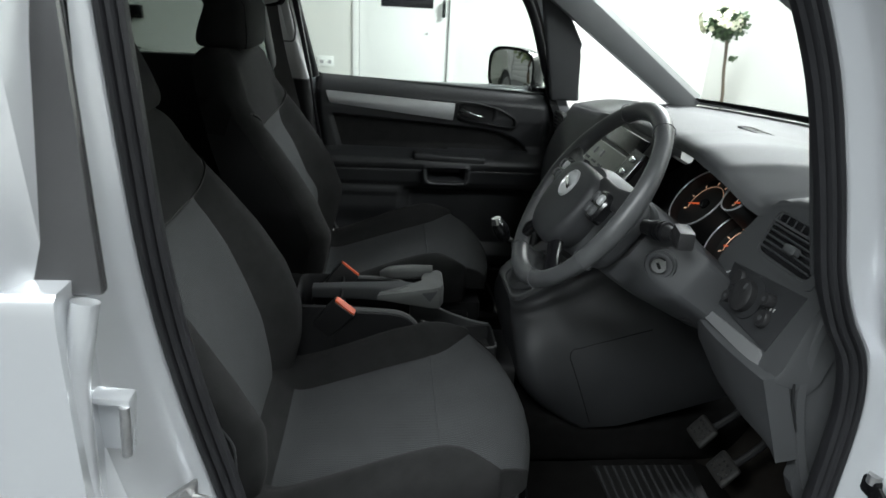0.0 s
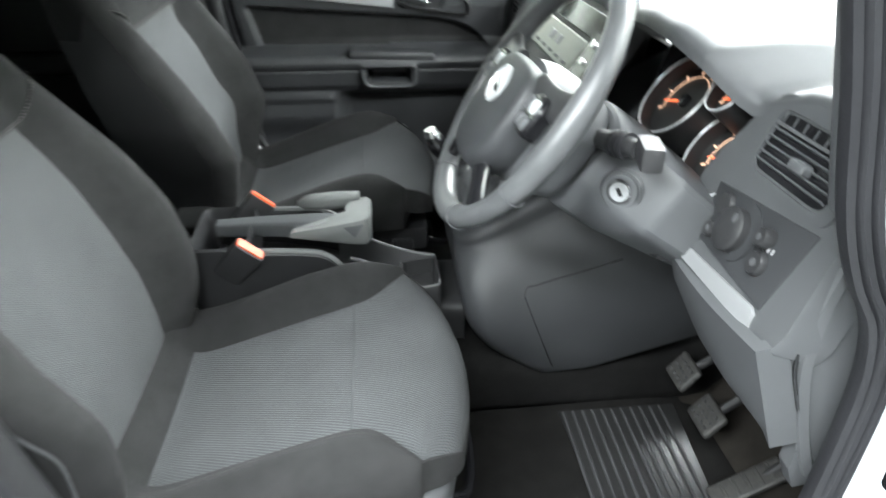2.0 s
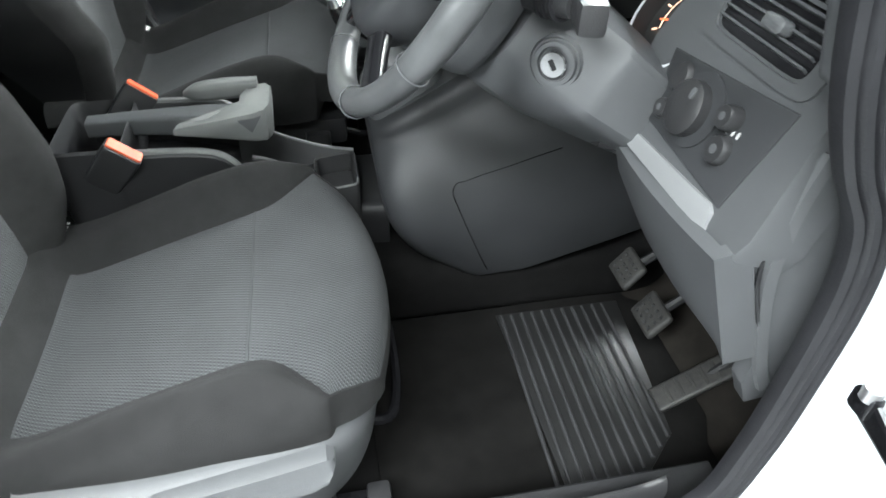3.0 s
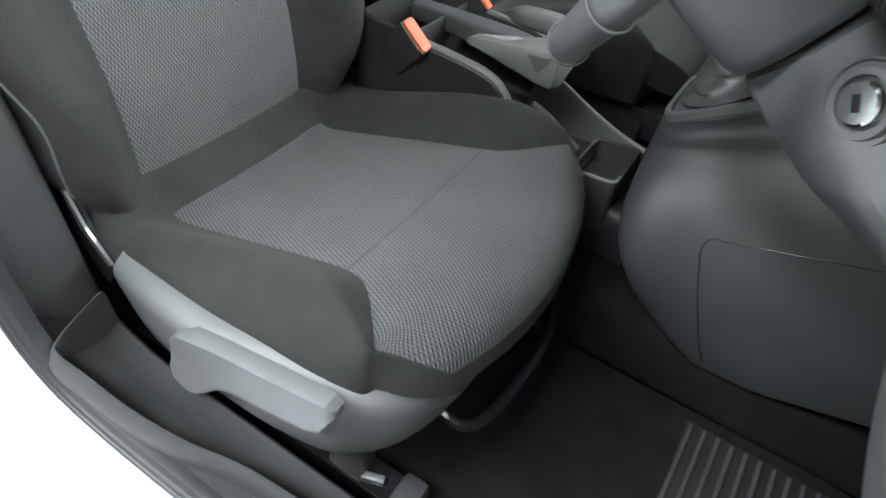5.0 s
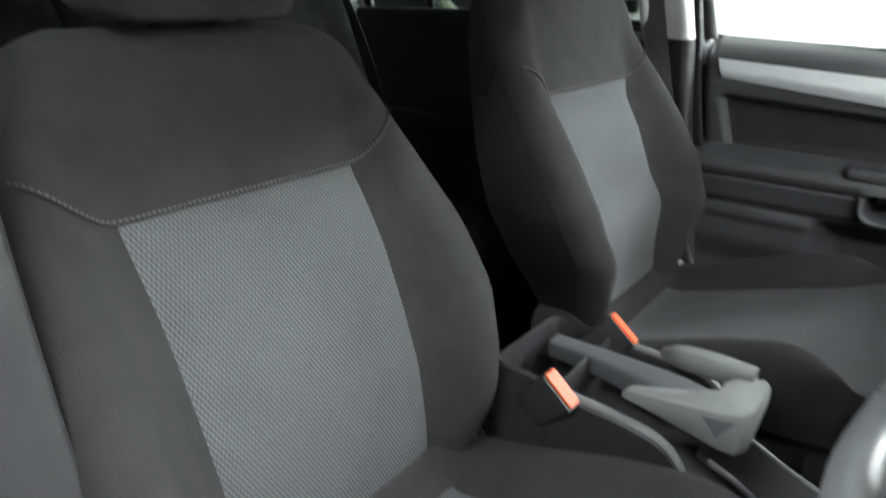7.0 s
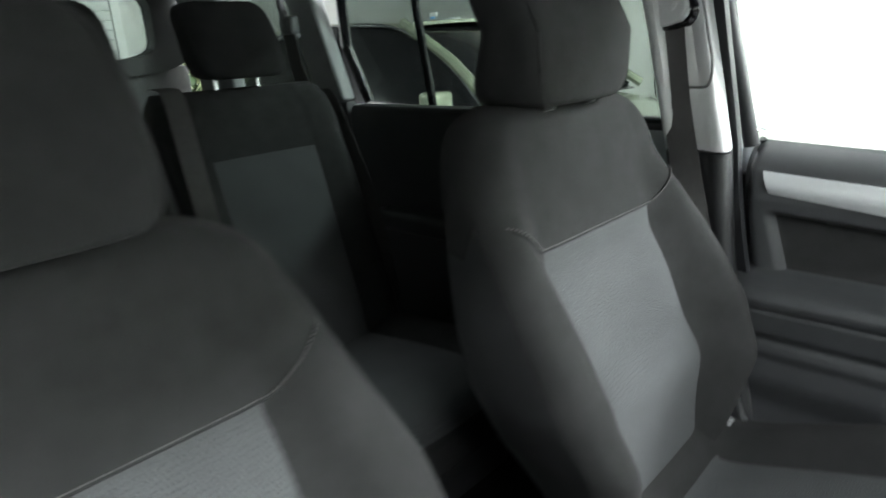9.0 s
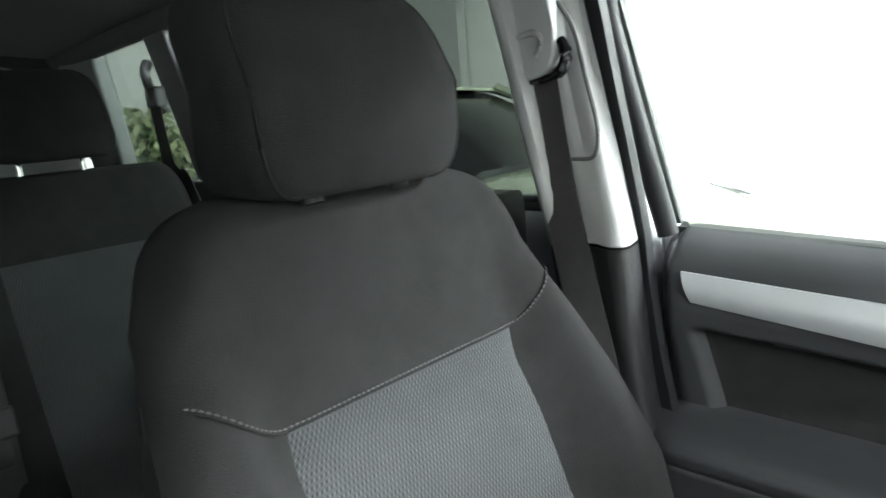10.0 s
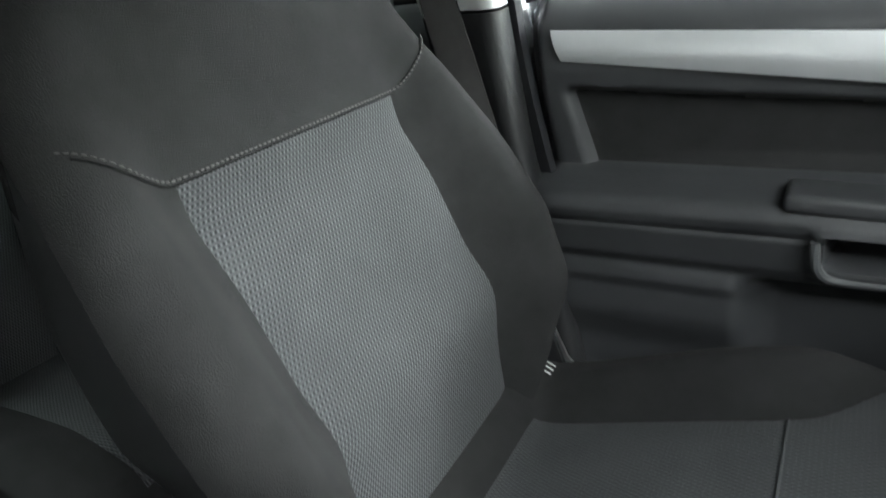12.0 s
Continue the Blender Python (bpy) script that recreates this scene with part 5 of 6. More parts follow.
for side in (-1, 1):
    b_trim(side, [1.089 + 0.461 * k / 12 for k in range(13)], PALE, "pillar_trim", "pale grey pillar cover")
    b_trim(side, [0.46 + 0.625 * k / 12 for k in range(13)], DARK, "pillar_base", "dark lower pillar cover")
    # shade of the moulded groove round the belt guide, drawn as a darker tube
    groove = smooth_path([(x, side * y, z) for x, y, z in ((-0.242, 0.648, 1.39), (-0.222, 0.650, 1.356), (-0.206, 0.652, 1.287), (-0.197, 0.655, 1.242), (-0.197, 0.656, 1.216), (-0.205, 0.656, 1.198), (-0.234, 0.655, 1.197))], 5)
    part("groove_shade", tubed(groove, 0.0028, 6), LINER, shell)
# roof, glass, front and rear ends
part("roof_skin", sheet(lambda u, v: (-2.15 + 2.66 * u, -0.66 + 1.32 * v, 1.585 + 0.045 * math.sin(math.pi * v) + 0.03 * math.sin(math.pi * u)), [k / 10 for k in range(11)], [k / 10 for k in range(11)], (0, 0, 0.012)), PAINT, shell)
part("headliner", sheet(lambda u, v: (-2.1 + 2.62 * u, -0.66 + 1.32 * v, 1.535 + 0.035 * math.sin(math.pi * v) + 0.02 * math.sin(math.pi * u)), [k / 10 for k in range(11)], [k / 10 for k in range(11)], (0, 0, 0.015)), LINER, shell, "pale grey cloth roof lining")


def screen_fn(u, v):
    y = (-1 + 2 * u)
    xb, zb = screen_base(0.70 * y)
    xt, zt = 0.53 - 0.06 * y * y, 1.525 - 0.02 * y * y
    return (xb + (xt - xb) * v, (0.72 - 0.11 * v) * y, zb + (zt - zb) * v)


scr = part("windscreen", sheet(screen_fn, [k / 14 for k in range(15)], [k / 8 for k in range(9)]), CLEAR, shell, "clear windscreen")
scr.visible_shadow = False
part("screen_band", sheet(lambda u, v: Vector(screen_fn(u, 0.045 * v)) + Vector((-0.004, 0, 0.002)), [k / 14 for k in range(15)], [0, 0.5, 1], (0.003, 0, 0.003)), GLOSSBLACK, shell, "black band along the foot of the glass")
for side in (-1, 1):
    u = 0.0 if side < 0 else 1.0
    rings = []
    for k in range(13):
        p = Vector(screen_fn(u, k / 12))
        w = 0.040 + 0.012 * k / 12
        rings.append([p + Vector((a, side * b, c)) for a, b, c in ((0.02, 0.02, 0.03), (0.0, -0.028, 0.012), (-0.03, -0.030, -0.012), (-w, -0.012, -w * 0.9), (-w, 0.035, -w * 0.9), (0.0, 0.06, 0.0))])
    part("screen_pillar", skinned(rings), SHADE, shell, "grey windscreen pillar cover", 50)
    # quarter glass surround
    part("quarter_post", slab([(0.622, side * 0.706, 1.045), (0.718, side * 0.706, 1.045), (0.692, side * 0.700, 1.19), (0.705, side * 0.698, 1.225), (0.62, side * 0.675, 1.36), (0.553, side * 0.675, 1.36)], (0, side * 0.026, 0), 0.010, 3), DASH, shell, "grey post before the quarter glass")
    q = part("quarter_glass", slab([(0.70, side * 0.745, 1.05), (0.97, side * 0.745, 1.06), (0.69, side * 0.735, 1.22)], (0, side * 0.003, 0)), CLEAR, shell)
    q.visible_shadow = False
for side in (-1, 1):
    part("kick_panel", slab([(0.705, side * 0.700, 0.32), (1.10, side * 0.700, 0.32), (1.10, side * 0.700, 1.04), (0.70, side * 0.700, 1.04), (0.735, side * 0.700, 0.9), (0.73, side * 0.700, 0.6)], (0, side * 0.012, 0), 0.004), DARK, shell, "dark footwell side trim")
part("bonnet", sheet(lambda u, v: (1.36 + 0.80 * u, -0.78 + 1.56 * v, 1.02 - 0.22 * u * u - 0.05 * (2 * v - 1) ** 2), [k / 8 for k in range(9)], [k / 8 for k in range(9)], (0, 0, -0.02)), PAINT, shell, "silver bonnet")
part("nose", skinned([[(x, py, 0.5 + pz) for py, pz in squared(w, h, 24, 4)] for x, w, h in ((1.2, 0.86, 0.32), (1.9, 0.84, 0.30), (2.15, 0.78, 0.26), (2.25, 0.6, 0.2))]), PAINT, shell)
# rear half: side walls with window openings, tailgate
for side in (-1, 1):
    part("rear_pillar_trim", slab([(-1.275, side * 0.72, 1.15), (-1.40, side * 0.72, 1.15), (-1.46, side * 0.66, 1.52), (-1.34, side * 0.66, 1.52)], (0, side * 0.05, 0), 0.012, 3), SHADE, shell, "rear pillar cover, shade put into its grey")
    part("rear_pillar_trim", slab([(-1.86, side * 0.72, 1.12), (-2.05, side * 0.70, 1.12), (-2.05, side * 0.64, 1.54), (-1.82, side * 0.66, 1.54)], (0, side * 0.05, 0), 0.012, 3), SHADE, shell)
    part("cargo_side", slab([(-1.25, side * 0.71, 0.32), (-2.1, side * 0.71, 0.32), (-2.1, side * 0.71, 1.15), (-1.25, side * 0.71, 1.15)], (0, side * 0.04, 0), 0.01), DARK, shell, "dark rear side lining")
    part("quarter_panel", slab([(-1.20, side * 0.80, 0.3), (-2.25, side * 0.80, 0.3), (-2.2, side * 0.80, 1.12), (-1.20, side * 0.80, 1.12)], (0, side * 0.08, 0), 0.02, 3), PAINT, shell)
    g = part("rear_quarter_glass", slab([(-1.38, side * 0.775, 1.12), (-1.9, side * 0.775, 1.12), (-1.86, side * 0.70, 1.52), (-1.44, side * 0.70, 1.52)], (0, side * 0.003, 0)), DIMMED, shell, "clear quarter glass, darkened to dim the rear")
    part("rear_sill_trim", boxed((-0.72, side * 0.722, 0.40), (1.04, 0.13, 0.17), 0.02), DARK, shell, "dark rear sill trim")
    part("cant_rail", tubed([(-2.1, side * 0.665, 1.535), (-1.0, side * 0.67, 1.555), (0.25, side * 0.66, 1.545)], 0.035, 10), LINER, shell)
part("tailgate_lower", boxed((-2.16, 0, 0.78), (0.07, 1.4, 0.98), 0.02), DARK, shell, "dark tailgate lining")
part("tailgate_frame", skinned([[(x, py, 1.41 + pz) for py, pz in squared(w, h, 28, 6)] for x, w, h in ((-2.17, 0.70, 0.17), (-2.10, 0.70, 0.17), (-2.10, 0.58, 0.115), (-2.17, 0.58, 0.115))] + [[(-2.17, py, 1.41 + pz) for py, pz in squared(0.70, 0.17, 28, 6)]], cap=False), DARK, shell, "", 30)
g = part("tailgate_glass", boxed((-2.15, 0, 1.41), (0.004, 1.17, 0.24)), DIMMED, shell)
part("handhold", tubed(smooth_path([(-1.37, 0.655, 1.33), (-1.38, 0.635, 1.36), (-1.40, 0.63, 1.42), (-1.41, 0.645, 1.45)], 4), 0.012, 8), MID, shell)

# ---- the passenger's front door, shut ----
pdoor = thing("door_2", (0.2, 0.75, 0.5), "closed passenger door with dark card, silver strip and chrome handle", "car door", "car doors", "structure")


def belt(x):
    return 1.095 - 0.048 * (x + 0.142)


def recess(x, b):
    """1 inside the sunk cloth field, whose front end sweeps down below the handle."""
    ledge = 0.238 - 0.045 * (x + 0.142)
    top = float(np.interp(x, (-0.1, 0.40, 0.47, 0.51, 0.54, 0.56, 0.575, 0.60), (0.112, 0.124, 0.134, 0.147, 0.166, 0.186, 0.21, 0.25)))
    return ease((x + 0.104 - 0.25 * max(0.0, 0.128 - b)) / 0.018) * ease((b - top) / 0.012) * ease((ledge - 0.006 - b) / 0.008)


def card_y(x, b):
    """How far out the inner skin lies, b metres below the belt."""
    k = [(0.0, 0.768), (0.006, 0.752), (0.018, 0.727), (0.034, 0.708), (0.045, 0.702), (0.095, 0.700), (0.106, 0.702)]
    ledge = 0.238 - 0.045 * (x + 0.142)
    k += [(ledge - 0.012, 0.712), (ledge - 0.004, 0.700), (ledge, 0.655), (ledge + 0.006, 0.637), (ledge + 0.02, 0.630), (ledge + 0.034, 0.634), (ledge + 0.040, 0.640), (ledge + 0.044, 0.637), (ledge + 0.085, 0.645), (ledge + 0.105, 0.658), (ledge + 0.118, 0.690), (ledge + 0.14, 0.698), (0.52, 0.690), (0.56, 0.665), (0.585, 0.665), (0.64, 0.70)]
    c = np.array(k)
    y = float(np.interp(b, c[:, 0], c[:, 1]))
    y += 0.016 * min(1.0, max(0.0, (x + 0.11) / 0.42)) * (1 - ease((b - ledge + 0.03) / 0.02))
    # recessed cloth field and its border
    y += 0.019 * recess(x, b)
    # pull cup in the armrest
    cx = ease((x - 0.217) / 0.014) * ease((0.345 - x) / 0.016)
    cb = ease((b - ledge - 0.028) / 0.012) * ease((ledge + 0.075 - b) / 0.012)
    y += 0.055 * cx * cb
    rim = ease((x - 0.200) / 0.012) * ease((0.362 - x) / 0.012) * ease((b - ledge - 0.02) / 0.01) * ease((ledge + 0.092 - b) / 0.01)
    y -= 0.012 * rim * (1 - cx * cb)
    # low bulge towards the rear
    y -= 0.042 * ease((0.175 - x) / 0.06) * ease((b - ledge - 0.100) / 0.022) * (1 - 0.6 * ease((b - ledge - 0.17) / 0.08))
    # rounded rear and front ends
    y += 0.03 * (1 - ease((x + 0.145) / 0.018)) + 0.05 * ease((x - 0.60) / 0.05)
    # scooped front edge of the upper panel round the handle
    hx = ease((x - 0.315) / 0.012) * ease((0.445 - x - 0.5 * max(0, b - 0.09)) / 0.02) * ease((b - 0.048) / 0.01) * ease((0.110 - b) / 0.01)
    y += 0.020 * hx
    return y


xs = [-0.15 + 0.80 * k / 120 for k in range(121)]
bs = [0, 0.003, 0.006, 0.012, 0.018, 0.026, 0.034] + [0.04 + 0.066 * k / 16 for k in range(16)] + [0.106 + 0.124 * k / 31 for k in range(31)] + [0.23 + 0.41 * k / 100 for k in range(101)]


def down(x, b):
    """Rows that follow the sloping ledge."""
    ledge = 0.238 - 0.045 * (x + 0.142)
    if b <= 0.106:
        return b
    return 0.106 + (b - 0.106) * (ledge - 0.106) / 0.124 if b <= 0.23 else ledge + b - 0.23


grid = {"card": bmesh.new(), "field": bmesh.new()}
verts = {"card": {}, "field": {}}
for i in range(len(xs) - 1):
    for j in range(len(bs) - 1):
        xm, bm_ = (xs[i] + xs[i + 1]) / 2, (bs[j] + bs[j + 1]) / 2
        key = "field" if recess(xm, down(xm, bm_)) > 0.93 else "card"
        quad = []
        for a, c in ((i, j), (i + 1, j), (i + 1, j + 1), (i, j + 1)):
            if (a, c) not in verts[key]:
                b = down(xs[a], bs[c])
                slope = 0.26 * max(0.0, min(b, 0.25) - 0.125) * ease((xs[a] + 0.15) / 0.04) * (1 - ease((xs[a] + 0.08) / 0.25))
                verts[key][(a, c)] = grid[key].verts.new((xs[a] + slope, card_y(xs[a], b), belt(xs[a]) - b))
            quad.append(verts[key][(a, c)])
        grid[key].faces.new(quad)
card = part("door_card", grid["card"], CARD, pdoor, "dark moulded door card with armrest and pull cup", 50)
part("cloth_field", grid["field"], CLOTH, card, "dark recessed panel", 50)
part("card_back", boxed((0.25, 0.80, 0.73), (0.86, 0.06, 0.60), 0.015), DARK, pdoor)
part("outer_skin", boxed((0.25, 0.86, 0.70), (0.90, 0.05, 0.74), 0.02, None, 3), PAINT, pdoor, "silver outer skin")
part("belt_moulding", sheet(lambda u, v: (-0.15 + 0.80 * u, 0.768 + 0.09 * v, belt(-0.15 + 0.80 * u) - 0.012 * v - 0.002), [k / 10 for k in range(11)], [0, 0.5, 1], (0, 0, -0.02)), RUBBER, pdoor)


def strip_fn(u, v):
    b = 0.0435 + 0.009 * u + (0.038 + 0.016 * u) * v
    x = -0.112 + 0.418 * u + 0.012 * v * (1 - u) - 0.006 * u * v
    return (x, 0.6985 + 0.010 * u - 0.006 * math.sin(math.pi * v), belt(x) - b)


part("silver_strip", sheet(strip_fn, [k / 16 for k in range(17)], [k / 8 for k in range(9)], (0, 0.012, 0)), SILVER, pdoor, "brushed silver trim strip", 50)
hand = part("handle_bezel", skinned([[(0.412 + px * s, 0.716 - o, belt(0.412) - 0.080 + pz * s - 0.14 * px) for px, pz in [(a, c * (1 - 0.22 * max(0.0, a / 0.105)) - 0.012 * max(0.0, a / 0.105) ** 2) for a, c in squared(0.105, 0.032, 36, 3.4)]] for s, o in ((1.04, -0.01), (1.04, 0.008), (0.94, 0.010), (0.86, -0.012), (0.3, -0.014))]), DARK, pdoor, "dark oval handle recess")
lev = [(0.328, 0.712, belt(0.33) - 0.069), (0.35, 0.700, belt(0.35) - 0.075), (0.38, 0.701, belt(0.38) - 0.082), (0.402, 0.706, belt(0.40) - 0.086)]
part("handle_lever", tubed(smooth_path(lev, 4), [0.014, 0.0125, 0.011, 0.010, 0.0095, 0.009, 0.009, 0.0088, 0.0085, 0.008, 0.008, 0.007, 0.005], 10, 0.6), CHROME, hand, "bright chrome release lever")
rim_path = [(0.208, 0.036), (0.209, 0.050), (0.212, 0.068), (0.220, 0.080), (0.235, 0.085), (0.27, 0.086), (0.335, 0.085), (0.348, 0.080), (0.354, 0.066), (0.355, 0.030)]
rim_path = [(x, card_y(x, 0.238 - 0.045 * (x + 0.142) + q) - 0.001, belt(x) - (0.238 - 0.045 * (x + 0.142)) - q) for x, q in rim_path]
part("cup_rim", tubed(smooth_path(rim_path, 5), 0.0055, 8), MID, card, "rounded rim of the pull cup")
part("armrest_cap", boxed((0.290, 0.662, belt(0.29) - 0.2205), (0.235, 0.062, 0.022), 0.008, (0, 2.7, 0), 3), CARD, card, "raised front part of the armrest")
frame_path = [(-0.150, 0.750, 1.085), (-0.177, 0.740, 1.20), (-0.200, 0.731, 1.30), (-0.218, 0.722, 1.40), (-0.205, 0.712, 1.48), (-0.14, 0.70, 1.522), (0.1, 0.69, 1.53), (0.35, 0.69, 1.485), (0.47, 0.70, 1.40), (0.54, 0.715, 1.30), (0.60, 0.735, 1.14), (0.635, 0.75, 1.055)]
part("window_frame", tubed(smooth_path(frame_path, 5), 0.0145, 10), RUBBER, pdoor, "black window frame")
g = part("window_pane", slab([(x, y + 0.012, z) for x, y, z in frame_path], (0, 0.003, 0)), CLEAR, pdoor, "clear side window")
g.visible_shadow = False
MN, ML, MC = Vector((-0.83, -0.55, 0)).normalized(), Vector((-0.55, 0.83, 0)).normalized(), Vector((0.53, 0.98, 1.105))


def on_mirror(a, b, out):
    return MC + ML * a + Vector((0, 0, b)) + MN * out


mir = part("mirror_housing", skinned([[on_mirror(a, b, o) for a, b in squared(0.120 * s, 0.084 * s, 28, 3.4)] for o, s in ((-0.004, 0.93), (0.006, 0.96), (0.004, 1.0), (-0.03, 1.0), (-0.07, 0.86), (-0.10, 0.5))]), GLOSSBLACK, pdoor, "dark door mirror")
part("mirror_arm", boxed((0.60, 0.86, 1.055), (0.06, 0.14, 0.04), 0.012), GLOSSBLACK, mir)
part("mirror_pane", skinned([[on_mirror(a, b, o) for a, b in squared(0.109 * s, 0.074 * s, 28, 3.4)] for o, s in ((-0.003, 1.0), (0.0005, 0.99), (0.001, 0.4))]), MIRROR, mir, "mirror glass")

# ---- the driver's door, swung open ----
ddoor = thing("door_3", (0.78, -0.9, 0.5), "open driver door seen from its hinge end", "car door", "car doors", "structure")
hinge, way = Vector((0.80, -0.90, 0)), Vector((0.55, -0.835, 0)).normalized()
across = Vector((-way.y, way.x, 0))


def door_at(a, b, z):
    return hinge + way * a + across * b + Vector((0, 0, z))


bm = bmesh.new()
skin(bm, [[door_at(a, b, z) for b, z in squared(0.045, 0.36, 20, 8)] for a in (0.02, 0.03, 0.95, 0.97)])
for v in bm.verts:
    v.co.z += 0.70
part("outer_skin", bm, PAINT, ddoor, "silver outer skin")
bm = bmesh.new()
skin(bm, [[door_at(a, -0.05 - 0.028 + b, z) for b, z in squared(0.028, 0.33, 20, 6)] for a in (0.07, 0.09, 0.90, 0.93)])
for v in bm.verts:
    v.co.z += 0.71
part("door_card", bm, DARK, ddoor, "dark door card")

# ---- the rear doors ----
for side in (-1, 1):
    rd = thing("door_4" if side < 0 else "door_5", (-0.75, side * 0.8, 0.5), "closed rear door with dark lining and darkened clear window", "car door", "car doors", "structure")
    rear_edge, front_edge = -1.22, -0.200
    # Driver's cover is wider: behind the seal it stands for glass grey with reflection.
    wide = 0.21 if side < 0 else 0.11
    part("outer_skin", skinned([[(x, side * (0.868 + b), 0.72 + z) for b, z in squared(0.032, 0.375, 24, 9)] for x in (rear_edge, rear_edge + 0.01, front_edge - 0.008, front_edge)]), PAINT, rd, "silver outer skin")
    part("door_hem", tubed(smooth_path([(front_edge + 0.014, side * 0.868, 1.078), (front_edge + 0.008, side * 0.874, 1.045), (front_edge - 0.004, side * 0.877, 0.98), (front_edge - 0.010, side * 0.878, 0.86), (front_edge - 0.012, side * 0.878, 0.62), (front_edge - 0.012, side * 0.876, 0.40)], 5), 0.013, 10), PAINT, rd, "rolled door edge")
    part("lining", skinned([[(x, side * (0.735 + b), 0.765 + z) for b, z in squared(0.04, 0.375, 24, 9)] for x in (rear_edge, rear_edge + 0.02, -0.42, -0.40)]), DARK, rd, "dark moulded lining")
    part("arm_rest", boxed((-0.82, side * 0.68, 0.84), (0.55, 0.07, 0.06), 0.02, None, 3), DARK, rd)
    part("belt_moulding", boxed(((rear_edge + front_edge) / 2 - 0.05, side * 0.865, 1.102), (front_edge - rear_edge - 0.10, 0.05, 0.03), 0.012, None, 3), PILLARGLOSS, rd, "dark belt moulding")
    top = [(front_edge - 0.002, 1.10), (front_edge - 0.02, 1.25), (front_edge - 0.032, 1.40), (front_edge - 0.05, 1.50), (-0.6, 1.53), (-1.05, 1.52), (-1.25, 1.46), (-1.30, 1.30), (-1.275, 1.14)]
    pts = [(x, side * (0.832 - 0.30 * (z - 1.1)), z) for x, z in top]
    fr = bmesh.new()
    for a, b in zip(pts, pts[1:]):
        tube(fr, [a, b], 0.016, 8)
    part("window_frame", fr, GLOSSBLACK, rd, "dark window frame")
    part("pillar_cover", slab([(front_edge + 0.027, side * 0.862, 1.080), (front_edge - wide, side * 0.862, 1.080), (front_edge - wide - 0.04, side * 0.742, 1.50), (front_edge - 0.028, side * 0.742, 1.50)], (0, -side * 0.016, 0), 0.004), PILLARGLOSS, rd, "dark glossy pillar cover, running on over the glass")
    part("glass_seal", tubed([(front_edge - 0.068, side * 0.8635, 1.082), (front_edge - 0.098, side * 0.7435, 1.50)], 0.0035, 8), RUBBER, rd, "black seal beside the glass")
    part("divider_bar", tubed([(-1.02, side * 0.83, 1.12), (-0.98, side * 0.72, 1.52)], 0.012, 8), GLOSSBLACK, rd, "dark upright bar in the window")
    g = part("window_pane", slab([(x, y * 0.995, z) for x, y, z in pts], (0, side * 0.003, 0)), DIMMED, rd, "clear rear window, darkened to dim the rear")

# ---- belts ----
for side, name in ((1, "passenger"), (-1, "driver")):
    sb = thing("seat_belt", (-0.27, side * 0.69, 0.5), "dark seat belt hanging down the pillar from its guide", "seat belt", "front seat belts")
    line = [(-0.269, 0.641, 1.302), (-0.263, 0.642, 1.25), (-0.250, 0.640, 1.17), (-0.232, 0.637, 1.09), (-0.206, 0.636, 0.983), (-0.188, 0.636, 0.90), (-0.165, 0.637, 0.74), (-0.15, 0.64, 0.55)]
    if side < 0:
        line = [(-0.269, 0.641, 1.302), (-0.262, 0.642, 1.25), (-0.250, 0.640, 1.15), (-0.244, 0.638, 1.02), (-0.228, 0.638, 0.90), (-0.213, 0.638, 0.74), (-0.21, 0.64, 0.55)]
    rings = []
    for x, y, z in smooth_path(line, 4):
        rings.append([(x + a, side * (y + b + 0.16 * a), z + 0.10 * a) for a, b in ((-0.024, -0.0008), (0.024, -0.0008), (0.024, 0.0008), (-0.024, 0.0008))])
    part("webbing", skinned(rings), WEB, sb, "grey woven webbing")
    if side < 0:
        tongue = part("belt_tongue", boxed((-0.245, -0.645, 0.885), (0.055, 0.020, 0.05), 0.006, (0, 25, 0), 3), DARK, sb, "black plastic belt tongue")
        part("tongue_plate", boxed((-0.220, -0.647, 0.848), (0.024, 0.003, 0.045), 0.001, (0, 25, 0)), STEEL, tongue)
    outline = [(-0.307, 1.302), (-0.297, 1.297), (-0.264, 1.301), (-0.242, 1.312), (-0.234, 1.330), (-0.237, 1.36), (-0.247, 1.43), (-0.325, 1.43), (-0.316, 1.35)]
    guide = part("guide", slab([(x, side * 0.627, z) for x, z in outline], (0, side * 0.034, 0), 0.007, 3), PALE, sb, "pale grey belt guide")
    part("guide_rib", tubed(smooth_path([(-0.300, side * 0.628, 1.351), (-0.268, side * 0.627, 1.356), (-0.256, side * 0.627, 1.350), (-0.255, side * 0.628, 1.336), (-0.262, side * 0.628, 1.328)], 4), 0.0045, 8), PALE, guide)
    part("guide_slot", tubed(smooth_path([(-0.294, side * 0.637, 1.297), (-0.266, side * 0.636, 1.298), (-0.236, side * 0.636, 1.305), (-0.226, side * 0.637, 1.320), (-0.228, side * 0.638, 1.335), (-0.236, side * 0.640, 1.345)], 4), [0.004] * 4 + [0.005] * 4 + [0.008] * 4 + [0.008] * 4 + [0.007] * 4 + [0.004], 8), GLOSSBLACK, guide)

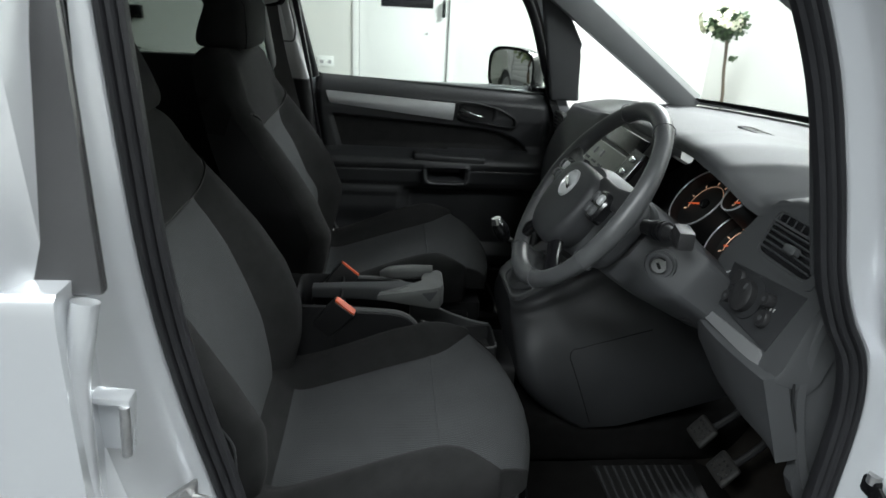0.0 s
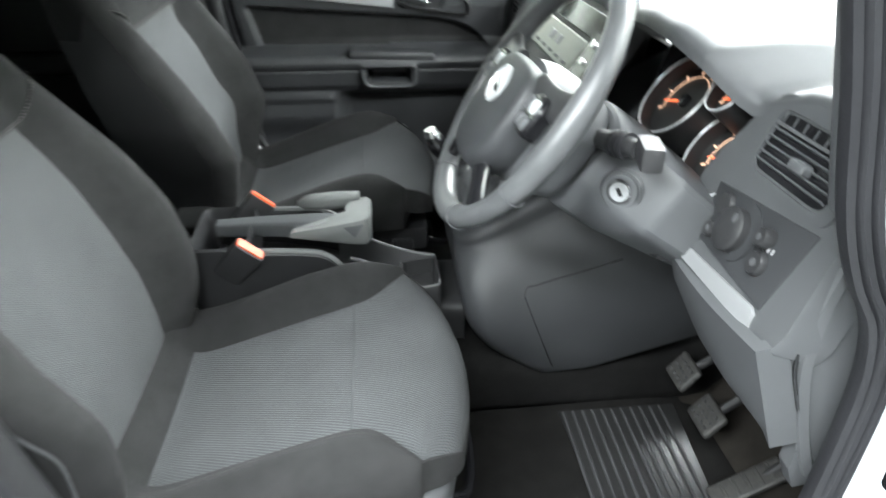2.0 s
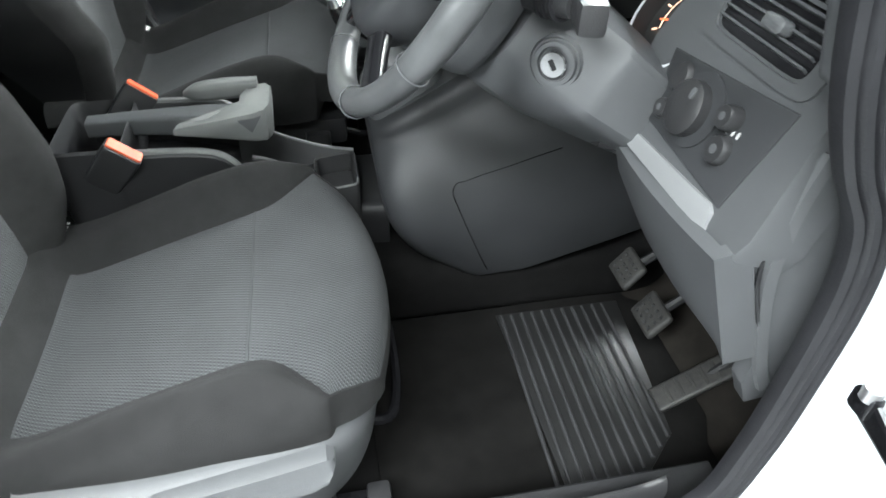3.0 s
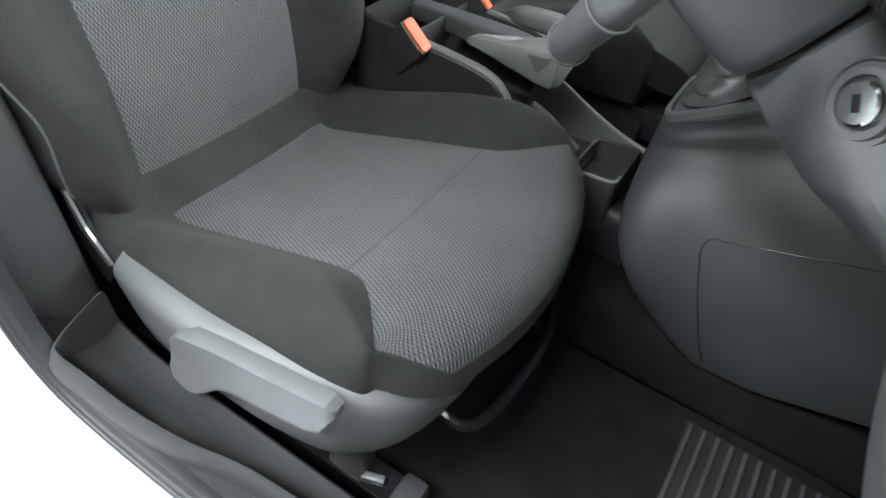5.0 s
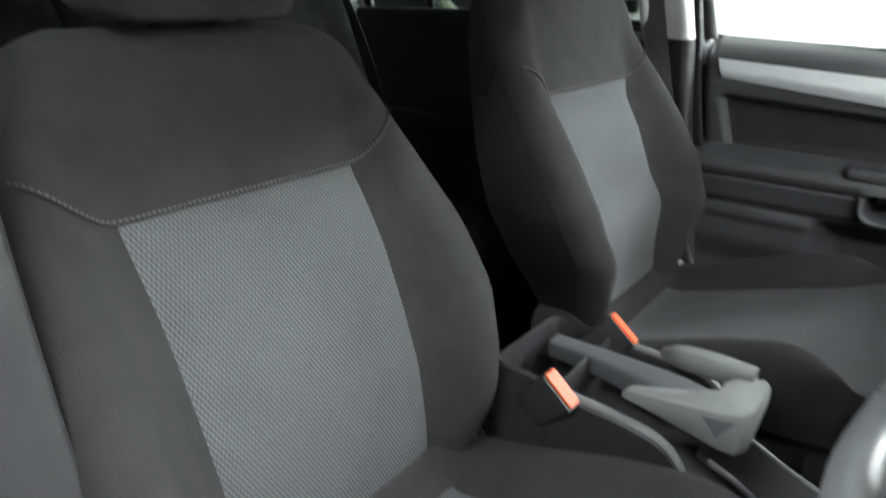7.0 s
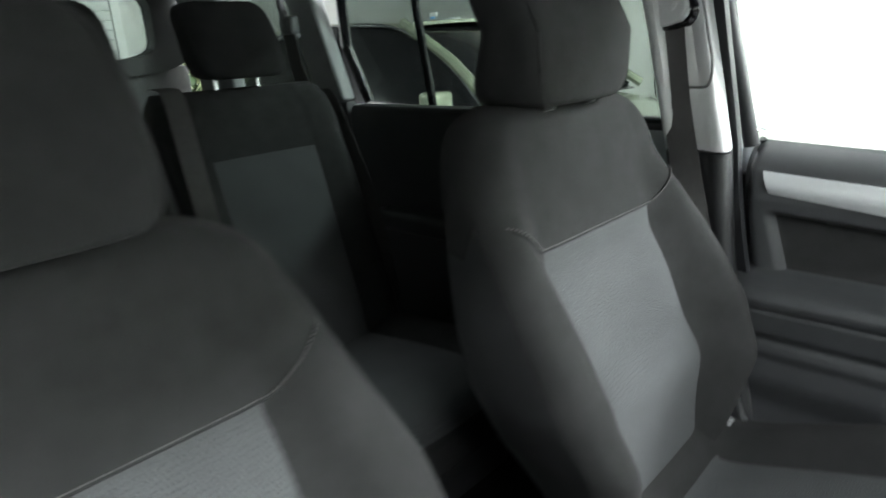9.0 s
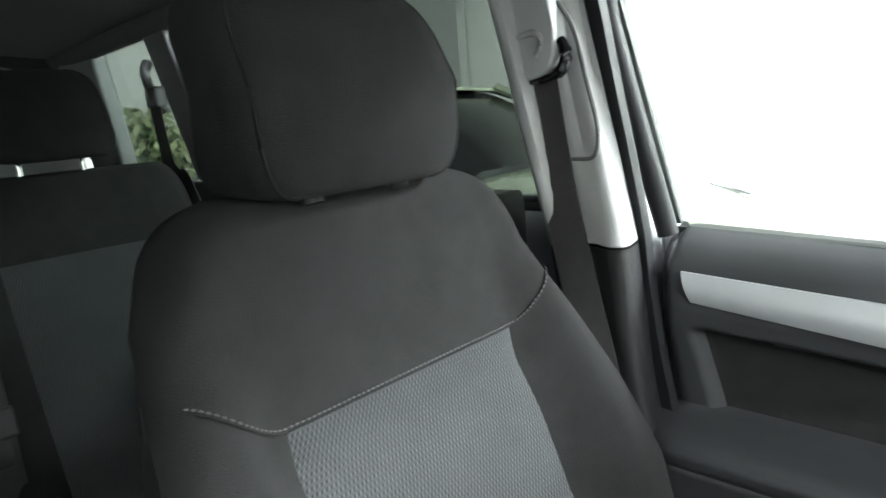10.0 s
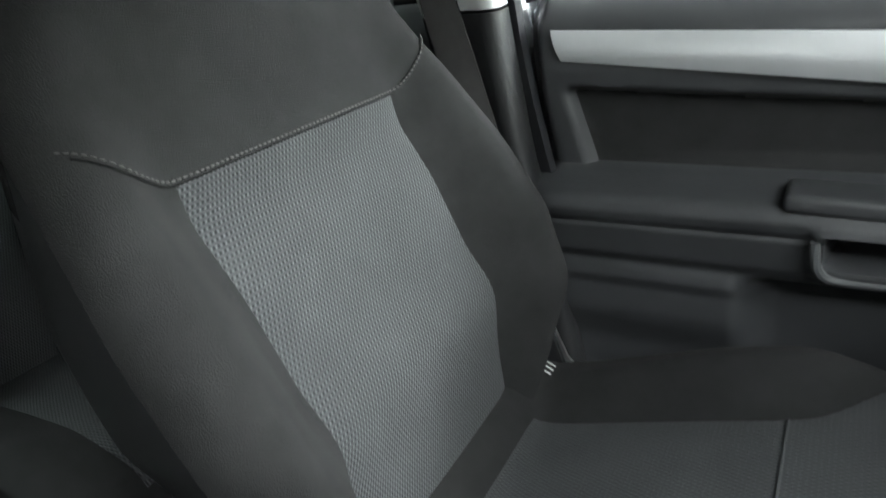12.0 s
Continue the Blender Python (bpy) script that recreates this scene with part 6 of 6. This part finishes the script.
# ---- the rear bench ----
def rear_place(y0, w, label):
    s = thing("rear_seat", (-1.0, y0, 0.35), label, "car seat", "rear seats")
    rows = [(0.60, -0.93, -1.05, w * 0.98, 0.03, w * 0.55), (0.70, -0.96, -1.10, w, 0.03, w * 0.56), (0.85, -1.01, -1.14, w, 0.025, w * 0.57), (1.0, -1.055, -1.18, w, 0.02, w * 0.58), (1.075, -1.08, -1.20, w, 0.012, w * 0.58), (1.15, -1.10, -1.215, w * 0.99, 0.005, w * 0.58), (1.20, -1.118, -1.225, w * 0.95, 0, w * 0.55), (1.22, -1.15, -1.21, w * 0.88, 0, w * 0.5)]
    T = table(rows, 44)
    rings, coords, zs = [], [], []
    for z, front, back, half, rise, inner in T:
        prof = pad_ring(half, inner, rise, 0.03, back - front, 0.008)
        rings.append([(front + h, y0 + a, z) for a, h in prof])
        coords.append([(a, z * 1.05) for a, h in prof])
        zs.append(z)
    last = min(range(44), key=lambda i: abs(zs[i] - 1.075))
    got = split_pad(rings, coords, lambda i, j: "insert" if (i < last and N_SIDE <= j < N_SIDE + 8) else "bolster")
    b = part("backrest", got["bolster"], CLOTH, s, "", 60)
    part("backrest_insert", got["insert"], RIB, b, "ribbed grey cloth insert", 60)
    rows = [(-1.12, 0.60, w, w * 0.55, 0.02), (-0.95, 0.61, w, w * 0.55, 0.03), (-0.75, 0.635, w, w * 0.55, 0.025), (-0.63, 0.645, w, w * 0.55, 0.015), (-0.56, 0.63, w * 0.97, w * 0.55, 0.0), (-0.53, 0.60, w * 0.92, w * 0.5, 0), (-0.525, 0.57, w * 0.88, w * 0.5, 0)]
    T = table(rows, 36)
    rings, coords = [], []
    for x, top, half, inner, rise in T:
        prof = pad_ring(half, inner, rise, 0.03, 0.48 - top, 0.006)
        rings.append([(x, y0 + a, top + h) for a, h in prof])
        coords.append([(a, x) for a, h in prof])
    got = split_pad(rings, coords, lambda i, j: "insert" if (i > 5 and N_SIDE <= j < N_SIDE + 8) else "bolster")
    c = part("cushion", got["bolster"], CLOTH, s, "", 60)
    part("cushion_insert", got["insert"], RIB, c, "ribbed grey cloth insert", 60)
    part("seat_frame", boxed((-0.8, y0, 0.415), (0.5, w * 1.7, 0.16), 0.02), DARK, s)
    headrest_parts(y0, -0.79, s, -0.385, 1.328, 0.115, 0.085, 0.048)
    return s


rear_place(0.325, 0.235, "dark cloth outer rear seat with ribbed insert and headrest")
rear_place(-0.06, 0.145, "narrow dark cloth middle rear seat with headrest")
rear_place(-0.42, 0.215, "dark cloth outer rear seat behind the driver")
for y in (0.152, -0.2):
    b = thing("seat_belt_buckle", (-0.93, y, 0.62), "black rear belt buckle with a red button", "belt buckle", "rear belt buckles")
    body = part("buckle_body", boxed((-0.90, y, 0.675), (0.05, 0.022, 0.09), 0.006, (0, 35, 0), 3), DARK, b)
    part("release_button", boxed((-0.873, y, 0.708), (0.038, 0.017, 0.012), 0.003, (0, 35, 0)), ORANGE, body, "red button")
sb = thing("seat_belt", (-1.08, 0.12, 0.9), "dark lap belt hanging over the rear backrest", "seat belt", "rear seat belts")
line = smooth_path([(-1.17, 0.13, 1.235), (-1.11, 0.13, 1.225), (-1.075, 0.125, 1.15), (-1.03, 0.12, 1.0), (-0.985, 0.115, 0.85), (-0.95, 0.11, 0.70)], 5)
part("webbing", skinned([[(p.x + 0.012, p.y + a, p.z) for a in (-0.024, 0.024)] + [(p.x + 0.0135, p.y + a, p.z) for a in (0.024, -0.024)] for p in line]), WEB, sb, "dark woven webbing")
tongue = part("belt_tongue", boxed((-0.968, 0.114, 0.845), (0.018, 0.058, 0.05), 0.006, (0, -18, 0), 3), DARK, sb, "black plastic belt tongue")
part("tongue_plate", boxed((-0.954, 0.114, 0.800), (0.003, 0.024, 0.045), 0.001, (0, -18, 0)), DARK, tongue)
sb = thing("seat_belt", (-1.36, 0.62, 0.9), "dark rear seat belt on the rear pillar", "seat belt", "rear seat belts")
line = smooth_path([(-1.385, 0.635, 1.35), (-1.33, 0.62, 1.22), (-1.22, 0.58, 1.19), (-1.13, 0.565, 1.16), (-1.0, 0.56, 0.9), (-0.95, 0.56, 0.66)], 5)
part("webbing", skinned([[(p.x + a, p.y + 0.1 * a, p.z + 0.4 * a) for a in (-0.023, 0.023)] + [(p.x + a, p.y + 0.1 * a - 0.0015, p.z + 0.4 * a) for a in (0.023, -0.023)] for p in line]), WEB, sb)
part("guide", boxed((-1.385, 0.64, 1.365), (0.06, 0.03, 0.05), 0.01, (0, 0, 0), 3), MID, sb)


# ---- the showroom ----
X0, X1, Y0, Y1, H = -8.0, 3.15, -6.0, 4.8, 3.3
solo("ground", boxed(((X0 + X1) / 2, (Y0 + Y1) / 2, -0.05), (X1 - X0 + 0.6, Y1 - Y0 + 0.6, 0.1)), FLOORM, "grey painted showroom floor", "floor", "structure")
# Unseen ceiling, dark so that little light bounces down through the windscreen.
solo("ceiling", boxed(((X0 + X1) / 2, (Y0 + Y1) / 2, H + 0.05), (X1 - X0 + 0.6, Y1 - Y0 + 0.6, 0.1)), CEIL, "flat unseen showroom ceiling, greyed to cut its bounce", "ceiling", "structure")


def wall(name, a, b, mat=WALL):
    bm = boxed([(p + q) / 2 for p, q in zip(a, b)], [abs(q - p) for p, q in zip(a, b)])
    solo(name, bm, mat, "white painted showroom wall" if mat is WALL else "unseen showroom wall, greyed to cut fill light", "wall", "structure")


D0, D1, DH = -0.188, 0.63, 2.04     # the doorway in the far wall
wall("wall_north", (X1, Y0, 0), (X1 + 0.15, Y1 + 0.15, H))
wall("wall_south", (X0 - 0.15, Y0, 0), (X0, Y1 + 0.15, H))
# Unseen west wall, grey to weaken the fill through the driver's door.
wall("wall_west", (X0, Y0 - 0.15, 0), (X1, Y0, H), ROOMGREY)
wall("wall_east_1", (X0, Y1, 0), (D0 - 0.05, Y1 + 0.15, H))
wall("wall_east_2", (D1 + 0.05, Y1, 0), (X1, Y1 + 0.15, H))
wall("wall_east_3", (D0 - 0.05, Y1, DH + 0.05), (D1 + 0.05, Y1 + 0.15, H))
door = thing("door_1", (0.22, Y1, 0), "white painted door with a dark glazed panel and lever handle", "door", "", "structure")
part("leaf", boxed(((D0 + D1) / 2, Y1 + 0.03, DH / 2), (D1 - D0 - 0.008, 0.044, DH - 0.01), 0.003), DOORWHITE, door)
part("glazed_panel", boxed((0.245, Y1 + 0.006, 1.46), (0.47, 0.008, 0.48), 0.002), GLOSSBLACK, door, "dark glass panel")
hd = part("handle", boxed((0.575, Y1 - 0.03, 1.22), (0.03, 0.03, 0.15), 0.008), GLOSSBLACK, door, "black pull handle")
part("lock", disc((0.43, Y1 + 0.006, 1.0), (0, -1, 0), ((0.012, 0), (0.012, 0.006), (0.002, 0.006)), 14), STEEL, door)
for x, w, z, h in ((D0 - 0.028, 0.055, DH / 2, DH), (D1 + 0.028, 0.055, DH / 2, DH), ((D0 + D1) / 2, D1 - D0 + 0.11, DH + 0.028, 0.055)):
    part("architrave", boxed((x, Y1 - 0.006, z), (w, 0.022, h), 0.004), DOORWHITE, door)
so = thing("wall_socket", (-0.49, Y1, 0.72), "white double wall socket", "socket")
part("plate", boxed((-0.49, Y1 - 0.006, 0.72), (0.15, 0.012, 0.09), 0.003), DOORWHITE, so)
for k in (-0.035, 0.035):
    part("outlet", boxed((-0.49 + k, Y1 - 0.013, 0.715), (0.03, 0.004, 0.03), 0.002), PALE, so)
bx = thing("wall_sensor", (-2.13, Y1, 1.07), "small black box with a hanging cable on the wall", "sensor")
part("box", boxed((-2.13, Y1 - 0.03, 1.07), (0.13, 0.06, 0.11), 0.012), GLOSSBLACK, bx)
part("cable", tubed(smooth_path([(-2.16, Y1 - 0.02, 1.02), (-2.21, Y1 - 0.02, 0.93), (-2.20, Y1 - 0.02, 0.80), (-2.18, Y1 - 0.02, 0.72)], 5), 0.006, 6), GLOSSBLACK, bx)
part("plug", boxed((-2.15, Y1 - 0.02, 0.72), (0.14, 0.03, 0.02), 0.006), GLOSSBLACK, bx)

dr = thing("drawer_unit", (-1.75, Y1 - 0.25, 0), "low white plastic drawer unit against the wall", "drawer unit")
part("carcass", boxed((-1.75, Y1 - 0.25, 0.285), (0.46, 0.36, 0.57), 0.01), DOORWHITE, dr)
for k in range(3):
    dw = part("drawer", boxed((-1.75, Y1 - 0.435, 0.11 + 0.175 * k), (0.42, 0.016, 0.15), 0.006), WALL, dr)
    part("drawer_slot", boxed((-1.75, Y1 - 0.444, 0.16 + 0.175 * k), (0.14, 0.008, 0.02), 0.003), MID, dw)

sht = thing("roller_shutter", (X0, 1.2, 0), "white slatted roller shutter on the end wall", "shutter", "", "structure")
part("shutter_guide", boxed((X0 + 0.03, 2.86, 1.25), (0.06, 0.10, 2.5), 0.008), DOORWHITE, sht)
slat_bm = skinned([[(X0 + a, y, z) for a, z in ((0.004, 0.0), (0.022, 0.012), (0.030, 0.055), (0.022, 0.096), (0.004, 0.108))] for y in (-0.4, 2.80)])
slat_mesh = finish(slat_bm, "shutter_slat", DOORWHITE)
for k in range(23):
    sl = new("shutter_slat", slat_mesh)
    sl.parent = sht
    sl.matrix_parent_inverse = Matrix.Translation(-Vector(sht.location))
    sl.location.z = 0.02 + 0.108 * k

# ceiling light panels added out of view; places and shares set to light cabin and paint
PANELS = ((-6.3, 3.2, 1.4, 0.85, 0.2), (-6.3, -1.5, 1.4, 0.85, 0.15), (-1.9, -2.7, 1.4, 0.85, 1.5), (-0.3, -2.2, 1.4, 0.85, 0.85), (1.5, -2.2, 1.3, 0.85, 0.4),
          (2.8, -1.5, 0.55, 2.2, 0.9), (2.8, 1.9, 0.55, 1.6, 1.3), (2.45, 3.1, 1.1, 0.85, 2.6), (-0.9, 3.5, 1.4, 0.85, 0.15))
for x, y, sx, sy, share in PANELS:
    fx = thing("ceiling_light", (x, y, H), "wide white ceiling light panel, lit, added out of view", "ceiling light", "showroom lights")
    part("tray", boxed((x, y, H - 0.03), (sx + 0.1, sy + 0.05, 0.06), 0.01), DOORWHITE, fx)
    for k in (-0.3, 0.0, 0.3):
        if sx > sy:
            run = [(x - sx * 0.46, y + k * sy, H - 0.075), (x + sx * 0.46, y + k * sy, H - 0.075)]
        else:
            run = [(x + k * sx, y - sy * 0.46, H - 0.075), (x + k * sx, y + sy * 0.46, H - 0.075)]
        part("tube", tubed(run, 0.016, 10), TUBE, fx, "glowing tube")
    la = bpy.data.lights.new("panel_light", "AREA")
    la.shape, la.size, la.size_y, la.energy, la.color = "RECTANGLE", sx, sy, LIGHT * share, (0.91, 0.98, 1.0)
    lo = new("panel_light", la)
    lo.matrix_world = pose(x, y, H - 0.11)

# topiary rose tree
def leaf_cloud(bm, centre, count, spread, size, seed, up=0.2):
    r = random.Random(seed)
    for _ in range(count):
        d = Vector((r.gauss(0, 1), r.gauss(0, 1), r.gauss(0, 1))).normalized()
        p = Vector(centre) + Vector((d.x * spread[0], d.y * spread[1], d.z * spread[2])) * r.uniform(0.45, 1.05)
        a = Vector((r.gauss(0, 1), r.gauss(0, 1), r.gauss(0, 1) - up)).normalized()
        b = a.cross(Vector((r.gauss(0, 1), r.gauss(0, 1), r.gauss(0, 1)))).normalized()
        n = a.cross(b)
        L, W = size * r.uniform(0.7, 1.3), size * r.uniform(0.25, 0.4)
        v = [bm.verts.new(q) for q in (p, p + a * L * 0.5 + b * W + n * W * 0.3, p + a * L, p + a * L * 0.5 - b * W + n * W * 0.3)]
        m = bm.verts.new(p + a * L * 0.5)
        for s in ((0, 1), (1, 2), (2, 3), (3, 0)):
            bm.faces.new((v[s[0]], v[s[1]], m))
    return bm


rose = thing("rose_tree", (2.84, 4.0, 0), "artificial rose tree with a ball of cream flowers in a pot", "artificial plant")
part("pot", skinned([[(2.86 + r * math.cos(a), 4.0 + r * math.sin(a), z) for a in [2 * math.pi * k / 24 for k in range(24)]] for r, z in ((0.09, 0), (0.13, 0.22), (0.135, 0.24), (0.12, 0.24), (0.11, 0.20))]), DOORWHITE, rose)
part("stem", tubed(smooth_path([(2.86, 4.0, 0.2), (2.885, 4.0, 0.6), (2.85, 4.0, 0.85), (2.83, 4.0, 1.05), (2.80, 4.0, 1.22)], 5), 0.014, 8), BARK, rose, "bare twisted stem")
part("foliage", leaf_cloud(bmesh.new(), (2.79, 4.0, 1.24), 520, (0.15, 0.15, 0.12), 0.055, 3), LEAF, rose, "dark green leaves")
part("sprig", leaf_cloud(bmesh.new(), (2.90, 4.0, 0.97), 14, (0.05, 0.05, 0.03), 0.04, 9), LEAF, rose)
rose.location.x += 0.06
rr = random.Random(5)
for k in range(38):
    d = Vector((rr.gauss(0, 1), rr.gauss(0, 1) - 0.4, rr.gauss(0, 1) + 0.15)).normalized()
    c = Vector((2.79, 4.0, 1.25)) + Vector((d.x * 0.155, d.y * 0.155, d.z * 0.125))
    rr2 = rr.uniform(0.022, 0.036)
    bm = bmesh.new()
    for layer, (q, w) in enumerate(((1.0, 0.2), (0.72, 0.5), (0.42, 0.75))):
        for s in range(5):
            a = 2 * math.pi * s / 5 + layer * 0.6
            u = d.orthogonal().normalized()
            v = d.cross(u)
            o = math.cos(a) * u + math.sin(a) * v
            t = d.cross(o)
            p = c + d * rr2 * w
            quad = [p, p + o * rr2 * q + t * rr2 * 0.5 * q, p + o * rr2 * q * 1.15 + d * rr2 * 0.35, p + o * rr2 * q - t * rr2 * 0.5 * q]
            bm.faces.new([bm.verts.new(x) for x in quad])
    part("rose_bloom", bm, PETAL, rose, "cream flower")

# variegated fig by the rear
fig = thing("potted_fig", (-4.1, 1.72, 0), "potted fig with pale green variegated leaves", "potted plant")
part("pot", skinned([[(-4.1 + r * math.cos(a), 1.72 + r * math.sin(a), z) for a in [2 * math.pi * k / 24 for k in range(24)]] for r, z in ((0.14, 0), (0.19, 0.32), (0.20, 0.35), (0.18, 0.35), (0.17, 0.30))]), DARK, fig)
part("trunk", tubed(smooth_path([(-4.1, 1.72, 0.3), (-4.08, 1.74, 0.7), (-4.12, 1.70, 1.0), (-4.1, 1.72, 1.35)], 4), [0.022] * 4 + [0.018] * 4 + [0.012] * 4 + [0.008], 8), BARK, fig)
for k in range(9):
    a = k * 2.4
    part("branch", tubed([(-4.1, 1.72, 0.8 + 0.06 * k), (-4.1 + 0.2 * math.cos(a), 1.72 + 0.2 * math.sin(a), 1.0 + 0.06 * k)], [0.008, 0.003], 6), BARK, fig)
part("foliage", leaf_cloud(bmesh.new(), (-4.1, 1.72, 1.12), 900, (0.30, 0.30, 0.36), 0.075, 21, 0.6), LEAFPALE, fig, "pale edged leaves")
part("inner_foliage", leaf_cloud(bmesh.new(), (-4.1, 1.72, 1.10), 500, (0.22, 0.22, 0.30), 0.07, 22, 0.6), LEAF, fig)


# a parked car beside
def parked_car(x0, y0, mat, label, turn=0):
    car = thing("parked_car", (x0, y0, 0), label, "car")
    hw = 0.86

    def sec(w, zt, zb, n=26, p=4.5):
        return [(a, (zt + zb) / 2 + b) for a, b in squared(w, (zt - zb) / 2, n, p)]
    rows = [(-2.05, 0.60, 0.85, 0.35), (-1.98, 0.78, 0.95, 0.28), (-1.6, 0.85, 0.98, 0.22), (-0.6, 0.87, 0.97, 0.2), (0.5, 0.87, 0.96, 0.2), (0.95, 0.86, 0.95, 0.2), (1.5, 0.83, 0.86, 0.22), (1.95, 0.74, 0.72, 0.28), (2.08, 0.55, 0.62, 0.33)]
    part("body", skinned([[(x0 + x, y0 + a, z) for a, z in sec(w, zt, zb)] for x, w, zt, zb in table(rows, 40)]), mat, car, "", 40)
    rows = [(-1.85, 0.60, 1.0), (-1.62, 0.62, 1.22), (-1.3, 0.62, 1.38), (-0.7, 0.62, 1.44), (0.0, 0.62, 1.43), (0.3, 0.62, 1.36), (0.7, 0.63, 1.14), (0.98, 0.62, 0.97)]
    T = table(rows, 30)
    part("cabin_glass", skinned([[(x0 + x, y0 + s * w * q, z) for s, q, z in ((-1, 1.28, 0.93), (-1, 1.0, zt - 0.03), (-1, 0.85, zt), (1, 0.85, zt), (1, 1.0, zt - 0.03), (1, 1.28, 0.93))] for x, w, zt in T]), GLOSSBLACK, car, "dark windows", 30)
    part("roof", sheet(lambda u, v: (x0 - 1.45 + 1.65 * u, y0 - 0.6 + 1.2 * v, 1.415 + 0.035 * math.sin(math.pi * u) + 0.02 * math.sin(math.pi * v)), [k / 8 for k in range(9)], [k / 6 for k in range(7)], (0, 0, -0.02)), mat, car)
    for s in (-1, 1):
        part("screen_pillar", tubed([(x0 + 1.02, y0 + s * 0.80, 0.96), (x0 + 0.66, y0 + s * 0.72, 1.2), (x0 + 0.2, y0 + s * 0.62, 1.42)], 0.03, 8), mat, car)
        part("side_pillar", tubed([(x0 - 0.35, y0 + s * 0.80, 0.96), (x0 - 0.42, y0 + s * 0.63, 1.42)], 0.035, 8), GLOSSBLACK, car)
        part("rear_pillar", tubed([(x0 - 1.55, y0 + s * 0.80, 0.98), (x0 - 1.35, y0 + s * 0.62, 1.40)], 0.06, 8), mat, car)
        trim = smooth_path([(x0 + 0.93, y0 + s * 0.800, 0.955), (x0 + 0.1, y0 + s * 0.812, 0.955), (x0 - 0.9, y0 + s * 0.812, 0.958), (x0 - 1.62, y0 + s * 0.790, 0.98), (x0 - 1.48, y0 + s * 0.69, 1.20), (x0 - 1.25, y0 + s * 0.645, 1.36), (x0 - 0.7, y0 + s * 0.630, 1.425), (x0 - 0.05, y0 + s * 0.630, 1.42), (x0 + 0.28, y0 + s * 0.650, 1.35), (x0 + 0.66, y0 + s * 0.725, 1.16), (x0 + 0.93, y0 + s * 0.800, 0.96)], 4)
        part("window_trim", tubed(trim, 0.012, 6), CHROME, car, "bright trim round the side windows")
        part("door_mirror", boxed((x0 + 0.72, y0 + s * 0.93, 1.0), (0.12, 0.16, 0.11), 0.03, None, 3), mat, car)
        part("headlamp", boxed((x0 + 1.78, y0 + s * 0.62, 0.70), (0.25, 0.22, 0.12), 0.03, (0, 20, s * 20), 3), CHROME, car)
        for wx in (-1.3, 1.3):
            w = part("wheel", tubed([(x0 + wx, y0 + s * 0.70, 0.31), (x0 + wx, y0 + s * 0.88, 0.31)], 0.31, 32), RUBBER, car, "black tyre")
            part("wheel_rim", disc((x0 + wx, y0 + s * 0.885, 0.31), (0, s, 0), ((0.21, -0.03), (0.21, 0.004), (0.18, 0.002), (0.05, -0.01), (0.01, 0.0))), STEEL, w)
    return car


parked_car(-2.85, 2.95, CAROLIVE, "pale olive hatchback with dark windows parked alongside")

# grey partition with a ledge of small things
solo("partition", boxed((-5.9, Y1 - 0.1, 1.65), (4.0, 0.12, 3.3)), ROOMGREY, "grey painted partition wall behind the parked car", "partition", "structure")
sh = thing("wall_shelf", (-5.0, 4.5, 1.3), "pale shelf on the grey partition", "shelf")
part("board", boxed((-5.3, 4.58, 1.34), (2.6, 0.22, 0.03), 0.004), WALL, sh)
for x in (-6.3, -4.3):
    part("bracket", boxed((x, 4.62, 1.26), (0.03, 0.14, 0.14), 0.004), STEEL, sh)
YEL = material("yellow_card", (0.75, 0.55, 0.06), 0.6, spots=0.1, spot_scale=20)
BLU = material("blue_plastic", (0.05, 0.30, 0.62), 0.35, spots=0.1, spot_scale=20)
ob = thing("storage_box", (-4.85, 4.56, 1.355), "small yellow card box on the shelf", "box")
part("carton", boxed((-4.85, 4.56, 1.405), (0.14, 0.10, 0.10), 0.004), YEL, ob)
part("lid_flap", boxed((-4.85, 4.56, 1.458), (0.145, 0.105, 0.008), 0.002), YEL, ob)
ob = thing("bottle", (-4.5, 4.56, 1.355), "blue spray bottle on the shelf", "bottle")
part("bottle_body", tubed([(-4.5, 4.56, 1.355), (-4.5, 4.56, 1.50), (-4.5, 4.56, 1.55)], [0.045, 0.045, 0.02], 16), BLU, ob)
part("nozzle", boxed((-4.48, 4.56, 1.57), (0.09, 0.03, 0.04), 0.008), DOORWHITE, ob)
ob = thing("picture_frame", (-4.25, 4.56, 1.355), "small white framed card on the shelf", "frame")
part("frame", boxed((-4.25, 4.58, 1.44), (0.20, 0.02, 0.17), 0.004), DOORWHITE, ob)
part("card", boxed((-4.25, 4.566, 1.44), (0.15, 0.006, 0.12), 0.001), DARK, ob)
